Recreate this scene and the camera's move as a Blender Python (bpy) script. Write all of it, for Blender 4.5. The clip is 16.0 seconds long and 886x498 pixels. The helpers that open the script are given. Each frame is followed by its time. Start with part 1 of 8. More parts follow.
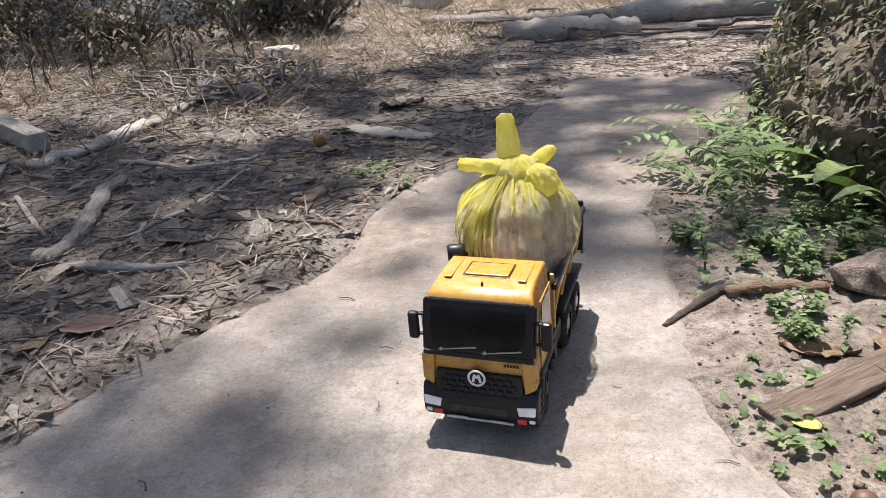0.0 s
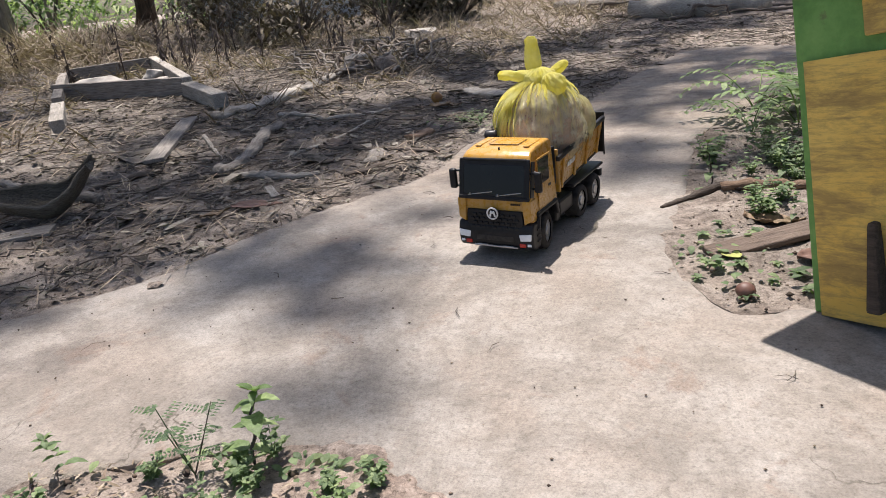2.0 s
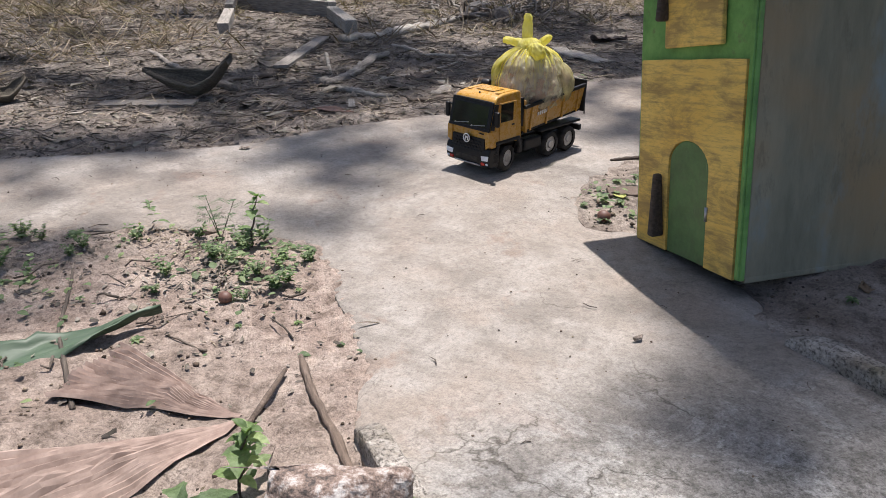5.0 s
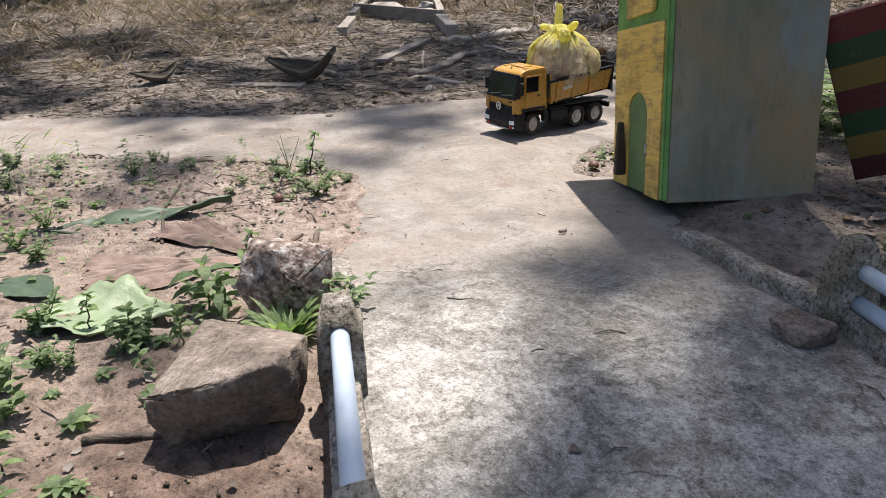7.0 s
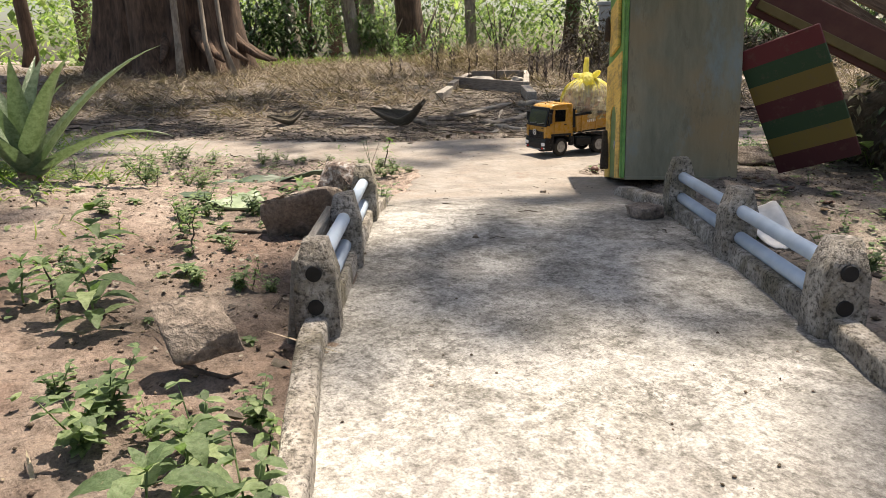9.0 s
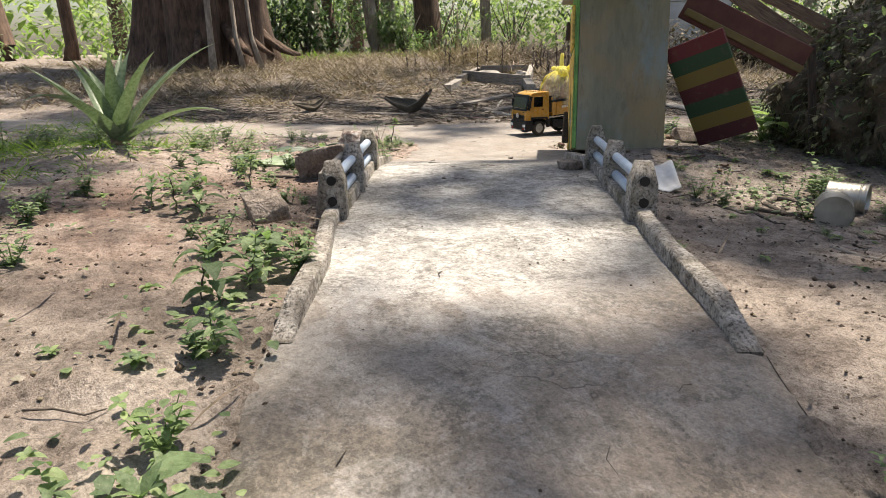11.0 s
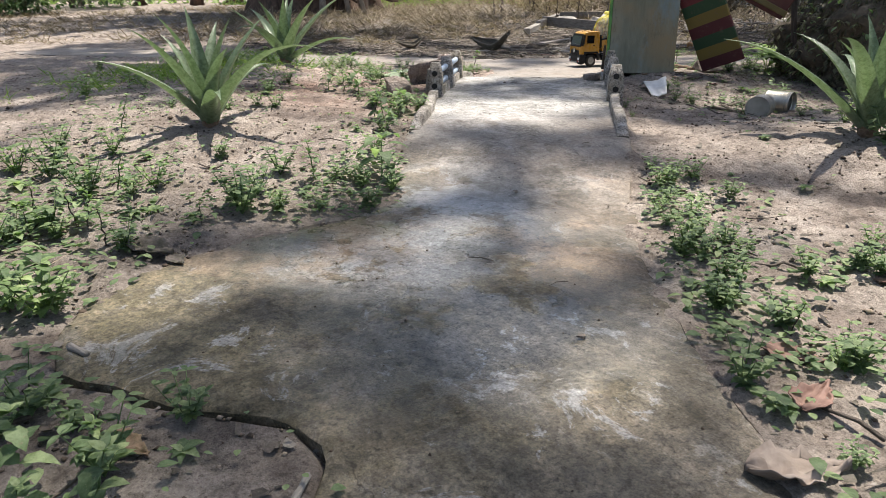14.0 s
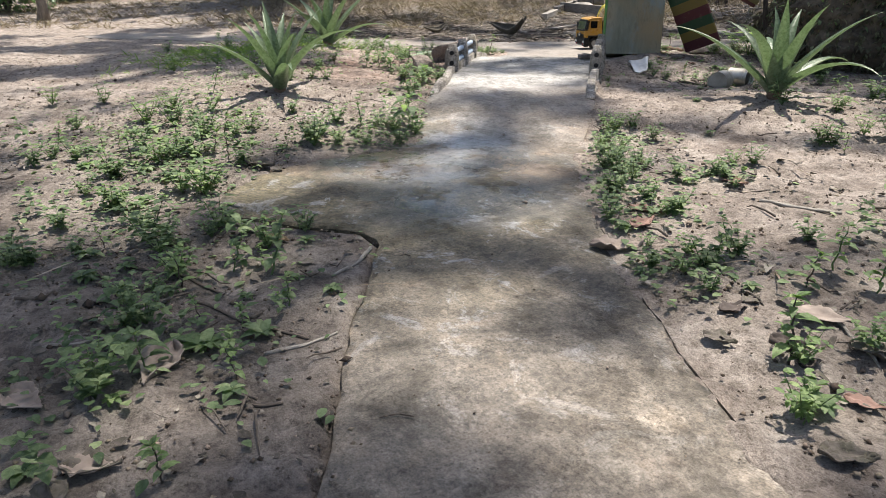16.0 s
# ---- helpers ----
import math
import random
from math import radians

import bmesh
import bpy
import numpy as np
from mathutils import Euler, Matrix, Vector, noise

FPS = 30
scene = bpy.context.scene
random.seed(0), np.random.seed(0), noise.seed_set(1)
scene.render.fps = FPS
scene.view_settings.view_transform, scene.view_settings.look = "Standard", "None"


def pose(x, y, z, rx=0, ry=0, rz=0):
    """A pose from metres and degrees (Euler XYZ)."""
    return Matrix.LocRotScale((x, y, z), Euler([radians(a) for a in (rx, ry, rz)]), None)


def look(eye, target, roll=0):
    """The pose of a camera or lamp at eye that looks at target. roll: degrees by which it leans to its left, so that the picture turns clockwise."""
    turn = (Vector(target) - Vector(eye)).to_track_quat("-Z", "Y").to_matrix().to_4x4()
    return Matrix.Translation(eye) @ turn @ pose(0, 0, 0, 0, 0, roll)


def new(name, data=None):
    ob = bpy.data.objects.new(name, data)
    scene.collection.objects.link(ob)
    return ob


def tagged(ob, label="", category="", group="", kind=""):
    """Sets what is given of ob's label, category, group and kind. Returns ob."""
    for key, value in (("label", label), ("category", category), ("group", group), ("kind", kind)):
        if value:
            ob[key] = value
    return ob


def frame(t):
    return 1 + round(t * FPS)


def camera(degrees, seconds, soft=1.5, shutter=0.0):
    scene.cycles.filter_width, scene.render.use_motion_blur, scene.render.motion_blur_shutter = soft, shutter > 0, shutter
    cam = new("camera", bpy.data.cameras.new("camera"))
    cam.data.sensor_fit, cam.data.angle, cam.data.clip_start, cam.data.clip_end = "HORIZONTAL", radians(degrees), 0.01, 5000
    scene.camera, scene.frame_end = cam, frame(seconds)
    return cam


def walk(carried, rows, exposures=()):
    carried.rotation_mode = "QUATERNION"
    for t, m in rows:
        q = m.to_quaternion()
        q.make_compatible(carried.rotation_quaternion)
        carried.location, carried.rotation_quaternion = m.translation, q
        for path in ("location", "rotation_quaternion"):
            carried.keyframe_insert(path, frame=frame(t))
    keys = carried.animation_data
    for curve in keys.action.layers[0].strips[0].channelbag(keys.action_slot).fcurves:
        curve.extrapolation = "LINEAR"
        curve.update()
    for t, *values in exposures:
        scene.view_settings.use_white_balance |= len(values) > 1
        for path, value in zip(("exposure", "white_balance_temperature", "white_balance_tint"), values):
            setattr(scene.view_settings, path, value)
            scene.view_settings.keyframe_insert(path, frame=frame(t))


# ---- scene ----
cam = camera(65.9, 16.0, soft=0.7)
PATH = [
    (0, (-0.036, 0.137, 0.687), (-0.17, 1.983, -0.07), -4.8),
    (0.5, (0.022, 0.021, 0.678), (-0.25, 1.86, -0.059), -5.8),
    (1, (0.131, -0.151, 0.65), (-0.313, 1.664, -0.062), -8.7),
    (1.5, (0.199, -0.278, 0.615), (-0.329, 1.513, -0.102), -8.0),
    (2, (0.24, -0.376, 0.601), (-0.307, 1.404, -0.129), -7.1),
    (2.5, (0.305, -0.487, 0.63), (-0.215, 1.318, -0.056), -6.3),
    (3, (0.38, -0.597, 0.622), (-0.165, 1.159, -0.164), -4.5),
    (3.5, (0.508, -0.644, 0.625), (-0.205, 1.057, -0.146), -5.2),
    (4, (0.717, -0.654, 0.666), (-0.108, 0.976, -0.149), -4.3),
    (4.2, (0.758, -0.695, 0.679), (-0.048, 0.928, -0.169), -2.8),
    (6.3, (1.192, -0.891, 0.695), (0.113, 0.597, -0.094), 0.3),
    (6.5, (1.262, -0.929, 0.681), (0.159, 0.548, -0.095), -0.4),
    (7, (1.442, -1.026, 0.626), (0.227, 0.353, -0.162), -1.5),
    (7.5, (1.669, -1.121, 0.548), (0.335, 0.141, -0.243), -0.6),
    (8, (1.783, -1.203, 0.52), (0.386, 0.055, -0.162), -1.7),
    (8.2, (1.853, -1.245, 0.507), (0.428, 0.006, -0.132), -1.4),
    (10.3, (2.62, -1.637, 0.462), (1.109, -0.433, -0.053), -0.8),
    (10.5, (2.644, -1.662, 0.474), (1.154, -0.449, -0.082), -0.5),
    (11, (2.81, -1.75, 0.475), (1.289, -0.577, -0.083), -0.7),
    (11.5, (2.981, -1.808, 0.444), (1.471, -0.647, -0.165), -0.1),
    (12, (3.113, -1.926, 0.451), (1.578, -0.798, -0.158), 0.3),
    (12.5, (3.306, -2.074, 0.452), (1.776, -0.97, -0.21), 0.2),
    (13, (3.543, -2.187, 0.464), (1.976, -1.149, -0.219), -0.2),
    (13.5, (3.718, -2.292, 0.472), (2.124, -1.313, -0.236), -0.6),
    (14, (3.894, -2.419, 0.472), (2.274, -1.469, -0.216), -0.4),
    (14.5, (4.05, -2.486, 0.488), (2.423, -1.583, -0.245), -1.1),
    (15, (4.255, -2.567, 0.489), (2.599, -1.75, -0.279), -1.6),
    (15.5, (4.394, -2.624, 0.505), (2.743, -1.784, -0.25), -0.9),
    (16, (4.57, -2.742, 0.519), (2.926, -1.866, -0.207), -0.6),
]
walk(cam, [(t, look(eye, target, roll)) for t, eye, target, roll in PATH], exposures=[
    (0, 1.00, 6450, 14), (1.0, 0.88, 6500, 14), (2.5, 0.71, 6500, 14), (4.0, 0.67, 6400, 14), (6.5, 0.65, 6350, 14), (7.5, 0.82, 7150, 12), (8.0, 0.87, 7500, 12), (10.5, 0.89, 7350, 11),
    (12.0, 0.92, 6850, 11), (13.0, 0.90, 6700, 10), (16.0, 0.88, 6600, 10)])

# ------------------------------------------------------------------ light
SUN_EL, SUN_AZ = 72.6, 107.0          # elevation; compass angle of the sun from +x, in degrees
world = bpy.data.worlds.new("sky_world")
scene.world = world
world.use_nodes = True
wn = world.node_tree.nodes
sky = wn.new("ShaderNodeTexSky")
sky.sky_type, sky.sun_disc = "NISHITA", False
sky.sun_elevation, sky.sun_rotation = radians(SUN_EL), radians(90 - SUN_AZ)
sky.air_density, sky.dust_density = 1.0, 2.5
wn["Background"].inputs[1].default_value = 0.092
world.node_tree.links.new(sky.outputs[0], wn["Background"].inputs[0])
SUN_DIR = Vector((math.cos(radians(SUN_EL)) * math.cos(radians(SUN_AZ)),
                  math.cos(radians(SUN_EL)) * math.sin(radians(SUN_AZ)), math.sin(radians(SUN_EL))))
sun = new("sun", bpy.data.lights.new("sun", "SUN"))
sun.data.energy, sun.data.angle, sun.data.color = 5.0, radians(0.6), (1.0, 0.95, 0.88)
sun.matrix_world = look((0, 0, 20), Vector((0, 0, 20)) - SUN_DIR)

# ------------------------------------------------------------------ helpers


def smooth(a, b, x):
    t = np.clip((x - a) / (b - a), 0, 1)
    return t * t * (3 - 2 * t)


def nz(x, y, scale=1.0, seed=0.0):
    return noise.noise(Vector((x * scale + seed, y * scale - seed, seed * 1.7)))


class Mesh:
    """Collects vertices and faces for one mesh."""

    def __init__(self):
        self.v, self.f = [], []

    def add(self, verts, faces):
        n = len(self.v)
        self.v += [tuple(p) for p in verts]
        self.f += [tuple(n + i for i in q) for q in faces]
        return self

    def data(self, name, smooth_shade=True):
        me = bpy.data.meshes.new(name)
        me.from_pydata(self.v, [], self.f)
        me.update()
        if smooth_shade:
            me.polygons.foreach_set("use_smooth", [True] * len(me.polygons))
        return me


def thing(name, data, material=None, m=None, label="", category="", group="", kind=""):
    if isinstance(data, Mesh):
        data = data.data(name)
    if isinstance(data, bmesh.types.BMesh):
        me = bpy.data.meshes.new(name)
        data.to_mesh(me)
        data.free()
        data = me
    ob = new(name, data)
    if data is not None and material:
        data.materials.clear()
        data.materials.append(material)
    if m is not None:
        ob.matrix_basis = m
    return tagged(ob, label, category, group, kind)


def part(name, data, material, parent, label="", m=None):
    ob = thing(name, data, material, m, label)
    ob.parent = parent
    return ob


def box(sx, sy, sz, at=(0, 0, 0), bevel=0.0, turn=(0, 0, 0), taper=1.0):
    """A bevelled box as a bmesh, centred at a point; taper shrinks the top."""
    bm = bmesh.new()
    bmesh.ops.create_cube(bm, size=1)
    for v in bm.verts:
        k = taper if v.co.z > 0 else 1
        v.co = Vector((v.co.x * sx * k, v.co.y * sy * k, v.co.z * sz))
    if bevel:
        bmesh.ops.bevel(bm, geom=bm.edges[:], offset=bevel, segments=2, affect="EDGES", profile=0.5)
    bmesh.ops.transform(bm, matrix=pose(*at, *turn), verts=bm.verts)
    return bm


def cyl(r, h, at=(0, 0, 0), turn=(0, 0, 0), seg=24, bevel=0.0, r2=None):
    bm = bmesh.new()
    bmesh.ops.create_cone(bm, cap_ends=True, segments=seg, radius1=r, radius2=r if r2 is None else r2, depth=h)
    if bevel:
        rim = [e for e in bm.edges if abs(e.verts[0].co.z - e.verts[1].co.z) < 1e-6]
        bmesh.ops.bevel(bm, geom=rim, offset=bevel, segments=2, affect="EDGES", profile=0.5)
    for f in bm.faces:
        f.smooth = len(f.verts) == 4
    bmesh.ops.transform(bm, matrix=pose(*at, *turn), verts=bm.verts)
    return bm


def ring(r, thick, at=(0, 0, 0), turn=(0, 0, 0), seg=28, sub=8, squash=1.0):
    me = Mesh()
    vs, fs = [], []
    for i in range(seg):
        a = 2 * math.pi * i / seg
        for j in range(sub):
            b = 2 * math.pi * j / sub
            k = r + thick * math.cos(b)
            vs.append((k * math.cos(a), k * math.sin(a) * squash, thick * math.sin(b)))
            fs.append((i * sub + j, (i + 1) % seg * sub + j, (i + 1) % seg * sub + (j + 1) % sub, i * sub + (j + 1) % sub))
    m = pose(*at, *turn)
    return me.add([m @ Vector(p) for p in vs], fs)


def join(*bms):
    """Several bmeshes as one part."""
    out = bmesh.new()
    for b in bms:
        me = bpy.data.meshes.new("tmp")
        b.to_mesh(me)
        b.free()
        out.from_mesh(me)
        bpy.data.meshes.remove(me)
    return out


def prism(outline, width, bevel=0.0):
    """An outline of (x, z), extruded over y, centred."""
    bm = bmesh.new()
    left = [bm.verts.new((x, width / 2, z)) for x, z in outline]
    right = [bm.verts.new((x, -width / 2, z)) for x, z in outline]
    bm.faces.new(left)
    bm.faces.new(right[::-1])
    n = len(outline)
    for i in range(n):
        bm.faces.new((left[i], right[i], right[(i + 1) % n], left[(i + 1) % n]))
    bmesh.ops.recalc_face_normals(bm, faces=bm.faces)
    if bevel:
        bmesh.ops.bevel(bm, geom=bm.edges[:], offset=bevel, segments=2, affect="EDGES", profile=0.5)
    return bm


def tube(points, radii, seg=8, me=None, rough=0.0, seed=0.0, flat=1.0):
    """A tapered tube along points, with rough sides and closed ends."""
    me = me or Mesh()
    pts = [Vector(p) for p in points]
    vs, fs = [], []
    n = len(pts)
    for i, p in enumerate(pts):
        t = (pts[min(i + 1, n - 1)] - pts[max(i - 1, 0)]).normalized()
        side = t.cross(Vector((0, 0, 1)))
        side = side.normalized() if side.length > 0.05 else Vector((1, 0, 0))
        up = side.cross(t)
        for j in range(seg):
            a = 2 * math.pi * j / seg
            k = radii[i] * (1 + rough * noise.noise(Vector((i * 0.7 + seed, j * 1.3, seed))))
            vs.append(p + side * (k * math.cos(a)) + up * (k * flat * math.sin(a)))
    for i in range(n - 1):
        for j in range(seg):
            fs.append((i * seg + j, i * seg + (j + 1) % seg, (i + 1) * seg + (j + 1) % seg, (i + 1) * seg + j))
    fs.append(tuple(range(seg))[::-1])
    fs.append(tuple((n - 1) * seg + j for j in range(seg)))
    return me.add(vs, fs)


def leaf(me, base, direction, length, width, up=(0, 0, 1), seg=4, fold=0.25, droop=0.3, tip=0.0, shape=0.8):
    """One leaf: two half blades folded along the midrib, arching down towards the tip, with an uneven edge."""
    d = Vector(direction).normalized()
    s = d.cross(Vector(up))
    s = s.normalized() if s.length > 0.01 else Vector((1, 0, 0))
    n = s.cross(d).normalized()
    vs, fs = [], []
    p = Vector(base)
    for i in range(seg + 1):
        t = i / seg
        w = width * 0.5 * (math.sin(math.pi * min(1, t ** shape * 0.97 + 0.015)) if t < 1 else tip)
        if seg > 4 and 0 < i < seg:
            w *= 1 + (0.10 if i % 2 else -0.08)
        a = droop * t
        dd = d * math.cos(a) - n * math.sin(a)
        nn = n * math.cos(a) + d * math.sin(a)
        if i:
            p = p + dd * (length / seg)
        vs += [p - s * w + nn * (w * fold), p, p + s * w + nn * (w * fold)]
    for i in range(seg):
        a = 3 * i
        fs += [(a, a + 1, a + 4, a + 3), (a + 1, a + 2, a + 5, a + 4)]
    me.add(vs, fs)


def scrap(me, r, x, y, z, size):
    """A torn, crumpled bit of a dead leaf."""
    n = r.randint(6, 9)
    a0, squeeze, tilt, lean = r.uniform(0, 6.28), r.uniform(0.35, 0.9), r.uniform(-0.25, 0.25), r.uniform(-0.25, 0.25)
    ca, sa = math.cos(a0), math.sin(a0)
    vs = [(x, y, z + size * r.uniform(-0.05, 0.22))]
    for i in range(n):
        a, q = 6.2832 * i / n, size * 0.5 * r.uniform(0.55, 1.15)
        u, v = q * math.cos(a), q * squeeze * math.sin(a)
        vs.append((x + ca * u - sa * v, y + sa * u + ca * v, z + max(-0.002, tilt * u + lean * v + size * r.uniform(-0.04, 0.26))))
    me.add(vs, [(0, 1 + i, 1 + (i + 1) % n) for i in range(n)])


# ------------------------------------------------------------------ materials
def material(name, build, rough=0.7, metal=0.0):
    mt = bpy.data.materials.new(name)
    mt.use_nodes = True
    nt = mt.node_tree
    b = nt.nodes["Principled BSDF"]
    b.inputs["Roughness"].default_value, b.inputs["Metallic"].default_value = rough, metal
    build(Nodes(nt, b))
    return mt


class Nodes:
    """Short calls for node trees."""

    def __init__(self, tree, bsdf):
        self.t, self.b = tree, bsdf
        self.co = None

    def node(self, kind, **inputs):
        n = self.t.nodes.new(kind)
        for k, v in inputs.items():
            self.put(n.inputs[k.replace("_", " ")], v)
        return n

    def put(self, socket, v):
        if isinstance(v, bpy.types.NodeSocket):
            self.t.links.new(v, socket)
        else:
            socket.default_value = v

    def coord(self):
        if not self.co:
            self.co = self.node("ShaderNodeTexCoord").outputs["Object"]
        return self.co

    def noise(self, scale, detail=4.0, rough=0.55, stretch=None, distort=0.0):
        co = self.coord()
        if stretch:
            mp = self.node("ShaderNodeMapping", Scale=stretch)
            self.put(mp.inputs["Vector"], co)
            co = mp.outputs[0]
        n = self.node("ShaderNodeTexNoise", Scale=scale, Detail=detail, Roughness=rough, Distortion=distort)
        self.put(n.inputs["Vector"], co)
        return n.outputs["Fac"]

    def voronoi(self, scale, feature="F1"):
        n = self.node("ShaderNodeTexVoronoi", Scale=scale)
        n.feature = feature
        self.put(n.inputs["Vector"], self.coord())
        return n.outputs["Distance"]

    def ramp(self, fac, *stops, constant=False):
        n = self.node("ShaderNodeValToRGB")
        r = n.color_ramp
        if constant:
            r.interpolation = "CONSTANT"
        while len(r.elements) < len(stops):
            r.elements.new(0.5)
        for e, (p, c) in zip(r.elements, stops):
            e.position = p
            e.color = (*c, 1) if len(c) == 3 else c
        self.put(n.inputs[0], fac)
        return n.outputs[0]

    def mix(self, fac, a, b, blend="MIX"):
        n = self.node("ShaderNodeMix")
        n.data_type, n.blend_type = "RGBA", blend
        self.put(n.inputs[0], fac)
        for s, v in ((n.inputs[6], a), (n.inputs[7], b)):
            self.put(s, (*v, 1) if isinstance(v, tuple) and len(v) == 3 else v)
        return n.outputs[2]

    def math(self, op, a, b=0.0):
        n = self.node("ShaderNodeMath")
        n.operation = op
        self.put(n.inputs[0], a)
        self.put(n.inputs[1], b)
        return n.outputs[0]

    def near(self, x, y, inner, outer):
        """1 near a place of the plan, 0 far from it."""
        n = self.node("ShaderNodeVectorMath")
        n.operation = "DISTANCE"
        fl = self.node("ShaderNodeVectorMath")
        fl.operation = "MULTIPLY"
        self.put(fl.inputs[0], self.coord())
        fl.inputs[1].default_value = (1, 1, 0)
        self.put(n.inputs[0], fl.outputs[0])
        n.inputs[1].default_value = (x, y, 0)
        m = self.node("ShaderNodeMapRange")
        self.put(m.inputs[0], n.outputs["Value"])
        for i, v in enumerate((inner, outer, 1.0, 0.0)):
            m.inputs[i + 1].default_value = v
        return m.outputs[0]

    def random(self):
        return self.node("ShaderNodeObjectInfo").outputs["Random"]

    def island(self):
        return self.node("ShaderNodeNewGeometry").outputs["Random Per Island"]

    def bump(self, height, strength=0.4, distance=0.004):
        n = self.node("ShaderNodeBump", Strength=strength, Distance=distance)
        self.put(n.inputs["Height"], height)
        self.put(self.b.inputs["Normal"], n.outputs[0])

    def color(self, c):
        self.put(self.b.inputs["Base Color"], (*c, 1) if isinstance(c, tuple) and len(c) == 3 else c)

    def rough(self, v):
        self.put(self.b.inputs["Roughness"], v)


def plain(name, c1, c2, scale=20, rough=0.6, metal=0.0, bump=0.2, stretch=None, by_object=0.0, dist=0.002):
    def build(n):
        f = n.noise(scale, 5, 0.6, stretch)
        c = n.mix(n.ramp(f, (0.3, (0, 0, 0)), (0.7, (1, 1, 1))), c1, c2)
        c = n.mix(1.0, c, n.ramp(n.noise(scale * 0.17, 3), (0.35, (0.75, 0.75, 0.75)), (0.65, (1.1, 1.1, 1.1))), "MULTIPLY") if not by_object else \
            n.mix(by_object, c, n.mix(n.random(), c1, c2))
        n.color(c)
        n.bump(f, bump, dist)
    return material(name, build, rough, metal)


def wood(name, dark, light, rough=0.8, grain=(1.5, 14, 14), scale=9):
    def build(n):
        f = n.noise(scale, 6, 0.65, grain, 0.6)
        g = n.noise(3.0, 3)
        c = n.ramp(f, (0.28, dark), (0.5, tuple((a + b) / 2 for a, b in zip(dark, light))), (0.72, light))
        c = n.mix(1.0, c, n.ramp(g, (0.35, (0.62, 0.62, 0.62)), (0.65, (1.08, 1.08, 1.08))), "MULTIPLY")
        n.color(c)
        n.bump(f, 1.0, 0.008)
    return material(name, build, rough)


def leafy(name, c1, c2, c3, rough=0.45, translucent=0.35):
    """Leaf material: colour varies leaf by leaf, some light passes through."""
    mt = bpy.data.materials.new(name)
    mt.use_nodes = True
    nt = mt.node_tree
    b = nt.nodes["Principled BSDF"]
    n = Nodes(nt, b)
    c = n.ramp(n.island(), (0.0, c1), (0.55, c2), (1.0, c3))
    c = n.mix(n.ramp(n.noise(70, 6, 0.7), (0.40, (0, 0, 0)), (0.62, (0.9, 0.9, 0.9))), c, n.mix(1.0, c, (0.50, 0.55, 0.42), "MULTIPLY"))
    c = n.mix(n.ramp(n.noise(190, 4, 0.7), (0.60, (0, 0, 0)), (0.68, (0.45, 0.45, 0.45))), c, (0.30, 0.26, 0.17))
    n.color(c)
    n.rough(rough)
    n.bump(n.noise(160, 4), 0.6, 0.003)
    tr = n.node("ShaderNodeBsdfTranslucent")
    n.put(tr.inputs["Color"], n.mix(1.0, c, (1.25, 1.45, 0.9), "MULTIPLY"))
    ms = n.node("ShaderNodeMixShader")
    ms.inputs[0].default_value = translucent
    nt.links.new(b.outputs[0], ms.inputs[1])
    nt.links.new(tr.outputs[0], ms.inputs[2])
    nt.links.new(ms.outputs[0], nt.nodes["Material Output"].inputs[0])
    return mt


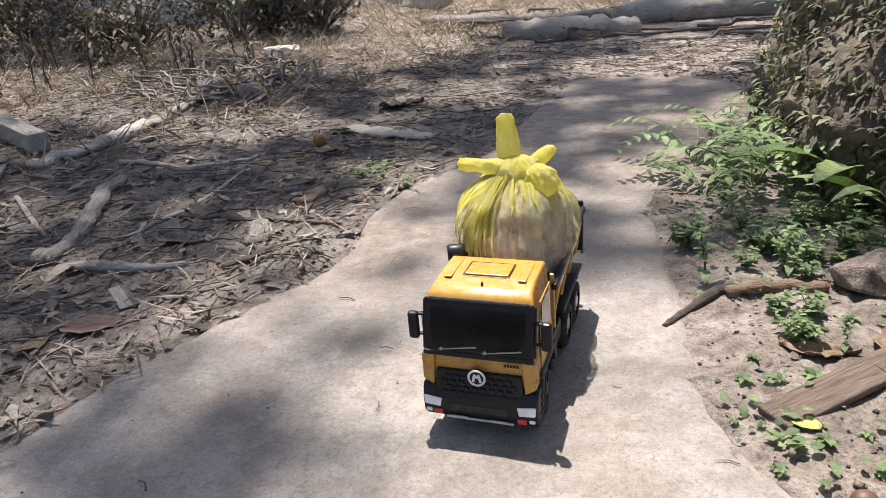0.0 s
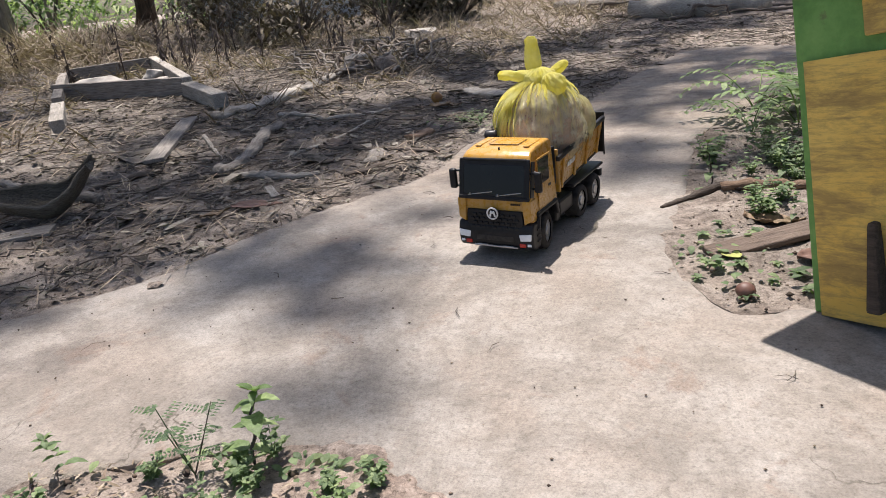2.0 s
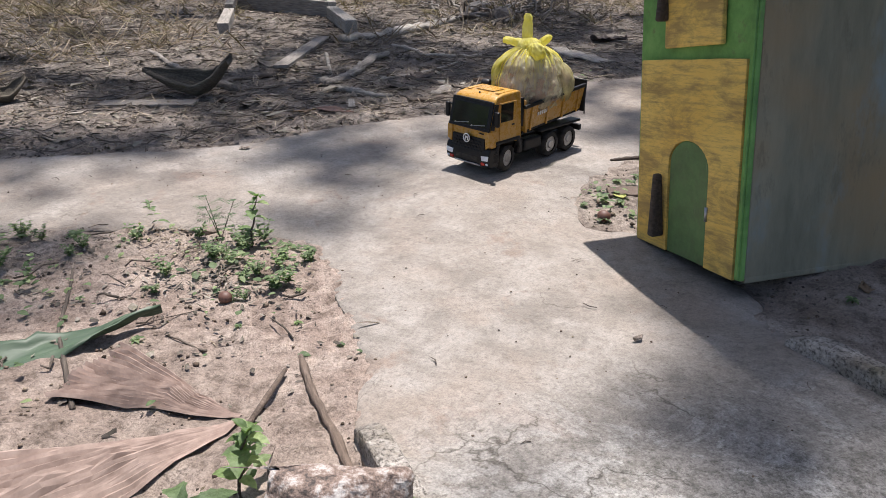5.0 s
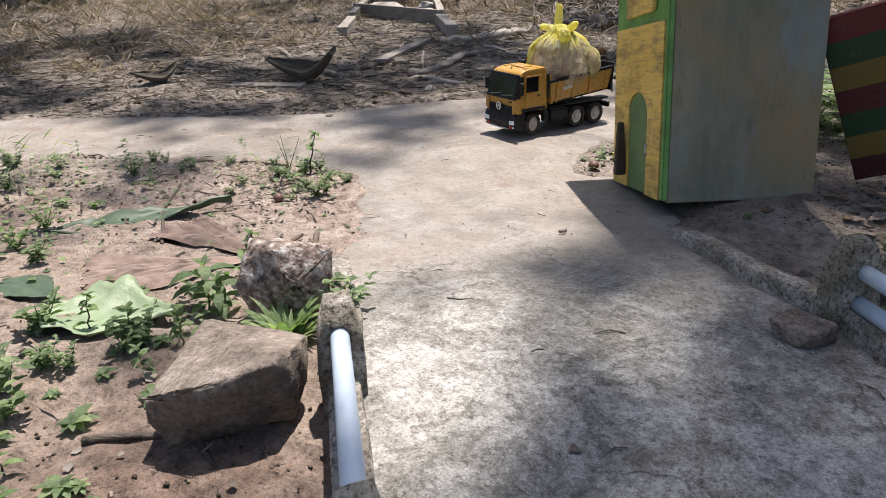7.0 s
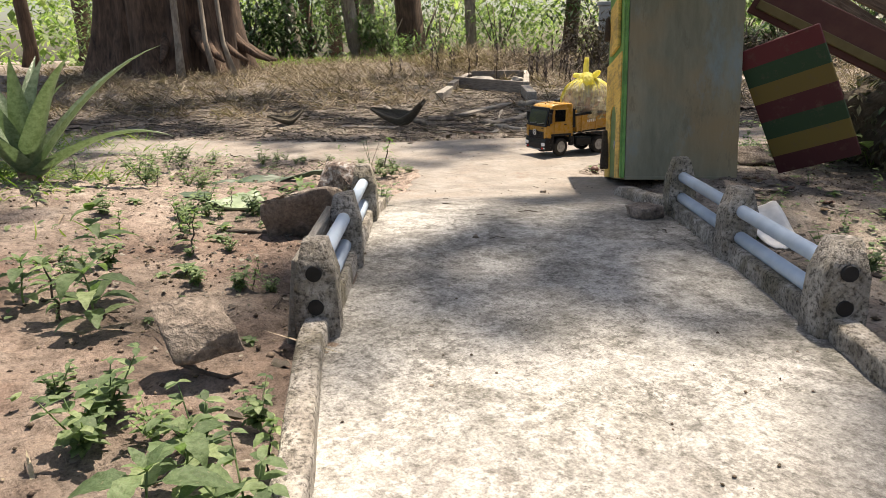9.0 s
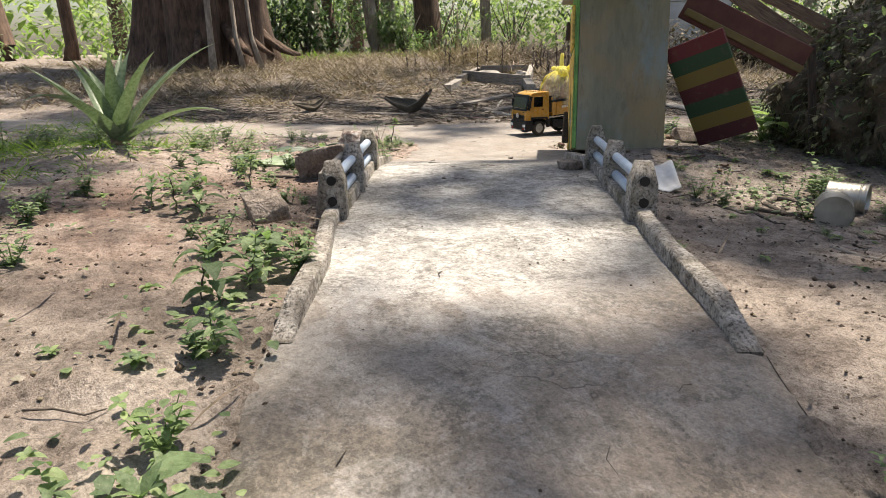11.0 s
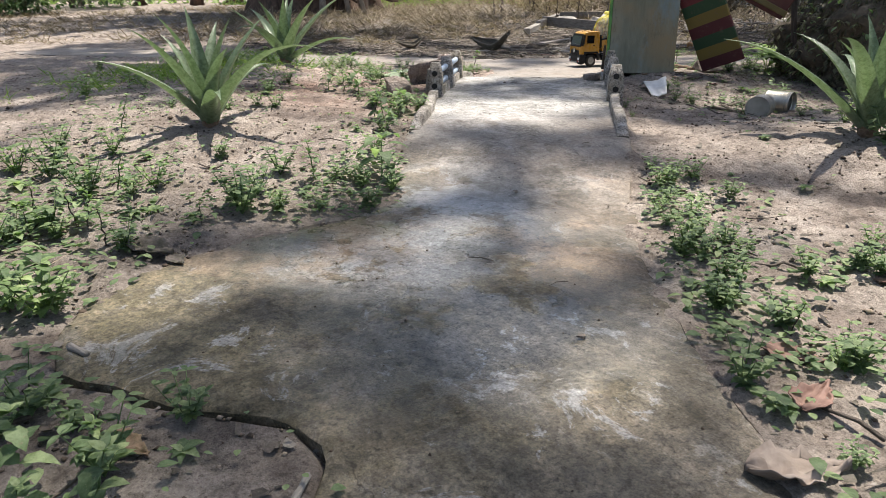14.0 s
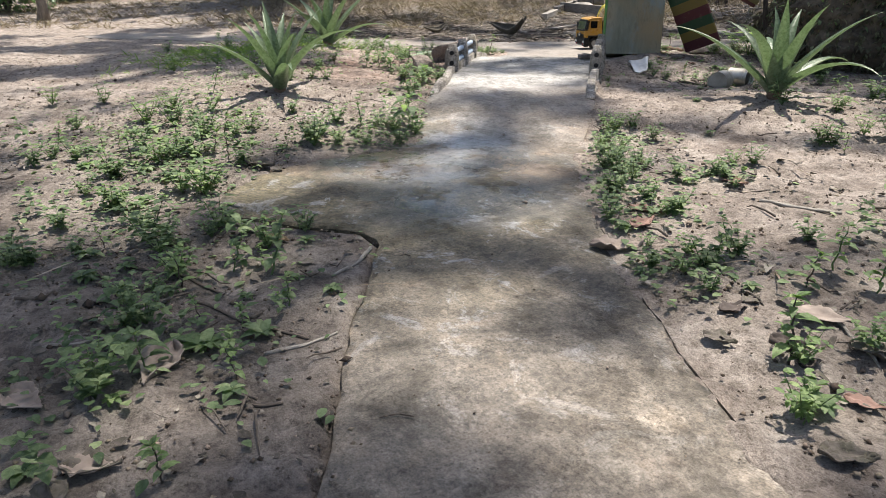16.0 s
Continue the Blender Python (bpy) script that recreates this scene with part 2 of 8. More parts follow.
def build_concrete(n):
    big, mid, small, fine, grit = n.noise(1.6, 4, 0.6), n.noise(9, 6, 0.65), n.noise(38, 6, 0.7), n.noise(120, 5, 0.75), n.noise(300, 3, 0.7)
    c = n.ramp(mid, (0.38, (0.305, 0.275, 0.238)), (0.5, (0.405, 0.370, 0.328)), (0.62, (0.475, 0.442, 0.400)))
    c = n.mix(n.ramp(big, (0.42, (0, 0, 0)), (0.60, (0.8, 0.8, 0.8))), c, n.mix(0.5, c, (0.38, 0.315, 0.25)))
    # sand and soil trodden over the slab, thick towards the far end
    sand = n.ramp(n.noise(3.1, 6, 0.7), (0.50, (0, 0, 0)), (0.60, (1, 1, 1)))
    c = n.mix(n.math("MULTIPLY", sand, 0.38), c, (0.42, 0.345, 0.285))
    stain = n.ramp(n.noise(2.3, 8, 0.72, None, 0.7), (0.49, (0, 0, 0)), (0.60, (0.5, 0.5, 0.5)))
    c = n.mix(stain, c, (0.205, 0.175, 0.145))
    rust = n.ramp(n.noise(5.5, 7, 0.7, None, 0.4), (0.57, (0, 0, 0)), (0.64, (0.45, 0.45, 0.45)))
    c = n.mix(rust, c, (0.30, 0.20, 0.145))
    far = n.math("MAXIMUM", n.near(0.6, 4.3, 1.8, 2.9), n.near(-0.45, 2.0, 0.25, 0.65))
    far = n.math("MULTIPLY", far, n.ramp(n.noise(5, 6, 0.7), (0.38, (0.45, 0.45, 0.45)), (0.55, (1, 1, 1))))
    c = n.mix(far, c, n.ramp(n.noise(14, 6, 0.7), (0.38, (0.20, 0.16, 0.125)), (0.62, (0.38, 0.315, 0.25))))
    # the last stretch is mottled, darker and browner
    brownish = n.math("MULTIPLY", n.near(5.1, -2.75, 2.3, 3.3), n.ramp(n.noise(2.4, 6, 0.65), (0.38, (0.55, 0.55, 0.55)), (0.56, (1, 1, 1))))
    c = n.mix(brownish, c, n.ramp(n.noise(13, 8, 0.75), (0.36, (0.112, 0.093, 0.072)), (0.5, (0.222, 0.190, 0.153)), (0.64, (0.370, 0.328, 0.277))))
    c = n.mix(n.math("MULTIPLY", n.near(2.25, -1.25, 0.4, 0.8), n.ramp(n.noise(3.4, 6, 0.7), (0.40, (0.3, 0.3, 0.3)), (0.56, (0.9, 0.9, 0.9)))), c, (0.30, 0.238, 0.185))
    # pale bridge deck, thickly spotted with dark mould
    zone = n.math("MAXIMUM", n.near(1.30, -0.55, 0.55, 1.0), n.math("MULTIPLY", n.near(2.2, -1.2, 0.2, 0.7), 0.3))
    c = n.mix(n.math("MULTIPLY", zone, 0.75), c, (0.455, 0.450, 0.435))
    # white cement plaques past the railings; extra paleness paints the sun pool brighter
    sun_plaques = n.math("MULTIPLY", n.near(1.74, -1.0, 0.20, 0.50), n.ramp(n.noise(7, 8, 0.72, None, 0.6), (0.40, (0, 0, 0)), (0.50, (1, 1, 1))))
    c = n.mix(n.math("MULTIPLY", sun_plaques, 0.85), c, (0.72, 0.70, 0.66))
    patch = n.ramp(n.noise(4.2, 6, 0.7), (0.36, (0.45, 0.45, 0.45)), (0.58, (1, 1, 1)))
    mould = n.ramp(n.math("ADD", n.math("MULTIPLY", n.noise(125, 6, 0.7), 0.5), n.math("MULTIPLY", n.noise(24, 7, 0.75, None, 0.8), 0.5)), (0.505, (0, 0, 0)), (0.545, (1, 1, 1)))
    c = n.mix(n.math("MULTIPLY", n.math("MULTIPLY", zone, patch), n.math("MULTIPLY", mould, 0.64)), c, (0.085, 0.080, 0.066))
    flake = n.ramp(n.noise(6, 9, 0.78, None, 0.5), (0.495, (0, 0, 0)), (0.520, (1, 1, 1)))
    c = n.mix(n.math("MULTIPLY", n.math("MULTIPLY", zone, flake), 0.82), c, (0.62, 0.61, 0.585))
    film = n.ramp(n.noise(9, 8, 0.75, None, 0.6), (0.46, (0, 0, 0)), (0.60, (1, 1, 1)))
    c = n.mix(n.math("MULTIPLY", n.math("MULTIPLY", zone, film), 0.42), c, (0.125, 0.122, 0.095))
    # mottled crust further along: dark speckled patches with ragged borders, pale skins left between them
    crust = n.math("MAXIMUM", n.near(2.25, -1.25, 0.45, 0.85), n.near(3.35, -2.1, 0.5, 0.95))
    ragged = n.ramp(n.noise(5.2, 9, 0.74, None, 0.9), (0.47, (0, 0, 0)), (0.54, (1, 1, 1)))
    speckle = n.ramp(n.math("ADD", n.math("MULTIPLY", n.noise(105, 5, 0.7), 0.6), n.math("MULTIPLY", n.noise(21, 7, 0.75), 0.4)), (0.475, (0.15, 0.15, 0.15)), (0.535, (1, 1, 1)))
    c = n.mix(n.math("MULTIPLY", n.math("MULTIPLY", crust, ragged), n.math("MULTIPLY", speckle, 0.62)), c, (0.098, 0.090, 0.080))
    skin = n.ramp(n.noise(7.5, 8, 0.7, None, 1.2), (0.575, (0, 0, 0)), (0.60, (1, 1, 1)))
    c = n.mix(n.math("MULTIPLY", n.math("MULTIPLY", crust, skin), 0.55), c, (0.46, 0.44, 0.42))
    # olive moss where the side branch leaves the path
    moss = n.math("MULTIPLY", n.math("MAXIMUM", n.near(2.80, -2.15, 0.45, 0.95), n.math("MULTIPLY", n.near(3.3, -2.1, 0.2, 0.6), 0.5)), n.ramp(n.noise(5, 8, 0.75), (0.34, (0.30, 0.30, 0.30)), (0.52, (1, 1, 1))))
    c = n.mix(n.math("MULTIPLY", moss, 0.85), c, n.ramp(n.noise(30, 6, 0.7), (0.4, (0.080, 0.068, 0.030)), (0.52, (0.165, 0.142, 0.074)), (0.64, (0.27, 0.220, 0.138))))
    # thin bluish skins of cement and water standing in the hollows where the slab widens
    wet = n.math("MULTIPLY", n.math("MAXIMUM", n.near(2.69, -1.77, 0.26, 0.46), n.near(3.08, -1.88, 0.14, 0.36)), n.ramp(n.noise(5.5, 6, 0.65), (0.40, (0, 0, 0)), (0.47, (1, 1, 1))))
    c = n.mix(n.math("MULTIPLY", wet, 0.36), c, (0.245, 0.252, 0.262))
    # hard blue-grey skins with sharp borders, rust-brown sand beside them
    skins = n.math("MULTIPLY", n.math("MAXIMUM", n.near(2.50, -1.62, 0.14, 0.30), n.near(2.74, -1.87, 0.10, 0.28)), n.ramp(n.noise(6, 9, 0.76, None, 0.5), (0.435, (0, 0, 0)), (0.460, (1, 1, 1))))
    spread = n.math("MULTIPLY", n.near(3.15, -1.95, 0.5, 0.9), n.ramp(n.noise(7, 9, 0.76, None, 0.8), (0.575, (0, 0, 0)), (0.60, (0.8, 0.8, 0.8))))
    c = n.mix(n.math("MULTIPLY", n.math("MAXIMUM", skins, spread), 0.78), c, (0.455, 0.470, 0.485))
    tan = n.math("MULTIPLY", n.math("MAXIMUM", n.near(2.52, -2.0, 0.14, 0.42), n.near(2.93, -1.50, 0.10, 0.32)), n.ramp(n.noise(4.5, 8, 0.72), (0.44, (0, 0, 0)), (0.54, (1, 1, 1))))
    c = n.mix(n.math("MULTIPLY", tan, 0.62), c, (0.385, 0.285, 0.200))
    blotch = n.math("MAXIMUM", n.near(3.0, -1.9, 0.8, 1.2), n.near(4.2, -2.45, 0.7, 1.1))
    c = n.mix(blotch, c, n.mix(1.0, c, n.ramp(n.noise(6.5, 9, 0.78, None, 0.4), (0.38, (0.55, 0.54, 0.50)), (0.50, (1, 1, 1)), (0.62, (1.32, 1.28, 1.22))), "MULTIPLY"))
    # blotches, pits and grit
    worn = n.math("ADD", 0.42, n.math("MULTIPLY", n.math("MAXIMUM", zone, brownish), 0.45))
    c = n.mix(worn, c, n.mix(1.0, c, n.ramp(small, (0.38, (0.66, 0.65, 0.63)), (0.5, (1, 1, 1)), (0.62, (1.16, 1.15, 1.14))), "MULTIPLY"))
    c = n.mix(worn, c, n.mix(1.0, c, n.ramp(fine, (0.37, (0.40, 0.39, 0.37)), (0.46, (0.96, 0.96, 0.96)), (0.54, (1.03, 1.03, 1.03)), (0.63, (1.30, 1.29, 1.27))), "MULTIPLY"))
    c = n.mix(worn, c, n.mix(1.0, c, n.ramp(grit, (0.36, (0.62, 0.61, 0.59)), (0.5, (1, 1, 1)), (0.64, (1.30, 1.29, 1.27))), "MULTIPLY"))
    crack = n.node("ShaderNodeTexVoronoi", Scale=1.3)
    crack.feature = "DISTANCE_TO_EDGE"
    warp = n.node("ShaderNodeVectorMath")
    warp.operation = "ADD"
    n.put(warp.inputs[0], n.coord())
    wobble = n.node("ShaderNodeTexNoise", Scale=3.0, Detail=6.0)
    n.put(wobble.inputs["Vector"], n.coord())
    n.put(warp.inputs[1], wobble.outputs["Color"])
    n.put(crack.inputs["Vector"], warp.outputs[0])
    line = n.ramp(crack.outputs["Distance"], (0.0, (0.35, 0.33, 0.30)), (0.006, (1, 1, 1)))
    c = n.mix(n.ramp(n.noise(2.2), (0.54, (0, 0, 0)), (0.62, (1, 1, 1))), c, n.mix(1.0, c, line, "MULTIPLY"))
    c = n.mix(1.0, c, n.mix(n.math("MAXIMUM", brownish, zone), (0.660, 0.652, 0.652), (0.655, 0.650, 0.645)), "MULTIPLY")
    n.color(c)
    n.rough(n.mix(wet, n.ramp(mid, (0.36, (0.62, 0.62, 0.62)), (0.64, (0.88, 0.88, 0.88))), (0.14, 0.14, 0.14)))
    n.bump(n.math("MULTIPLY", n.math("ADD", n.math("MULTIPLY", fine, 0.8), n.math("ADD", small, mid)), n.math("SUBTRACT", 1.0, n.math("MULTIPLY", wet, 0.94))), 0.55, 0.008)


def build_soil(n):
    big, mid, small, fine, grit = n.noise(1.1, 4), n.noise(7, 7, 0.7), n.noise(30, 7, 0.75), n.noise(95, 5, 0.8), n.noise(260, 3, 0.7)
    c = n.ramp(mid, (0.36, (0.180, 0.142, 0.116)), (0.5, (0.312, 0.262, 0.222)), (0.64, (0.420, 0.364, 0.316)))
    grey = n.ramp(mid, (0.36, (0.085, 0.069, 0.058)), (0.5, (0.168, 0.143, 0.122)), (0.64, (0.265, 0.232, 0.202)))
    # the littered ground beyond the crossing path is greyer and darker, as is the damp soil of the last stretch
    w = n.math("MAXIMUM", n.near(-2.6, 3.4, 2.3, 3.2), n.near(-7.0, 5.0, 5.6, 7.0))
    w = n.math("MAXIMUM", w, n.near(1.75, 2.2, 0.9, 1.5))
    w = n.math("MAXIMUM", w, n.math("MULTIPLY", n.near(2.75, -3.1, 0.9, 1.5), 0.55))
    w = n.math("MAXIMUM", w, n.math("MULTIPLY", n.near(3.40, -2.65, 0.45, 0.85), 0.85))
    w = n.math("MAXIMUM", w, n.math("MULTIPLY", n.near(4.2, -1.4, 0.5, 0.9), 0.4))
    c = n.mix(w, c, grey)
    # pink sand on the open plot by the path's bend
    c = n.mix(n.math("MULTIPLY", n.near(0.15, -0.40, 0.65, 1.1), 0.6), c, n.ramp(mid, (0.36, (0.245, 0.172, 0.138)), (0.5, (0.415, 0.312, 0.258)), (0.64, (0.520, 0.415, 0.352))))
    # turned reddish earth beside the bridge
    red = n.math("MULTIPLY", n.near(1.12, -1.06, 0.45, 0.85), n.ramp(n.noise(4, 6, 0.7), (0.36, (0.35, 0.35, 0.35)), (0.56, (1, 1, 1))))
    c = n.mix(n.math("MULTIPLY", red, 0.88), c, n.ramp(mid, (0.36, (0.075, 0.043, 0.031)), (0.5, (0.180, 0.112, 0.083)), (0.64, (0.30, 0.205, 0.157))))
    c = n.mix(n.ramp(big, (0.45, (0, 0, 0)), (0.66, (0.55, 0.55, 0.55))), c, n.mix(w, (0.295, 0.243, 0.202), (0.180, 0.156, 0.135)))
    c = n.mix(1.0, c, n.ramp(small, (0.36, (0.52, 0.50, 0.48)), (0.5, (1, 1, 1)), (0.64, (1.20, 1.19, 1.18))), "MULTIPLY")
    c = n.mix(1.0, c, n.ramp(fine, (0.36, (0.45, 0.43, 0.41)), (0.45, (1, 1, 1)), (0.56, (1, 1, 1)), (0.66, (1.28, 1.27, 1.25))), "MULTIPLY")
    c = n.mix(1.0, c, n.ramp(grit, (0.36, (0.78, 0.77, 0.76)), (0.5, (1, 1, 1)), (0.64, (1.18, 1.18, 1.17))), "MULTIPLY")
    n.color(c)
    n.bump(n.math("ADD", n.math("MULTIPLY", fine, 0.6), n.math("ADD", small, mid)), 0.8, 0.026)


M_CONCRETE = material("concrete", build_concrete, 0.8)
M_SOIL = material("soil", build_soil, 0.95)


def build_kerb(n):
    mid, fine = n.noise(22, 6, 0.7), n.noise(150, 4, 0.7)
    c = n.ramp(mid, (0.34, (0.17, 0.148, 0.122)), (0.5, (0.33, 0.298, 0.262)), (0.64, (0.50, 0.462, 0.42)))
    c = n.mix(n.ramp(n.noise(7, 5, 0.7), (0.49, (0, 0, 0)), (0.62, (0.65, 0.65, 0.65))), c, (0.150, 0.130, 0.075))
    c = n.mix(1.0, c, n.ramp(fine, (0.38, (0.35, 0.34, 0.32)), (0.48, (1, 1, 1)), (0.62, (1.3, 1.3, 1.28))), "MULTIPLY")
    n.color(c)
    n.bump(n.math("ADD", fine, n.math("MULTIPLY", mid, 2)), 1.0, 0.008)


M_KERB = material("mossy_concrete", build_kerb, 0.9)
M_PIPE = plain("white_pvc", (0.42, 0.52, 0.64), (0.54, 0.62, 0.72), 30, 0.4, bump=0.05)
M_BLACK = plain("black_plastic", (0.012, 0.012, 0.013), (0.022, 0.022, 0.024), 60, 0.38, bump=0.1)
M_RUBBER = plain("tyre_rubber", (0.020, 0.019, 0.018), (0.085, 0.075, 0.065), 40, 0.85, bump=0.4)
M_GLASSY = plain("dark_window", (0.006, 0.006, 0.007), (0.012, 0.012, 0.012), 12, 0.07, bump=0.0)
M_STEEL = plain("grey_metal", (0.35, 0.35, 0.36), (0.50, 0.50, 0.50), 60, 0.35, 0.85, 0.15)
M_LENS = plain("clear_lens", (0.72, 0.74, 0.76), (0.85, 0.86, 0.88), 80, 0.12, bump=0.1)
M_RED = plain("red_lens", (0.42, 0.02, 0.015), (0.55, 0.05, 0.03), 80, 0.2, bump=0.05)
for mt, level in ((M_BLACK, 0.22), (M_GLASSY, 0.30), (M_RUBBER, 0.25)):
    mt.node_tree.nodes["Principled BSDF"].inputs["Specular IOR Level"].default_value = level
M_WHITE = plain("white_print", (0.70, 0.69, 0.66), (0.82, 0.81, 0.78), 50, 0.5, bump=0.05)


def build_yellow(n):
    c = n.mix(n.ramp(n.noise(14, 4), (0.4, (0, 0, 0)), (0.7, (1, 1, 1))), (0.47, 0.250, 0.042), (0.415, 0.222, 0.040))
    dust = n.ramp(n.noise(55, 6, 0.7), (0.46, (0, 0, 0)), (0.72, (1, 1, 1)))
    n.color(n.mix(n.math("MULTIPLY", dust, 0.35), c, (0.40, 0.30, 0.19)))
    n.rough(n.ramp(dust, (0, (0.26, 0.26, 0.26)), (1, (0.55, 0.55, 0.55))))
    n.bump(n.noise(200, 3), 0.05, 0.001)


M_YELLOW = material("yellow_paint", build_yellow, 0.3)
M_GREYWOOD = wood("weathered_wood", (0.105, 0.088, 0.072), (0.36, 0.325, 0.285))
M_PALEWOOD = wood("pale_weathered_wood", (0.20, 0.175, 0.145), (0.50, 0.46, 0.40))
M_BROWNWOOD = wood("brown_wood", (0.13, 0.075, 0.045), (0.36, 0.24, 0.155))
M_DARKWOOD = wood("dark_rotten_wood", (0.035, 0.025, 0.018), (0.13, 0.095, 0.07))
M_TWIG = wood("twig", (0.05, 0.038, 0.03), (0.20, 0.16, 0.125))
M_BARK = wood("tree_bark", (0.030, 0.019, 0.014), (0.185, 0.118, 0.082), 0.95, (9, 9, 1.2), 2.2)
M_PALEBARK = wood("pale_bark", (0.16, 0.125, 0.095), (0.42, 0.36, 0.29), 0.95, (9, 9, 1.5), 2.5)
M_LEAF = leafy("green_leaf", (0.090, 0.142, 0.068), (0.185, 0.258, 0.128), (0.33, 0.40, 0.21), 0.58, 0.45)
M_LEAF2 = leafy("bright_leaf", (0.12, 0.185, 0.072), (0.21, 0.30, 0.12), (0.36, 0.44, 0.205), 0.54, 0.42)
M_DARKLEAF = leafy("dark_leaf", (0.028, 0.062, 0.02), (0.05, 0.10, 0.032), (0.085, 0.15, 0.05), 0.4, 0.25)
M_CANOPY = leafy("canopy_leaf", (0.05, 0.10, 0.03), (0.07, 0.13, 0.035), (0.10, 0.17, 0.04), 0.5, 0.15)
M_PINE = leafy("pineapple_leaf", (0.105, 0.150, 0.098), (0.158, 0.212, 0.135), (0.250, 0.312, 0.195), 0.36, 0.22)
M_DRYLEAF = leafy("dry_leaf", (0.11, 0.062, 0.038), (0.25, 0.165, 0.105), (0.42, 0.32, 0.235), 0.75, 0.15)
M_STRAW = leafy("straw", (0.10, 0.070, 0.052), (0.26, 0.190, 0.145), (0.50, 0.405, 0.325), 0.8, 0.15)
M_LITTER = leafy("grey_litter", (0.045, 0.036, 0.031), (0.125, 0.103, 0.088), (0.31, 0.27, 0.235), 0.85, 0.05)
M_CRUMB = leafy("soil_crumb", (0.050, 0.034, 0.026), (0.13, 0.092, 0.070), (0.34, 0.265, 0.21), 0.95, 0.0)
M_GRASS = leafy("grass_blade", (0.11, 0.20, 0.03), (0.20, 0.32, 0.05), (0.34, 0.42, 0.10), 0.5, 0.4)


def build_stone(n):
    mid, fine = n.noise(16, 6, 0.7), n.noise(120, 5, 0.7)
    c = n.ramp(mid, (0.3, (0.10, 0.08, 0.068)), (0.5, (0.235, 0.19, 0.155)), (0.72, (0.40, 0.34, 0.29)))
    n.color(n.mix(0.7, c, n.mix(1.0, c, n.ramp(fine, (0.35, (0.45, 0.45, 0.45)), (0.6, (1.25, 1.25, 1.25))), "MULTIPLY")))
    n.bump(n.math("ADD", fine, n.math("MULTIPLY", mid, 2)), 1.0, 0.008)


M_STONE = material("rough_stone", build_stone, 0.92)

# ------------------------------------------------------------------ plan
U, V = Vector((0.79, -0.613)), Vector((0.613, 0.79))      # along and across the bridge


def bridge_xy(u, v):
    return (U.x * u + V.x * v, U.y * u + V.y * v)


def lie(x, y):
    """Lie of the land: a slope rising to the woods, low banks beside the bridge."""
    x, y = np.asarray(x, float), np.asarray(y, float)
    w = -0.77 * x + 0.62 * y
    u, v = U.x * x + U.y * y, V.x * x + V.y * y
    z = 0.05 * np.clip(w - 2.2, 0, 7.2)
    z = z + 0.03 * smooth(-0.1, 0.6, u) * (1 - smooth(2.4, 3.0, u)) * (1 - smooth(1.5, 3.0, v))
    z = z + 0.075 * np.exp(-((x - 0.9) ** 2 / 2.42 + (y + 1.55) ** 2 / 0.605))
    z = z + 0.05 * np.exp(-((x - 2.8) ** 2 + (y + 0.35) ** 2) / 0.3)
    z = z - 0.030 * np.exp(-((x - 3.15) ** 2 + (y + 2.6) ** 2) / 0.25)
    z = z - 0.065 * np.exp(-((x - 1.95) ** 2 + (y - 0.50) ** 2) / 0.32)
    z = z + 0.042 * np.exp(-((x - 1.02) ** 2 + (y - 0.80) ** 2) / 0.09)
    return z + 0.045 * np.exp(-((x + 0.4) ** 2 + (y + 1.15) ** 2) / 0.25)


def deck(x, y):
    """Height of the concrete: the path swells gently over the bridge."""
    x, y = np.asarray(x, float), np.asarray(y, float)
    u, v = U.x * x + U.y * y, V.x * x + V.y * y
    flat = 0.05 * np.clip(-0.77 * x + 0.62 * y - 2.2, 0, 7.2) + 0.03 * smooth(-0.1, 0.6, u) * (1 - smooth(2.4, 3.0, u)) * (1 - smooth(1.5, 3.0, v))
    return flat + 0.055 * smooth(0.3, 1.0, u) * (1 - smooth(2.2, 3.1, u)) * (1 - smooth(1.0, 1.6, v))


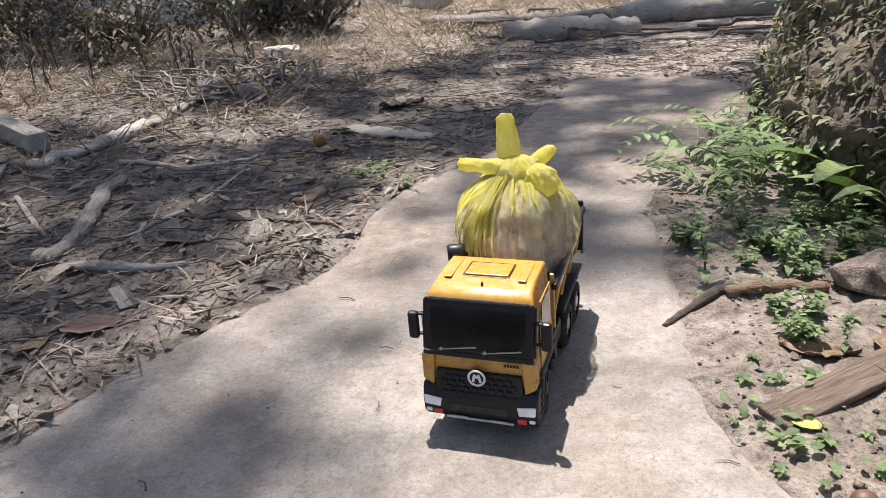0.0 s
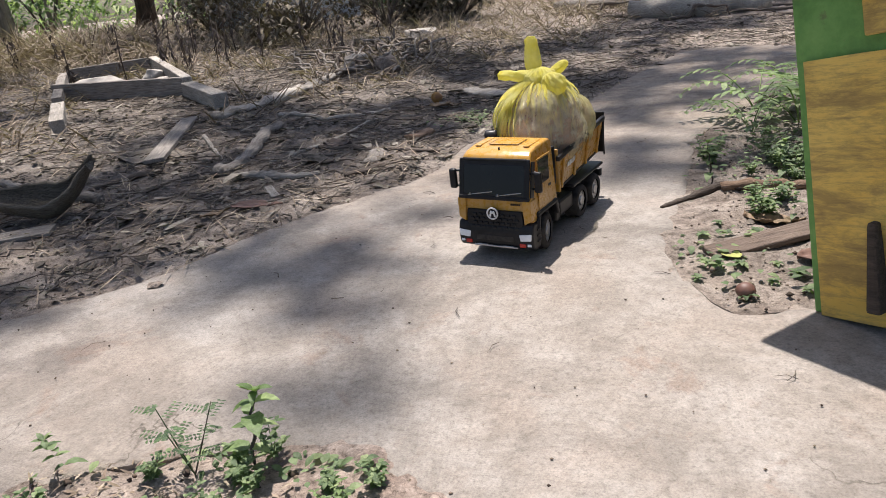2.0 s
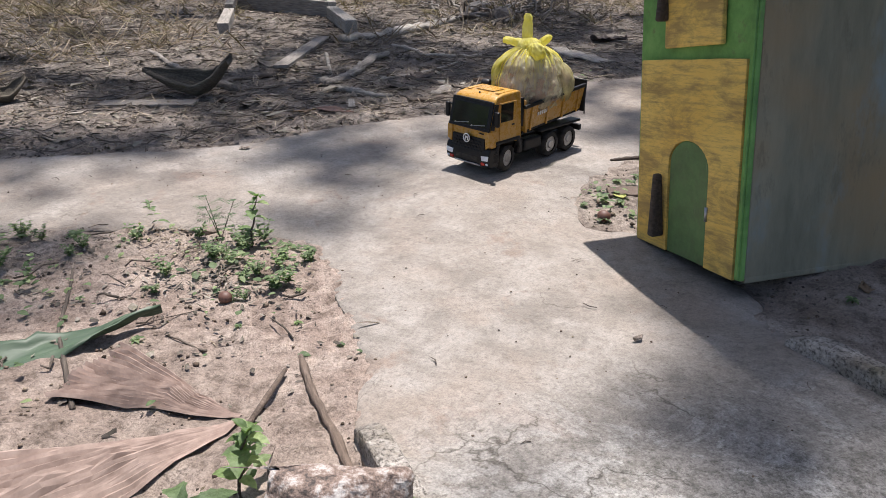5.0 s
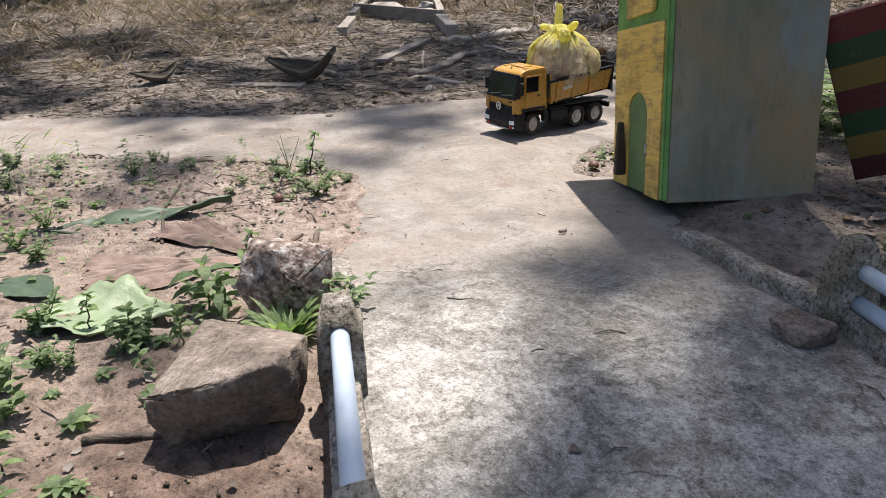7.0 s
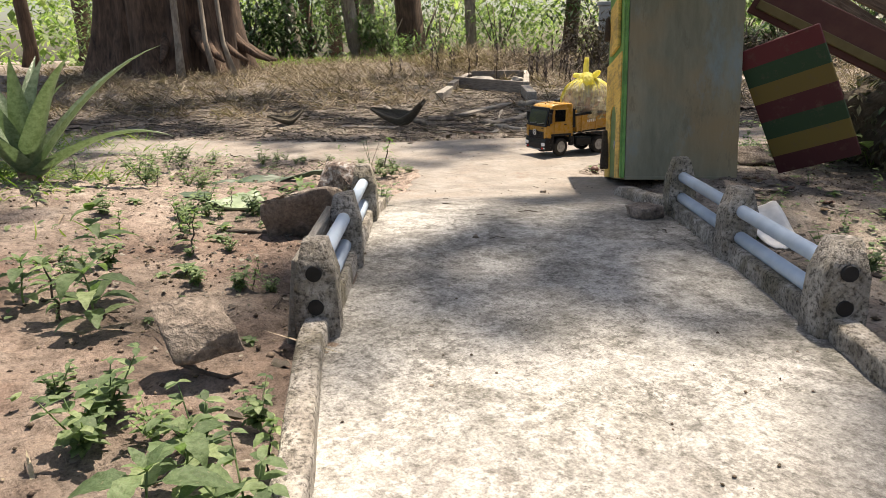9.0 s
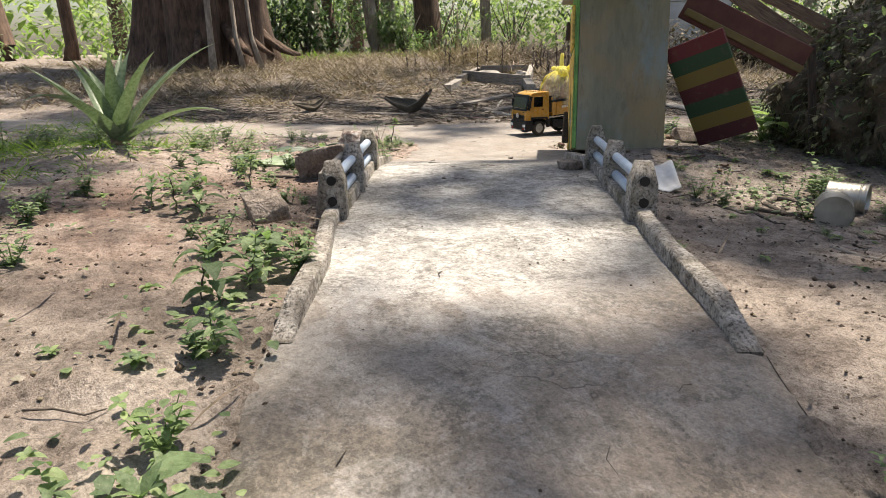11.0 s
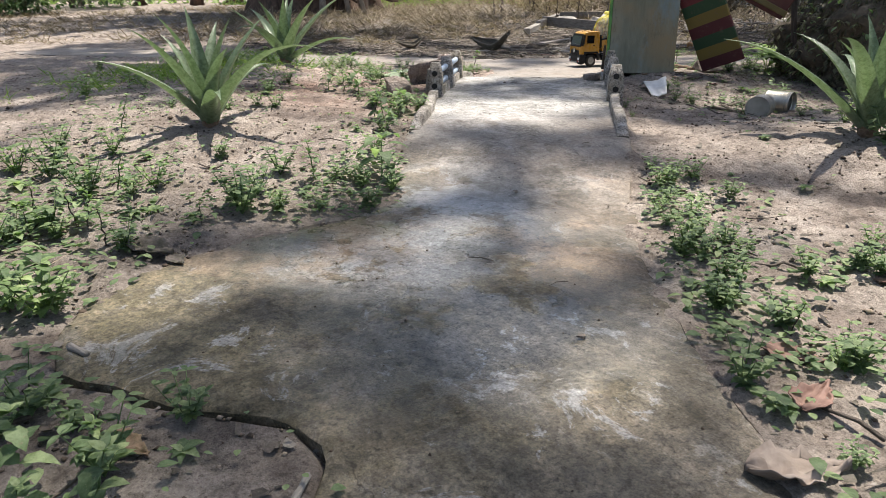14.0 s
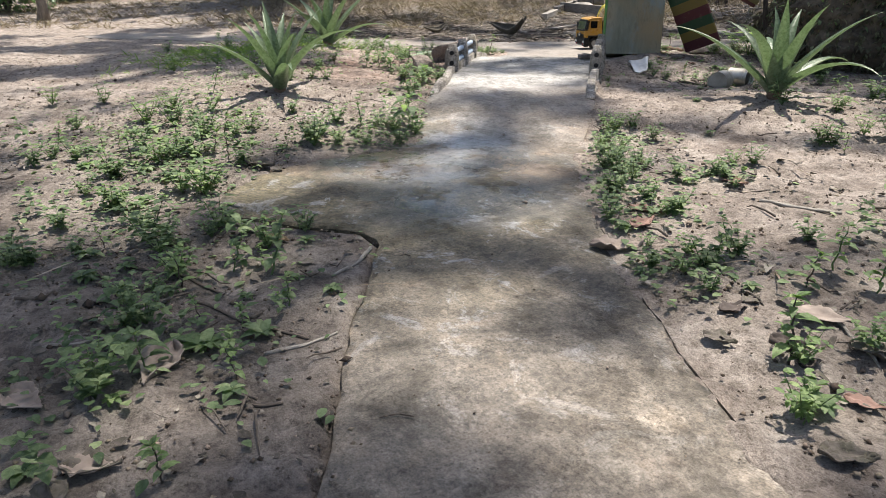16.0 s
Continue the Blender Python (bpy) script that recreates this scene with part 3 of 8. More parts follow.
OUTLINE = [(0.52, 4.3), (0.36, 3.9), (0.14, 3.3), (-0.03, 2.75), (-0.30, 2.40), (-0.40, 2.1), (-0.44, 1.75), (-0.62, 1.48),
           (-0.80, 1.2), (-0.92, 0.92), (-1.25, 0.62), (-1.75, 0.22), (-2.4, -0.25), (-3.3, -0.95), (-4.6, -1.9), (-4.2, -2.5),
           (-2.9, -1.5), (-2.0, -0.75), (-1.2, -0.15), (-0.75, 0.12), (-0.48, 0.28), (-0.22, 0.34), (-0.05, 0.29), (0.06, 0.19),
           (0.18, 0.08), (0.28, -0.02), (0.34, -0.13), bridge_xy(0.44, 0.085), bridge_xy(1.4, 0.075), bridge_xy(2.42, 0.08),
           (2.25, -1.60), (2.42, -1.72), (2.49, -1.86), (2.50, -2.0), (2.53, -2.14), (2.60, -2.31), (2.74, -2.43), (2.92, -2.46),
           (3.00, -2.395), (3.10, -2.335), (3.18, -2.236), (3.265, -2.208), (3.295, -2.220), (3.42, -2.292), (3.6, -2.392), (3.97, -2.58), (4.8, -2.98),
           (6.5, -3.75), (6.8, -3.15), (5.2, -2.5), (4.5, -2.23), (4.21, -2.12), (3.9, -1.98), (3.72, -1.89), (3.5, -1.77),
           (3.3, -1.65), (3.06, -1.49), (2.85, -1.31), (2.65, -1.12), bridge_xy(2.5, 0.775), bridge_xy(1.5, 0.83), bridge_xy(0.5, 0.87),
           (0.86, 0.52), (0.79, 0.62), (0.66, 0.75), (0.52, 0.80), (0.41, 0.78), (0.34, 0.90), (0.31, 1.05), (0.33, 1.25),
           (0.36, 1.45), (0.39, 1.65), (0.43, 2.0), (0.55, 2.35), (0.85, 2.85), (1.15, 3.35), (1.30, 3.8), (1.22, 4.15), (0.85, 4.4)]


def rough_outline(pts, step=0.05, wobble=0.012):
    """The outline in short steps, rounded a little and with a broken edge."""
    out, n = [], len(pts)
    for i in range(n):
        p0, p1, p2, p3 = (Vector(pts[(i + k) % n]) for k in (-1, 0, 1, 2))
        m = max(1, int((p2 - p1).length / step))
        for j in range(m):
            t = j / m
            q = 0.5 * (2 * p1 + (p2 - p0) * t + (2 * p0 - 5 * p1 + 4 * p2 - p3) * t * t + (3 * p1 - p0 - 3 * p2 + p3) * t ** 3)
            k = wobble * nz(q.x, q.y, 9, 3.0) + 0.5 * wobble * nz(q.x, q.y, 30, 8.0)
            out.append((q.x + k, q.y + k * 0.7))
    return np.array(out)


EDGE = rough_outline(OUTLINE)


def inside(px, py):
    """Which points lie on the concrete."""
    hit = np.zeros(px.shape, bool)
    a, b = EDGE, np.roll(EDGE, -1, 0)
    for (x0, y0), (x1, y1) in zip(a, b):
        if y0 != y1:
            cut = ((y0 > py) != (y1 > py)) & (px < (x1 - x0) * (py - y0) / (y1 - y0) + x0)
            hit ^= cut
    return hit


def nearest(px, py):
    """The nearest point of the concrete's edge, and its distance."""
    best = np.full(px.shape, 1e9)
    bx, by = np.zeros(px.shape), np.zeros(px.shape)
    for (x0, y0), (x1, y1) in zip(EDGE, np.roll(EDGE, -1, 0)):
        dx, dy = x1 - x0, y1 - y0
        t = np.clip(((px - x0) * dx + (py - y0) * dy) / max(dx * dx + dy * dy, 1e-9), 0, 1)
        qx, qy = x0 + t * dx, y0 + t * dy
        d = (px - qx) ** 2 + (py - qy) ** 2
        k = d < best
        best[k], bx[k], by[k] = d[k], qx[k], qy[k]
    return bx, by, np.sqrt(best)


def lumps(x, y):
    return (0.016 * nz(x, y, 2.1, 5) + 0.010 * nz(x, y, 7, 9) + 0.011 * nz(x, y, 19, 2) + 0.010 * nz(x, y, 41, 4))


def grid_lines(lo, hi, step, far):
    """Even lines in the core, ever wider ones outwards to the horizon."""
    core = list(np.arange(lo, hi, step))
    d, a, b = step, [lo], [core[-1]]
    while b[-1] < far:
        d *= 1.16
        b.append(b[-1] + d)
    d = step
    while a[-1] > -far:
        d *= 1.16
        a.append(a[-1] - d)
    return np.array(a[:0:-1] + core + b[1:])


def heights(gx, gy):
    z = lie(gx, gy)
    flat = np.array([lumps(x, y) for x, y in zip(gx.ravel(), gy.ravel())]).reshape(gx.shape)
    return z + flat


def banked(z, gx, gy, dist, dk):
    """Beside the last stretch the soil lies almost level with the slab."""
    bare = 1 - smooth(0.75, 1.0, ((gx - 3.65) / 1.0) ** 2 + ((gy + 2.52) / 0.42) ** 2)
    lift = smooth(2.6, 3.0, gx) * (1 - smooth(0.05, 0.45, dist))
    return z * (1 - lift) + np.maximum(z, dk - 0.008) * lift, bare


def build_ground():
    xs, ys = grid_lines(-2.6, 4.9, 0.024, 400), grid_lines(-3.5, 3.6, 0.024, 400)
    gx, gy = np.meshgrid(xs, ys)
    gz = heights(gx, gy)
    ins = inside(gx, gy)
    sel = (np.abs(gx) < 8) & (np.abs(gy) < 8)
    _, _, d = nearest(gx[sel], gy[sel])
    dist = np.full(gx.shape, 9.0)
    dist[sel] = d
    dk = deck(gx, gy)
    edge_noise = np.zeros(gx.shape)
    edge_noise[sel] = [0.6 * nz(x, y, 6, 12) + 0.7 * nz(x, y, 23, 15) for x, y in zip(gx[sel], gy[sel])]
    rim = dk - 0.005 + 0.018 * edge_noise
    # soil meets the slab at about its top, and spills over it in tongues; elsewhere it lies hidden beneath
    # beside the last stretch hardly any soil spills over the slab's sharp edge
    gz, bare = banked(gz, gx, gy, dist, dk)
    rim = rim + 0.003 * bare
    k = smooth(0.0, 0.14, dist)
    soft = np.minimum(gz, dk + 0.004)
    spill = dk + 0.002 + 0.016 * edge_noise - 0.40 * dist - 0.03 * bare
    gz = np.where(ins, np.where(dist < 0.12, np.maximum(spill, dk - 0.05), dk - 0.05), gz * k + np.minimum(soft, rim) * (1 - k))
    me = Mesh()
    h, w = gx.shape
    me.v = list(zip(gx.ravel().tolist(), gy.ravel().tolist(), gz.ravel().tolist()))
    i = (np.arange(h - 1)[:, None] * w + np.arange(w - 1)[None]).ravel()
    me.f = np.stack([i, i + 1, i + w + 1, i + w], 1).tolist()
    thing("ground", me, M_SOIL, label="bare reddish sandy soil with leaf litter and grit", category="ground", kind="structure")


def build_path():
    step = 0.022
    xs, ys = np.arange(-4.7, 6.9, step), np.arange(-3.85, 6.3, step)
    gx, gy = np.meshgrid(xs, ys)
    ins = inside(gx, gy)
    cell = ins[:-1, :-1] | ins[1:, :-1] | ins[:-1, 1:] | ins[1:, 1:]
    used = np.zeros(ins.shape, bool)
    for a, b in ((slice(None, -1), slice(None, -1)), (slice(1, None), slice(None, -1)), (slice(None, -1), slice(1, None)), (slice(1, None), slice(1, None))):
        used[a, b] |= cell
    out = used & ~ins
    bx, by, _ = nearest(gx[out], gy[out])
    gx[out], gy[out] = bx, by
    idx = np.full(ins.shape, -1)
    idx[used] = np.arange(used.sum())
    px, py = gx[used], gy[used]
    rimmed = out[used]
    pz = deck(px, py) + np.array([0.005 * nz(x, y, 1.7, 6) + 0.0025 * nz(x, y, 11, 3) + 0.0012 * nz(x, y, 45, 5) for x, y in zip(px, py)])
    pz = np.where(rimmed, pz - 0.006, pz)
    me = Mesh()
    me.v = list(zip(px.tolist(), py.tolist(), pz.tolist()))
    r, c = np.nonzero(cell)
    me.f = np.stack([idx[r, c], idx[r, c + 1], idx[r + 1, c + 1], idx[r + 1, c]], 1).tolist()
    # the slab's side
    n = len(me.v)
    ez = deck(EDGE[:, 0], EDGE[:, 1]) - 0.003
    m = len(EDGE)
    me.v += [(x, y, z - 0.001) for (x, y), z in zip(EDGE.tolist(), ez.tolist())] + [(x, y, z - 0.07) for (x, y), z in zip(EDGE.tolist(), ez.tolist())]
    me.f += [(n + i, n + (i + 1) % m, n + m + (i + 1) % m, n + m + i) for i in range(m)]
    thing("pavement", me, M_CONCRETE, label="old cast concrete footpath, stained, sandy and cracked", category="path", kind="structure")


# a raster of the plan, for quick look-ups of height and of what is concrete
CELL = 0.03
RX, RY = np.arange(-5.2, 7.0, CELL), np.arange(-4.4, 7.2, CELL)


def plan_raster():
    gx, gy = np.meshgrid(RX, RY)
    on = inside(gx, gy)
    d = nearest(gx, gy)[2]
    dk = deck(gx, gy)
    z, _ = banked(heights(gx, gy), gx, gy, d, dk)
    k = smooth(0.0, 0.14, d)
    return np.where(on, dk, z * k + np.minimum(z, dk - 0.002) * (1 - k)), on, d


PLAN_Z, PLAN_ON, PLAN_D = plan_raster()


def spot(x, y):
    return min(max(int((y - RY[0]) / CELL), 0), len(RY) - 2), min(max(int((x - RX[0]) / CELL), 0), len(RX) - 2)


def G(x, y):
    """Height of what lies underfoot at a place."""
    if not (RX[0] < x < RX[-1] and RY[0] < y < RY[-1]):
        return float(lie(x, y))
    r, c = spot(x, y)
    fx, fy = (x - RX[c]) / CELL, (y - RY[r]) / CELL
    z = PLAN_Z[r:r + 2, c:c + 2]
    return float((z[0, 0] * (1 - fx) + z[0, 1] * fx) * (1 - fy) + (z[1, 0] * (1 - fx) + z[1, 1] * fx) * fy)


def spot_edge(x, y):
    """Distance from the concrete's edge."""
    r, c = spot(x, y)
    return float(PLAN_D[r, c])


def paved(x, y, margin=0.0):
    """Whether a place lies on the concrete, or within a margin of it."""
    if not (RX[0] < x < RX[-1] and RY[0] < y < RY[-1]):
        return False
    r, c = spot(x, y)
    return bool(PLAN_ON[r, c]) or PLAN_D[r, c] < margin


# ------------------------------------------------------------------ bridge
def build_bridge():
    for name, line, lab in (("bridge_railing", ((0.42, 0.105), (2.40, 0.105), (0.084, 0.072)), "left"), ("bridge_railing", ((0.50, 0.848), (2.44, 0.754), (0.856, 0.802)), "right")):
        (u0, v0), (u1, v1), (pv0, pv1) = line
        slope = (v1 - v0) / (u1 - u0)
        turn = math.degrees(math.atan2(U.y * 1 + V.y * slope, U.x * 1 + V.x * slope))
        base = new(name)
        tagged(base, "low mossy concrete railing with posts and white plastic pipes", "railing", "bridge railings")
        x, y = bridge_xy(1.34, v0 + slope * (1.34 - u0))
        z0 = float(deck(x, y))
        base.matrix_basis = pose(x, y, z0, 0, 0, turn)
        inv = base.matrix_basis.inverted()

        def local(u, dz):
            straight, bent = v0 + slope * (u - u0), pv0 + (pv1 - pv0) * (u - 0.97) / 0.75
            k = min(1, max(0, (u - 0.80) / 0.16)) * min(1, max(0, (2.05 - u) / 0.3))
            v = straight + (bent - straight) * k
            px, py = bridge_xy(u, v)
            return inv @ Vector((px, py, float(deck(px, py)) + dz))

        mid, last = (1.335, 1.665) if lab == "left" else (1.345, 1.72)
        # kerb, thicker between the posts
        for a, b, high, wide in ((u0, 0.955, 0.032, 0.038), (0.985, mid - 0.015, 0.036, 0.044), (mid + 0.015, last - 0.02, 0.036, 0.044), (last + 0.03, u1, 0.032, 0.034)):
            me = Mesh()
            n = max(4, int((b - a) / 0.03))
            sect = [(-0.54, -1.6), (-0.5, 0.84), (-0.43, 0.98), (0.0, 1.03), (0.43, 0.98), (0.5, 0.84), (0.54, -1.6)]
            vs = []
            for i in range(n + 1):
                u = a + (b - a) * i / n
                p = local(u, 0)
                fall = 1.0 - (0.6 * (1 - min(1, (u - u0) / 0.04)) if u - u0 < 0.04 else 0) - (0.95 * (1 - min(1, (u1 - u) / 0.12)) if u1 - u < 0.12 else 0)
                for s, h in sect:
                    j = 1 + 0.10 * nz(u * 9 + s * 3, v0 * 7 + h, 1.0, 4)
                    vs.append((p.x, p.y + s * wide * j, p.z + (h * high * j * fall if h > 0 else h * 0.05)))
            k = len(sect)
            fs = [(i * k + j, i * k + j + 1, (i + 1) * k + j + 1, (i + 1) * k + j) for i in range(n) for j in range(k - 1)]
            fs += [tuple(range(k)), tuple(n * k + j for j in range(k))[::-1]]
            part("kerb", me.add(vs, fs), M_KERB, base)
        for u in (0.97, mid, last):
            p = local(u, 0)
            bm = box(0.058, 0.064, 0.20, (0, 0, 0.004), 0.0, taper=0.9)
            bmesh.ops.subdivide_edges(bm, edges=bm.edges[:], cuts=3, use_grid_fill=True)
            for v in bm.verts:
                top = max(0, v.co.z - 0.045) / 0.05
                v.co.x *= 1 - 0.18 * top ** 2
                v.co.y *= 1 - 0.30 * top ** 2
                j = noise.noise(v.co * 28 + Vector((u * 9, v0 * 5, 0))) * 0.0045
                v.co += v.co.normalized() * j
                v.co += Vector((p.x, p.y, p.z + 0.035))
            for f in bm.faces:
                f.smooth = True
            part("post", bm, M_KERB, base, "rounded mossy concrete post")
        for high in (0.096, 0.046):
            a, b = local(0.98, high), local(last + 0.020, high)
            pts = [a.lerp(b, i / 10) for i in range(11)]
            for i, q in enumerate(pts):
                q.z = local(0.98 + (last - 0.960) * i / 10, high).z
            pipe = part("pipe", tube(pts, [0.0125] * 11, 16), M_PIPE, base, "white plastic pipe")
            end = pts[-1]
            # the pipe is closed; a black disc paints the shade of its bore
            part("pipe_mouth", cyl(0.0112, 0.012, (end.x + 0.0045, end.y, end.z), (0, 90, 0), 16), M_BLACK, pipe, "black disc for the shaded pipe bore")


# ------------------------------------------------------------------ toy house
def build_house():
    # it leans: the sill rises towards the bridge, and the whole box with it
    fl, fr = Vector((0.536, 0.789, -0.002)), Vector((0.802, 0.519, 0.060))
    ax = (fr - fl).normalized()
    back = Vector((-ax.y, ax.x, 0)).normalized()
    up = ax.cross(back)
    W, D, H = (fr - fl).length, 0.369, 0.70
    c = (fl + fr) / 2 + back * 0.012
    base = new("toy_house")
    tagged(base, "weathered plywood toy house, green and yellow front with arched door", "toy house")
    base.matrix_basis = Matrix(((ax.x, back.x, up.x, c.x), (ax.y, back.y, up.y, c.y), (ax.z, back.z, up.z, c.z), (0, 0, 0, 1)))

    def build_ply(n):
        f = n.noise(9, 7, 0.7, (1, 1, 0.25))
        cc = n.ramp(f, (0.3, (0.130, 0.128, 0.088)), (0.5, (0.205, 0.196, 0.136)), (0.72, (0.285, 0.260, 0.180)))
        cc = n.mix(n.ramp(n.noise(2.6, 4), (0.47, (0, 0, 0)), (0.66, (0.75, 0.75, 0.75))), cc, (0.30, 0.205, 0.100))
        cc = n.mix(n.ramp(n.noise(4.5, 6, 0.7, (1, 1, 0.5)), (0.54, (0, 0, 0)), (0.66, (0.65, 0.65, 0.65))), cc, (0.205, 0.265, 0.270))
        cc = n.mix(n.ramp(n.noise(24, 6, 0.75, (1, 1, 0.35)), (0.56, (0, 0, 0)), (0.70, (0.6, 0.6, 0.6))), cc, (0.115, 0.105, 0.072))
        n.color(cc)
        n.bump(n.noise(60, 4), 0.25, 0.002)

    def build_green(n):
        f = n.noise(9, 6, 0.7)
        cc = n.ramp(f, (0.34, (0.080, 0.190, 0.045)), (0.52, (0.135, 0.310, 0.072)), (0.68, (0.20, 0.39, 0.105)))
        n.color(n.mix(n.ramp(n.noise(40, 5, 0.7), (0.60, (0, 0, 0)), (0.75, (0.7, 0.7, 0.7))), cc, (0.13, 0.115, 0.06)))
        n.bump(n.noise(70, 4), 0.3, 0.002)

    def build_dull_green(n):
        f = n.noise(7, 6, 0.7)
        cc = n.ramp(f, (0.34, (0.070, 0.120, 0.042)), (0.50, (0.105, 0.190, 0.062)), (0.68, (0.150, 0.250, 0.085)))
        cc = n.mix(n.ramp(n.noise(5, 5, 0.7), (0.48, (0, 0, 0)), (0.64, (0.7, 0.7, 0.7))), cc, (0.105, 0.108, 0.055))
        scratch = n.ramp(n.noise(30, 5, 0.7, (6, 6, 0.4)), (0.66, (0, 0, 0)), (0.70, (0.5, 0.5, 0.5)))
        n.color(n.mix(scratch, cc, (0.20, 0.26, 0.14)))
        n.bump(n.noise(70, 4), 0.3, 0.002)

    def build_worn(n):
        # yellow paint rubbed thin over plywood: fine level grain shows through, with broad brown smudges
        grain = n.noise(38, 8, 0.78, (0.35, 1, 3.0), 0.12)
        smudge = n.noise(11, 8, 0.72, (0.6, 1, 1.5), 0.35)
        cc = n.ramp(n.noise(5, 4), (0.36, (0.70, 0.445, 0.085)), (0.62, (0.80, 0.560, 0.140)))
        cc = n.mix(n.ramp(grain, (0.38, (0.60, 0.60, 0.60)), (0.52, (0, 0, 0))), cc, (0.33, 0.220, 0.085))
        cc = n.mix(n.ramp(smudge, (0.47, (0, 0, 0)), (0.60, (0.72, 0.72, 0.72))), cc, n.mix(grain, (0.15, 0.095, 0.036), (0.40, 0.270, 0.095)))
        cc = n.mix(n.ramp(n.noise(3.0, 3), (0.55, (0, 0, 0)), (0.72, (0.22, 0.22, 0.22))), cc, (0.36, 0.30, 0.09))
        n.color(cc)
        n.bump(grain, 0.5, 0.002)

    dull = material("dull_green_paint", build_dull_green, 0.65)
    ply, green, worn = material("aged_plywood", build_ply, 0.8), material("green_paint", build_green, 0.6), material("worn_yellow_paint", build_worn, 0.75)
    t = 0.012
    part("side_wall", box(t, D, H, (W / 2 - t / 2, D / 2, H / 2 + 0.004), 0.002), ply, base, "bare grey-green plywood side")
    part("side_wall", box(t, D, H, (-W / 2 + t / 2, D / 2, H / 2 + 0.004), 0.002), ply, base, "bare grey-green plywood side")
    part("back_wall", box(W - 2 * t - 0.002, t, H, (0, D - t / 2 - 0.004, H / 2 + 0.004), 0.002), ply, base)
    part("roof", box(0.67, D + 0.10, 0.014, (0.066, D / 2 - 0.012, H + 0.012), 0.003), ply, base, "wide flat plywood roof")
    part("floor", box(W + 0.004, D, 0.012, (0, D / 2, 0.0), 0.002), ply, base)
    front = part("front_wall", box(W + 0.006, t, H + 0.004, (0, -t / 2 - 0.001, H / 2 + 0.002), 0.003), green, base, "green painted front board")
    # yellow lower panel with an arched opening
    def arch(x0, x1, spring, k=14):
        r = (x1 - x0) / 2
        return [((x0 + x1) / 2 - r * math.cos(math.pi * i / k), spring + r * 0.78 * math.sin(math.pi * i / k)) for i in range(k + 1)]
    dx0, dx1 = -0.056, 0.088
    lo, hi, L, Rr = 0.0, 0.424, -W / 2 + 0.014, W / 2 - 0.012
    hole = arch(dx0, dx1, 0.202)
    ring_pts = [(dx0, lo)] + hole + [(dx1, lo)]
    bm = bmesh.new()
    y0, y1 = -t - 0.0015, -t - 0.0085
    outer = [(L, lo), (L, 0.13), (L, 0.26), (L, hi - 0.002), (L + 0.09, hi), (L + 0.18, hi - 0.001), (L + 0.27, hi + 0.001), (Rr, hi), (Rr, 0.26), (Rr, 0.13), (Rr, lo)]
    def nearest_outer(i):
        return outer[min(len(outer) - 1, round(i * (len(outer) - 1) / (len(ring_pts) - 1)))]
    lo_f = [bm.verts.new((x, y1, z)) for x, z in ring_pts]
    out_f = [bm.verts.new((*[nearest_outer(i)[0]], y1, nearest_outer(i)[1])) for i in range(len(ring_pts))]
    lo_b = [bm.verts.new((x, y0, z)) for x, z in ring_pts]
    out_b = [bm.verts.new((nearest_outer(i)[0], y0, nearest_outer(i)[1])) for i in range(len(ring_pts))]
    for i in range(len(ring_pts) - 1):
        for q in ((lo_f[i], lo_f[i + 1], out_f[i + 1], out_f[i]), (lo_b[i], lo_b[i + 1], lo_f[i + 1], lo_f[i]), (out_f[i], out_f[i + 1], out_b[i + 1], out_b[i])):
            bm.faces.new(q)
    bmesh.ops.remove_doubles(bm, verts=bm.verts, dist=0.0005)
    bmesh.ops.recalc_face_normals(bm, faces=bm.faces)
    part("yellow_panel", bm, worn, base, "worn yellow painted plywood panel")
    # the arched green door, with a wooden handle, hinges at its side
    bm = bmesh.new()
    edge = [(dx0 + 0.004, 0.0)] + arch(dx0 + 0.004, dx1 - 0.004, 0.202) + [(dx1 - 0.004, 0.0)]
    f = [bm.verts.new((x, -t - 0.0055, z + 0.001)) for x, z in edge]
    b = [bm.verts.new((x, -t - 0.0012, z + 0.001)) for x, z in edge]
    bm.faces.new(f)
    for i in range(len(edge)):
        j = (i + 1) % len(edge)
        bm.faces.new((f[i], f[j], b[j], b[i]))
    bmesh.ops.recalc_face_normals(bm, faces=bm.faces)
    door = part("door", bm, dull, base, "arched dull green door, closed")
    part("door_handle", box(0.024, 0.032, 0.146, (dx0 - 0.018, -t - 0.024, 0.104), 0.006, taper=0.6), M_DARKWOOD, door, "dark wooden block handle")
    part("hinge", cyl(0.0035, 0.03, (dx1 + 0.001, -t - 0.0095, 0.115), (0, 0, 0), 10), M_STEEL, door, "small rusty hinge")
    part("window_board", box(0.191, 0.012, 0.17, (0.0135, -t - 0.0085, 0.534), 0.003, (0, -1.5, 0)), worn, base, "worn yellow window board")
    part("window_handle", box(0.022, 0.026, 0.085, (-0.078, -t - 0.024, 0.545), 0.006, taper=0.6), M_DARKWOOD, base, "dark wooden block")
    part("edge_strip", box(0.010, 0.004, H, (W / 2 - 0.004, -t - 0.0035, H / 2 + 0.003), 0.001), green, base)


# ------------------------------------------------------------------ toy truck
def wheel(r, w, name, parent, at):
    tyre_me = Mesh()
    seg, prof = 40, [(-0.5, 0.62), (-0.5, 0.90), (-0.36, 1.0), (-0.12, 1.0), (-0.10, 0.97), (0.10, 0.97), (0.12, 1.0), (0.36, 1.0), (0.5, 0.90), (0.5, 0.62)]
    vs, fs = [], []
    for i in range(seg):
        a = 2 * math.pi * i / seg
        for k, (y, q) in enumerate(prof):
            qq = q * (0.955 if i % 2 and k in (2, 3, 6, 7) else 1.0)
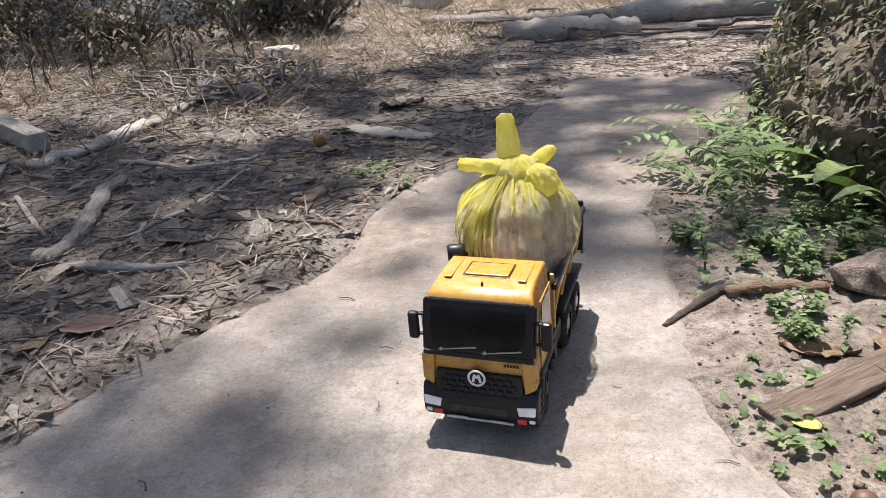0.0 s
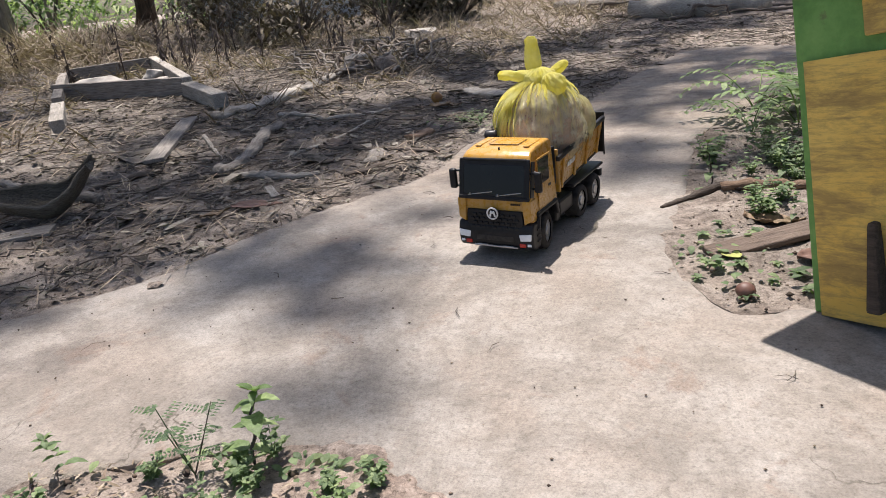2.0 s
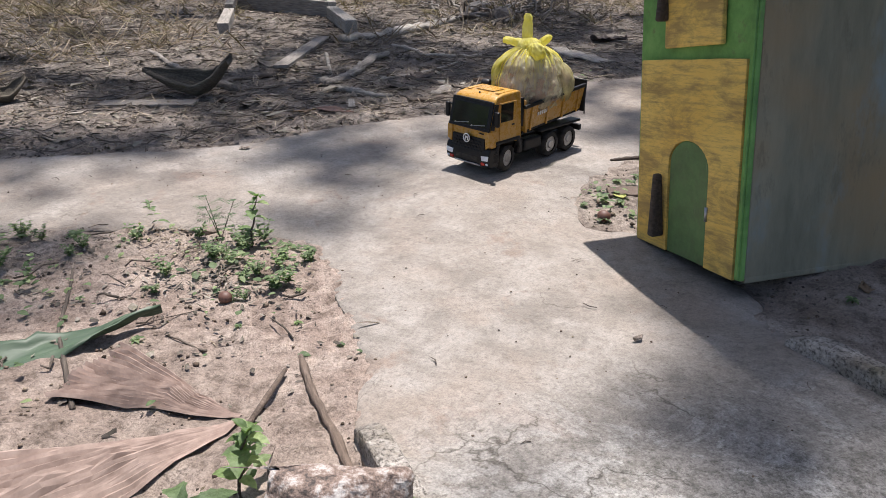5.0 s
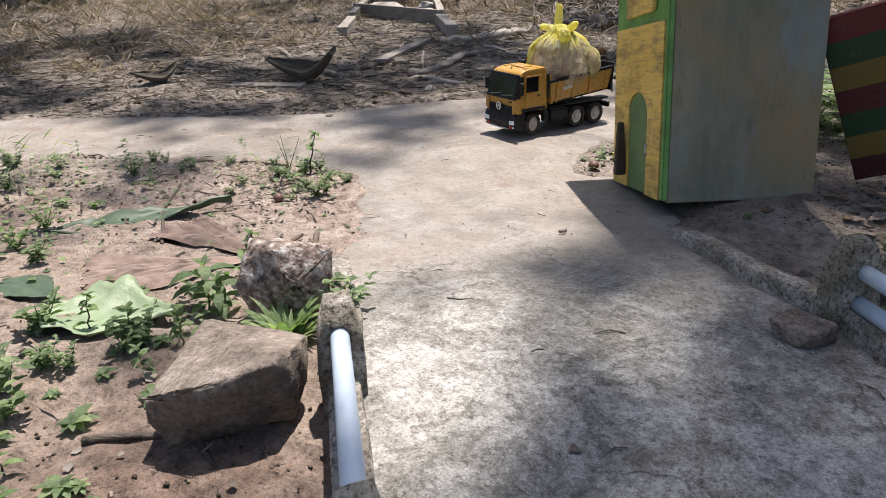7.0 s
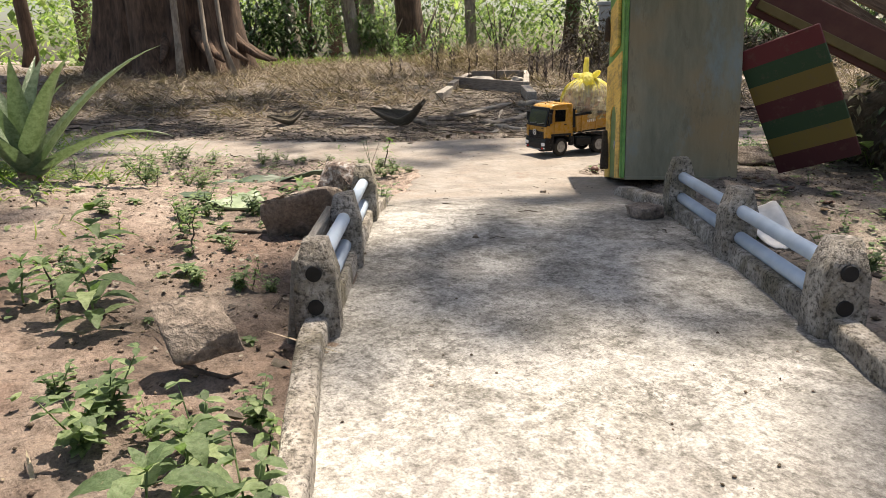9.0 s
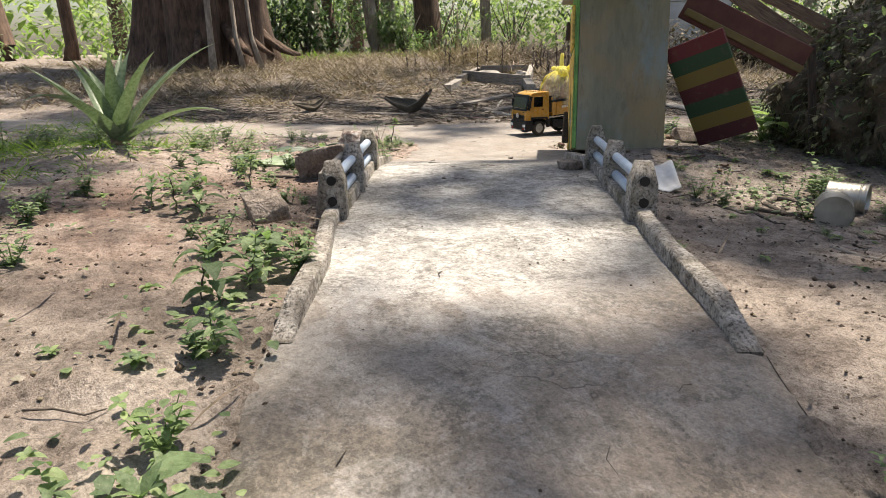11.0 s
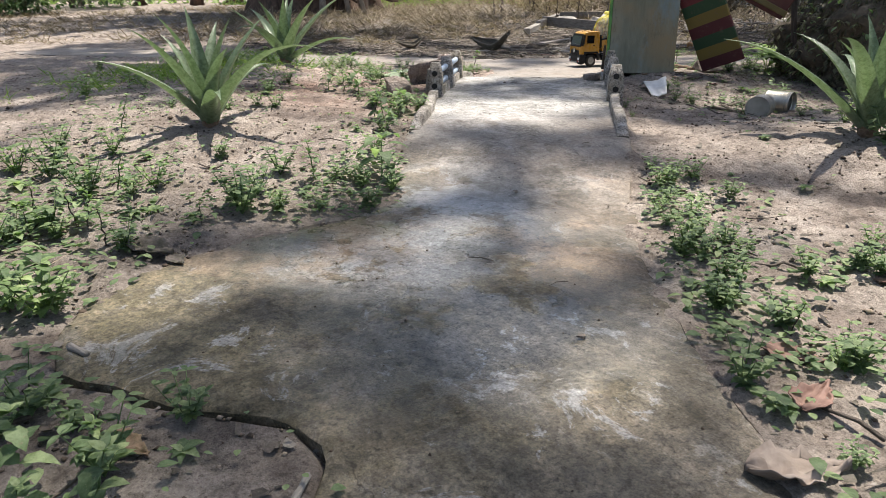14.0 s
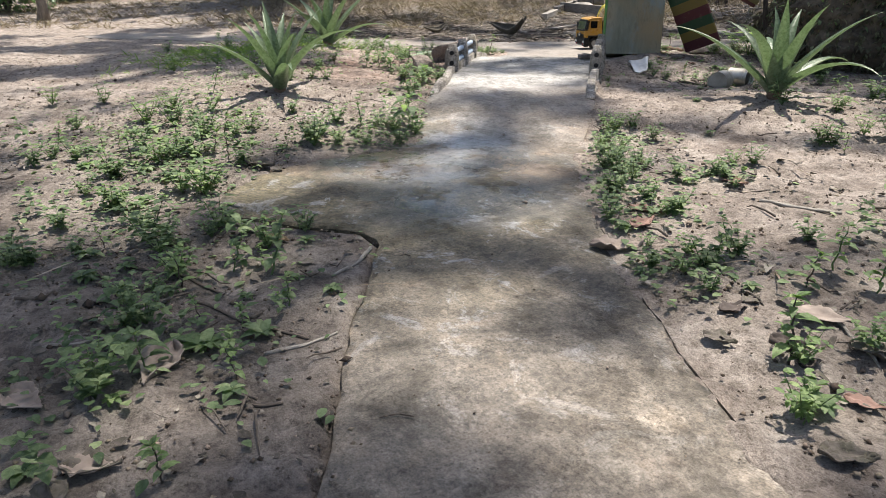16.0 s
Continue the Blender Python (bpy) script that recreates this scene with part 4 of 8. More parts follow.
            vs.append((r * qq * math.cos(a), y * w, r * qq * math.sin(a)))
        for k in range(len(prof) - 1):
            fs.append((i * 10 + k, i * 10 + k + 1, (i + 1) % seg * 10 + k + 1, (i + 1) % seg * 10 + k))
    hub = new(name)
    hub.parent = parent
    hub.matrix_basis = pose(*at)
    tm = tyre_me.add(vs, fs).data("tyre")
    part("tyre", tm, M_RUBBER, hub, "black rubber tyre with dusty tread")
    rim = join(cyl(r * 0.64, w * 0.80, (0, 0, 0), (90, 0, 0), 28, 0.002), cyl(r * 0.30, w * 1.0, (0, 0, 0), (90, 0, 0), 16, 0.002),
               *[cyl(r * 0.05, w * 0.9, (r * 0.47 * math.cos(k), 0, r * 0.47 * math.sin(k)), (90, 0, 0), 8) for k in [i * math.pi / 4 for i in range(8)]])
    part("rim", rim, M_STEEL, hub, "dull grey rim")
    return hub


TRUCK_AT, TRUCK_HEADING, TRUCK_SIZE = (-0.062, 1.030), (-0.285, -0.958), 1.05


def truck_pose():
    x, y = TRUCK_AT
    return pose(x, y, float(deck(x, y)) + 0.003, 0, 0, math.degrees(math.atan2(TRUCK_HEADING[1], TRUCK_HEADING[0]))) @ Matrix.Scale(TRUCK_SIZE, 4)


def front_panel(outline, depth, at, bevel=0.002):
    """An outline of (y, z) facing forwards, with its front at a given x."""
    bm = prism(outline, depth, bevel)
    for v in bm.verts:
        v.co = Vector((v.co.y + at - depth / 2, v.co.x, v.co.z))
    bmesh.ops.recalc_face_normals(bm, faces=bm.faces)
    return bm


def build_truck():
    base = new("toy_dump_truck")
    tagged(base, "yellow and black toy dump truck standing on the concrete path", "toy truck")
    base.matrix_basis = truck_pose()
    P = lambda name, bm, mt, lab="", parent=None: part(name, bm, mt, parent or base, lab)
    # cab
    shell = prism([(-0.004, 0.082), (0.0, 0.100), (-0.001, 0.134), (-0.0185, 0.208), (-0.024, 0.2185), (-0.036, 0.2255), (-0.066, 0.2305), (-0.130, 0.2315),
                   (-0.138, 0.226), (-0.138, 0.088), (-0.118, 0.082), (-0.112, 0.092), (-0.036, 0.092), (-0.030, 0.080)], 0.168, 0.0035)
    for v in shell.verts:
        v.co.y *= 1 - 0.115 * float(smooth(0.198, 0.236, v.co.z)) - 0.02 * float(smooth(0.13, 0.20, v.co.z))
    for f in shell.faces:
        f.smooth = f.calc_area() < 0.0012
    cab = P("cab", shell, M_YELLOW, "glossy ochre-yellow cab")
    slope = math.degrees(math.atan2(0.0175, 0.074))
    P("windscreen_surround", box(0.006, 0.163, 0.086, (-0.0070, 0, 0.1725), 0.0028, (0, -slope, 0)), M_BLACK, "black windscreen surround", cab)
    P("windscreen", box(0.004, 0.142, 0.064, (-0.0052, 0, 0.1720), 0.0016, (0, -slope, 0)), M_GLASSY, "black windscreen", cab)
    P("sun_visor", box(0.010, 0.150, 0.007, (-0.0165, 0, 0.2115), 0.0028, (0, -24, 0)), M_BLACK, "black visor", cab)
    P("cowl", box(0.010, 0.164, 0.009, (0.0015, 0, 0.1352), 0.003), M_BLACK, "black cowl under the windscreen", cab)
    for s, lean in ((0.036, 9), (-0.030, 9)):
        P("wiper", join(box(0.0018, 0.060, 0.0022, (0.0030, s, 0.1445), 0.0006, (lean, 0, 0)), box(0.0024, 0.0040, 0.010, (0.0036, s - 0.024, 0.1395), 0.0008)), M_STEEL, "thin wiper", cab)
    hatch = P("roof_hatch", box(0.042, 0.066, 0.0030, (-0.086, 0, 0.2318), 0.0014), M_YELLOW, "raised roof hatch", cab)
    P("hatch_groove", join(*[box(0.046, 0.0012, 0.0006, (-0.086, q, 0.2324), 0.0002) for q in (-0.0345, 0.0345)], *[box(0.0012, 0.069, 0.0006, (q, 0, 0.2324), 0.0002) for q in (-0.109, -0.063)]), M_BLACK, "", hatch)
    P("roof_rib", box(0.070, 0.012, 0.0026, (-0.088, 0.056, 0.2312), 0.0012), M_YELLOW, "", cab)
    P("roof_rib", box(0.070, 0.012, 0.0026, (-0.088, -0.056, 0.2312), 0.0012), M_YELLOW, "", cab)
    P("roof_antenna", box(0.005, 0.003, 0.006, (-0.042, 0, 0.2285), 0.001), M_BLACK, "", cab)
    for s in (1, -1):
        door = P("door", box(0.070, 0.0022, 0.118, (-0.074, s * 0.0842, 0.150), 0.001), M_YELLOW, "yellow cab door", cab)
        P("side_window", box(0.054, 0.0020, 0.052, (-0.068, s * 0.0852, 0.1790), 0.0008), M_GLASSY, "black side window", door)
        P("door_handle", box(0.012, 0.0024, 0.005, (-0.095, s * 0.0856, 0.140), 0.0008), M_BLACK, "", door)
        P("pillar", box(0.016, 0.0030, 0.074, (-0.0175, s * 0.0828, 0.1720), 0.0010, (0, -slope, 0)), M_BLACK, "black windscreen pillar", cab)
        P("mirror", join(box(0.012, 0.016, 0.044, (-0.010, s * 0.099, 0.170), 0.0045), box(0.006, 0.022, 0.004, (-0.016, s * 0.090, 0.186), 0.0014), box(0.006, 0.022, 0.004, (-0.016, s * 0.090, 0.153), 0.0014)), M_BLACK, "black wing mirror", cab)
        P("mirror_trim", box(0.003, 0.0025, 0.044, (-0.020, s * 0.0885, 0.168), 0.001), M_STEEL, "", cab)
        P("corner_panel", front_panel([(s * 0.0655, 0.1325), (s * 0.0850, 0.1325), (s * 0.0850, 0.0900), (s * 0.0690, 0.0800)], 0.030, 0.0065, 0.0022), M_YELLOW, "yellow corner deflector", cab)
        P("wheel_arch", join(box(0.106, 0.014, 0.010, (-0.076, s * 0.083, 0.0945), 0.004), box(0.010, 0.014, 0.032, (-0.028, s * 0.083, 0.078), 0.003, (0, -18, 0)), box(0.010, 0.014, 0.032, (-0.125, s * 0.083, 0.078), 0.003, (0, 18, 0))), M_BLACK, "black wheel arch", cab)
        P("step", join(box(0.020, 0.016, 0.044, (-0.020, s * 0.080, 0.055), 0.003), *[box(0.016, 0.003, 0.004, (-0.020, s * 0.0885, 0.040 + 0.013 * k), 0.001) for k in range(3)]), M_BLACK, "ribbed side step")
        P("fender", box(0.022, 0.018, 0.044, (-0.134, s * 0.076, 0.065), 0.004), M_BLACK)
    # grille and bumper
    grille = P("grille", front_panel([(-0.0640, 0.1085), (0.0640, 0.1085), (0.0665, 0.0800), (0.0560, 0.0640), (-0.0560, 0.0640), (-0.0665, 0.0800)], 0.018, 0.0060, 0.002), M_BLACK, "black honeycomb grille")
    for row in range(4):
        cells = [box(0.0045, 0.0108, 0.0058, (0.0066, (i - 4 + 0.5 * (row % 2)) * 0.0130, 0.0712 + row * 0.0092), 0.0014, (0, 0, 0), 0.8) for i in range(9 - row % 2)]
        P("grille_row", join(*cells), M_BLACK, "", grille)
    badge = P("badge", ring(0.0120, 0.0018, (0.0125, 0, 0.1040), (0, 90, 0)), M_WHITE, "round white emblem ring", grille)
    P("badge_mark", cyl(0.0120, 0.006, (0.0092, 0, 0.1040), (0, 90, 0), 24), M_BLACK, "", badge)
    P("badge_bar", join(box(0.002, 0.0040, 0.013, (0.0124, 0.0042, 0.1035), 0.0006, (14, 0, 0)), box(0.002, 0.0040, 0.013, (0.0124, -0.0042, 0.1035), 0.0006, (-14, 0, 0)), box(0.002, 0.011, 0.004, (0.0126, 0, 0.1060), 0.0006)), M_WHITE, "", badge)
    P("name_plate", join(*[box(0.0012, 0.0034, 0.0036, (0.0012, 0.040 + 0.0046 * k, 0.1225), 0.0003) for k in range(5)]), M_BLACK, "small dark lettering bar", cab)
    bumper = P("bumper", prism([(-0.036, 0.080), (0.001, 0.082), (0.007, 0.074), (0.010, 0.060), (0.009, 0.036), (0.002, 0.024), (-0.030, 0.024), (-0.036, 0.040)], 0.176, 0.004), M_BLACK, "black front bumper")
    P("intake", box(0.003, 0.088, 0.012, (0.0096, 0, 0.0480), 0.0012), M_RUBBER, "", bumper)
    P("skid_bar", join(box(0.005, 0.104, 0.0042, (0.0088, 0, 0.0295), 0.0015), box(0.004, 0.026, 0.0055, (0.0100, 0.030, 0.0305), 0.0015), box(0.004, 0.026, 0.0055, (0.0100, -0.030, 0.0305), 0.0015)), M_STEEL, "scuffed silver bar", bumper)
    for s in (1, -1):
        P("headlight", front_panel([(s * 0.0570, 0.0600), (s * 0.0855, 0.0630), (s * 0.0840, 0.0480), (s * 0.0600, 0.0460)], 0.008, 0.0120, 0.0014), M_LENS, "clear headlight", bumper)
        P("fog_light", box(0.005, 0.014, 0.0085, (0.0090, s * 0.0640, 0.0365), 0.0015), M_RED, "red lamp", bumper)
        P("marker_light", box(0.005, 0.009, 0.006, (0.0080, s * 0.0790, 0.0375), 0.0015), M_LENS, "small clear lamp", bumper)
    # chassis
    P("chassis", join(box(0.42, 0.014, 0.022, (-0.245, 0.030, 0.066), 0.002), box(0.42, 0.014, 0.022, (-0.245, -0.030, 0.066), 0.002),
                      box(0.10, 0.10, 0.020, (-0.10, 0, 0.075), 0.003), box(0.10, 0.12, 0.014, (-0.345, 0, 0.062), 0.002)), M_BLACK)
    P("fuel_tank", box(0.085, 0.030, 0.038, (-0.205, 0.062, 0.058), 0.006), M_BLACK, "black tank")
    P("battery_box", box(0.085, 0.030, 0.038, (-0.205, -0.062, 0.058), 0.006), M_BLACK, "black box")
    P("air_filter", join(box(0.030, 0.026, 0.075, (-0.152, -0.070, 0.190), 0.006), cyl(0.014, 0.028, (-0.150, -0.074, 0.228), (90, 0, 20), 18, 0.004)), M_BLACK, "black air intake behind the cab")
    P("exhaust", cyl(0.009, 0.085, (-0.150, 0.068, 0.165), (0, 0, 0), 16, 0.002), M_BLACK, "black exhaust stack")
    for s in (1, -1):
        P("mudguard", box(0.205, 0.042, 0.008, (-0.335, s * 0.064, 0.0915), 0.003), M_BLACK, "black mudguard")
    P("tail_bar", box(0.012, 0.150, 0.020, (-0.452, 0, 0.062), 0.003), M_BLACK, "black rear bar")
    for ax_x, w, off in ((-0.077, 0.024, 0.072), (-0.285, 0.036, 0.066), (-0.378, 0.036, 0.066)):
        P("axle", cyl(0.006, 0.13, (ax_x, 0, 0.040), (90, 0, 0), 10), M_BLACK)
        for s in (1, -1):
            hub = wheel(0.040, w, "wheel", base, (ax_x, s * off, 0.040))
            if ax_x > -0.1:
                hub.matrix_basis = pose(ax_x, s * off, 0.040, 0, 0, 9)
    # tipper body, raised a little at the back
    bedm = pose(-0.160, 0, 0.098, 0, 4.5, 0)
    L, Wd, H2 = 0.285, 0.166, 0.078

    def side(yb, yt, th):
        bm = bmesh.new()
        pts = [(0.0, yb, 0), (-L, yb, 0), (-L - 0.012, yt, H2), (0.0, yt, H2)]
        a = [bm.verts.new(p) for p in pts]
        b = [bm.verts.new((p[0], p[1] - th, p[2])) for p in pts]
        bm.faces.new(a)
        bm.faces.new(b[::-1])
        for i in range(4):
            bm.faces.new((a[i], a[(i + 1) % 4], b[(i + 1) % 4], b[i]))
        bmesh.ops.recalc_face_normals(bm, faces=bm.faces)
        bmesh.ops.bevel(bm, geom=bm.edges[:], offset=0.001, segments=1, affect="EDGES")
        return bm
    tipper = new("tipper_body")
    tipper.parent = base
    tipper.matrix_basis = bedm
    P("side_wall", side(0.070, Wd / 2, 0.005), M_YELLOW, "yellow tipper side", tipper)
    P("side_wall", side(-0.070, -Wd / 2, -0.005), M_YELLOW, "yellow tipper side", tipper)
    P("front_wall", box(0.006, Wd, 0.100, (-0.002, 0, 0.052), 0.002), M_YELLOW, "yellow headboard", tipper)
    P("bed_floor", box(L + 0.01, 0.144, 0.006, (-L / 2, 0, 0.002), 0.001), M_BLACK, "", tipper)
    for s in (1, -1):
        P("rim", box(L + 0.02, 0.010, 0.012, (-L / 2 - 0.004, s * (Wd / 2 + 0.001), H2 + 0.004), 0.003), M_BLACK, "black top rail", tipper)
        for k in range(4):
            P("rib", box(0.007, 0.006, H2 * 0.98, (-0.03 - k * 0.078, s * 0.0795, H2 / 2), 0.002, (s * -9.5, 0, 0)), M_YELLOW, "", tipper)
        for k in range(5):
            P("lettering", box(0.007, 0.0015, 0.013 if k % 2 else 0.011, (-0.062 - k * 0.0105, s * 0.0802, 0.046), 0.0003, (s * -9.5, 0, 0)), M_WHITE, "white lettering bar", tipper)
        P("gate_rod", cyl(0.0022, 0.088, (-L - 0.012, s * 0.082, 0.030), (0, 0, 0), 8), M_BLACK, "thin black rod", tipper)
    P("tailgate", box(0.008, Wd + 0.004, 0.102, (-L - 0.012, 0, 0.046), 0.003, (0, -8, 0)), M_BLACK, "black tailgate", tipper)


# ------------------------------------------------------------------ bags on the truck
def bag_shape(rx, ry, rz, seed, folds=17, pinch=1.0, rows=46, cols=96, crease=1.0):
    """A soft filled bag: lumpy below, drawn into sharp creases towards the knot."""
    me, vs, fs = Mesh(), [], []
    for i in range(rows + 1):
        t = i / rows
        th = math.pi * t
        for j in range(cols):
            a = 2 * math.pi * j / cols
            ca, sa, z = math.cos(a), math.sin(a), math.cos(th)
            top = max(0, 1 - t / 0.46)
            k = math.sin(th) ** 0.75 if t > 0.5 else math.sin(th) ** (0.75 + 0.9 * pinch * top)
            lump = 1 + 0.15 * noise.noise(Vector((ca * 1.5, sa * 1.5, z * 1.6 + seed))) + 0.08 * noise.noise(Vector((ca * 3.4, sa * 3.4, z * 3.4 + seed)))
            w = a + 0.20 * noise.noise(Vector((ca * 2, sa * 2, z * 3 + seed)))
            saw = abs(math.sin(0.5 * folds * w + 2 * math.sin(2 * w + seed))) ** 0.6 - 0.6
            saw2 = abs(math.sin(1.1 * folds * w + 3 * math.sin(3 * w))) ** 0.7 - 0.6
            fold = 1 + crease * ((0.03 + 0.22 * top) * saw + (0.015 + 0.07 * top) * saw2)
            fine = 0.030 * crease * noise.noise(Vector((ca * 9, sa * 9, z * 4 + seed))) + 0.014 * noise.noise(Vector((ca * 22, sa * 22, z * 9 + seed)))
            r = k * lump * fold + fine * math.sin(th)
            vs.append((rx * r * ca, ry * r * sa, rz * (z * (1.0 if z < 0 else 1.08) + 0.05 * math.sin(th) * noise.noise(Vector((ca * 3, sa * 3, z * 3 + seed))))))
    for i in range(rows):
        for j in range(cols):
            fs.append((i * cols + j, (i + 1) * cols + j, (i + 1) * cols + (j + 1) % cols, i * cols + (j + 1) % cols))
    return me.add(vs, fs)


def film_material(name, c1, c2, clear, rough=0.28, streaks=None):
    """Thin plastic film: part of the light passes straight through, part is scattered. streaks: the colour of layers bunched together,
    which run in lines towards the knot and cover the film more and more towards it."""
    mt = bpy.data.materials.new(name)
    mt.use_nodes = True
    nt = mt.node_tree
    b = nt.nodes["Principled BSDF"]
    n = Nodes(nt, b)
    c = n.mix(n.ramp(n.noise(22, 5), (0.35, (0, 0, 0)), (0.7, (1, 1, 1))), c1, c2)
    see = n.math("MULTIPLY", n.ramp(n.noise(26, 5, 0.65), (0.36, (0.35, 0.35, 0.35)), (0.60, (1, 1, 1))), clear)
    if streaks:
        sp = n.node("ShaderNodeSeparateXYZ")
        n.put(sp.inputs[0], n.coord())
        turn = n.math("ARCTAN2", n.math("SUBTRACT", sp.outputs[1], 0.012), n.math("ADD", sp.outputs[0], 0.0))
        lines = n.node("ShaderNodeCombineXYZ")
        n.put(lines.inputs[0], n.math("MULTIPLY", turn, 4.2))
        n.put(lines.inputs[1], n.math("MULTIPLY", sp.outputs[2], 9.0))
        tex = n.node("ShaderNodeTexNoise", Scale=2.3, Detail=5.0, Roughness=0.62, Distortion=0.5)
        n.put(tex.inputs["Vector"], lines.outputs[0])
        high = n.math("ADD", n.math("MULTIPLY", sp.outputs[2], 2.1), n.math("SUBTRACT", tex.outputs["Fac"], 0.02))
        layer = n.ramp(high, (0.50, (0.02, 0.02, 0.02)), (0.62, (0.45, 0.45, 0.45)), (0.78, (1, 1, 1)))
        c = n.mix(layer, c, streaks)
        see = n.math("MULTIPLY", see, n.math("SUBTRACT", 1.0, n.math("MULTIPLY", layer, 0.80)))
    n.color(c)
    n.rough(rough)
    n.bump(n.noise(60, 7, 0.75, (1, 1, 0.3), 1.5), 1.0, 0.010)
    tr = n.node("ShaderNodeBsdfTranslucent")
    n.put(tr.inputs["Color"], c)
    m1 = n.node("ShaderNodeMixShader")
    m1.inputs[0].default_value = 0.42
    nt.links.new(b.outputs[0], m1.inputs[1])
    nt.links.new(tr.outputs[0], m1.inputs[2])
    tp = n.node("ShaderNodeBsdfTransparent")
    n.put(tp.inputs["Color"], n.mix(0.25, (1.0, 1.0, 1.0), c))
    m2 = n.node("ShaderNodeMixShader")
    n.put(m2.inputs[0], see)
    nt.links.new(m1.outputs[0], m2.inputs[1])
    nt.links.new(tp.outputs[0], m2.inputs[2])
    nt.links.new(m2.outputs[0], nt.nodes["Material Output"].inputs[0])
    return mt


def bag_point(a, t, seed):
    """A point of the big bag's skin: a turns round the knot, t runs from the knot (0) to the bottom (1)."""
    th = math.pi * (0.04 + 0.96 * t)
    ca, sa, z = math.cos(a), math.sin(a), math.cos(th)
    neck = max(0.0, 1 - t / 0.30)
    k = max(0.0, math.sin(th)) ** (0.62 + 0.75 * neck)
    lump = 1 + 0.11 * noise.noise(Vector((ca * 1.3, sa * 1.3, z * 1.5 + seed))) + 0.06 * noise.noise(Vector((ca * 3.1, sa * 3.1, z * 3.0 + seed)))
    sag = 1.0 + 0.10 * smooth(0.35, 0.7, t)
    r = k * lump * float(sag)
    return Vector((0.122 * r * ca, 0.094 * r * sa + 0.014 * (1 - t), 0.106 * (z if z < 0 else z * 1.06)))


def bag_skin(seed, inset=0.0, rows=64, cols=150, crease=1.0):
    """The skin with fine creases that run together at the knot."""
    me, vs, fs = Mesh(), [], []
    for i in range(rows + 1):
        t = i / rows
        for j in range(cols):
            a = 2 * math.pi * j / cols
            p = bag_point(a, t, seed)
            out = Vector((p.x, p.y, p.z * 0.6)).normalized()
            w = a + 0.25 * noise.noise(Vector((math.cos(a) * 2, math.sin(a) * 2, t * 3 + seed)))
            pull = max(0.0, 1 - t / 0.62)
            ridge = abs(math.sin(8.5 * w + 2 * math.sin(2 * w + seed))) ** 0.5 - 0.6
            ridge2 = abs(math.sin(19 * w + 3 * math.sin(3 * w))) ** 0.6 - 0.6
            q = crease * (pull * (0.0075 * ridge + 0.0038 * ridge2) + 0.0030 * noise.noise(p * 70 + Vector((seed, 0, 0))) + 0.0022 * abs(noise.noise(p * 150)))
            vs.append(p + out * (q - inset))
    for i in range(rows):
        for j in range(cols):
            fs.append((i * cols + j, (i + 1) * cols + j, (i + 1) * cols + (j + 1) % cols, i * cols + (j + 1) % cols))
    return me.add(vs, fs)


def pleat(me, r, a0, reach, width, seed):
    """One bunched fold of yellow film running from the knot down over the bag."""
    n = 18
    vs, fs = [], []
    drift = r.uniform(-0.12, 0.12)
    for i in range(n + 1):
        q = i / n
        t = 0.02 + reach * q
        a = a0 + drift * q + 0.03 * math.sin(9 * q + a0 * 5)
        w = width * (0.22 + 0.78 * q) * (1 - 0.75 * max(0, q - 0.7) / 0.3)
        for k, lift in ((-1.0, 0.0005), (-0.45, 0.0040), (0.0, 0.0018), (0.5, 0.0046), (1.0, 0.0005)):
            p = bag_point(a + k * w, t, seed)
            out = Vector((p.x, p.y, p.z * 0.6 + 0.02)).normalized()
            vs.append(p + out * (0.0042 + lift * (1 - 0.5 * q) + 0.0012 * noise.noise(p * 90)))
    for i in range(n):
        fs += [(5 * i + k, 5 * i + k + 1, 5 * i + k + 6, 5 * i + k + 5) for k in range(4)]
    me.add(vs, fs)


def ribbon_band(points, widths, seed, thick=0.006, seg=10):
    """A bunched band of film along points: a flat, crumpled tube."""
    me, vs, fs = Mesh(), [], []
    fine = []
    for i in range(len(points) - 1):
        for k in range(8):
            q = k / 8
            fine.append((Vector(points[i]).lerp(Vector(points[i + 1]), q), widths[i] + (widths[i + 1] - widths[i]) * q))
    fine.append((Vector(points[-1]), widths[-1]))
    m = 20
    for i, (p, w) in enumerate(fine):
        d = (fine[min(i + 1, len(fine) - 1)][0] - fine[max(i - 1, 0)][0]).normalized()
        side = d.cross(Vector((1, 0, 0.12)))
        side.normalize()
        up = side.cross(d)
        for j in range(m):
            a = 2 * math.pi * j / m
            c = 1 + 0.30 * (abs(math.sin(2.5 * a + seed + 0.15 * i)) - 0.5) + 0.22 * noise.noise(Vector((math.cos(a) * 2, math.sin(a) * 2, i * 0.28 + seed)))
            vs.append(p + side * (w * 0.5 * c * math.cos(a)) + up * (thick * c * math.sin(a)))
    for i in range(len(fine) - 1):
        for j in range(m):
            fs.append((i * m + j, i * m + (j + 1) % m, (i + 1) * m + (j + 1) % m, (i + 1) * m + j))
    fs += [tuple(range(m))[::-1], tuple((len(fine) - 1) * m + j for j in range(m))]
    return me.add(vs, fs)


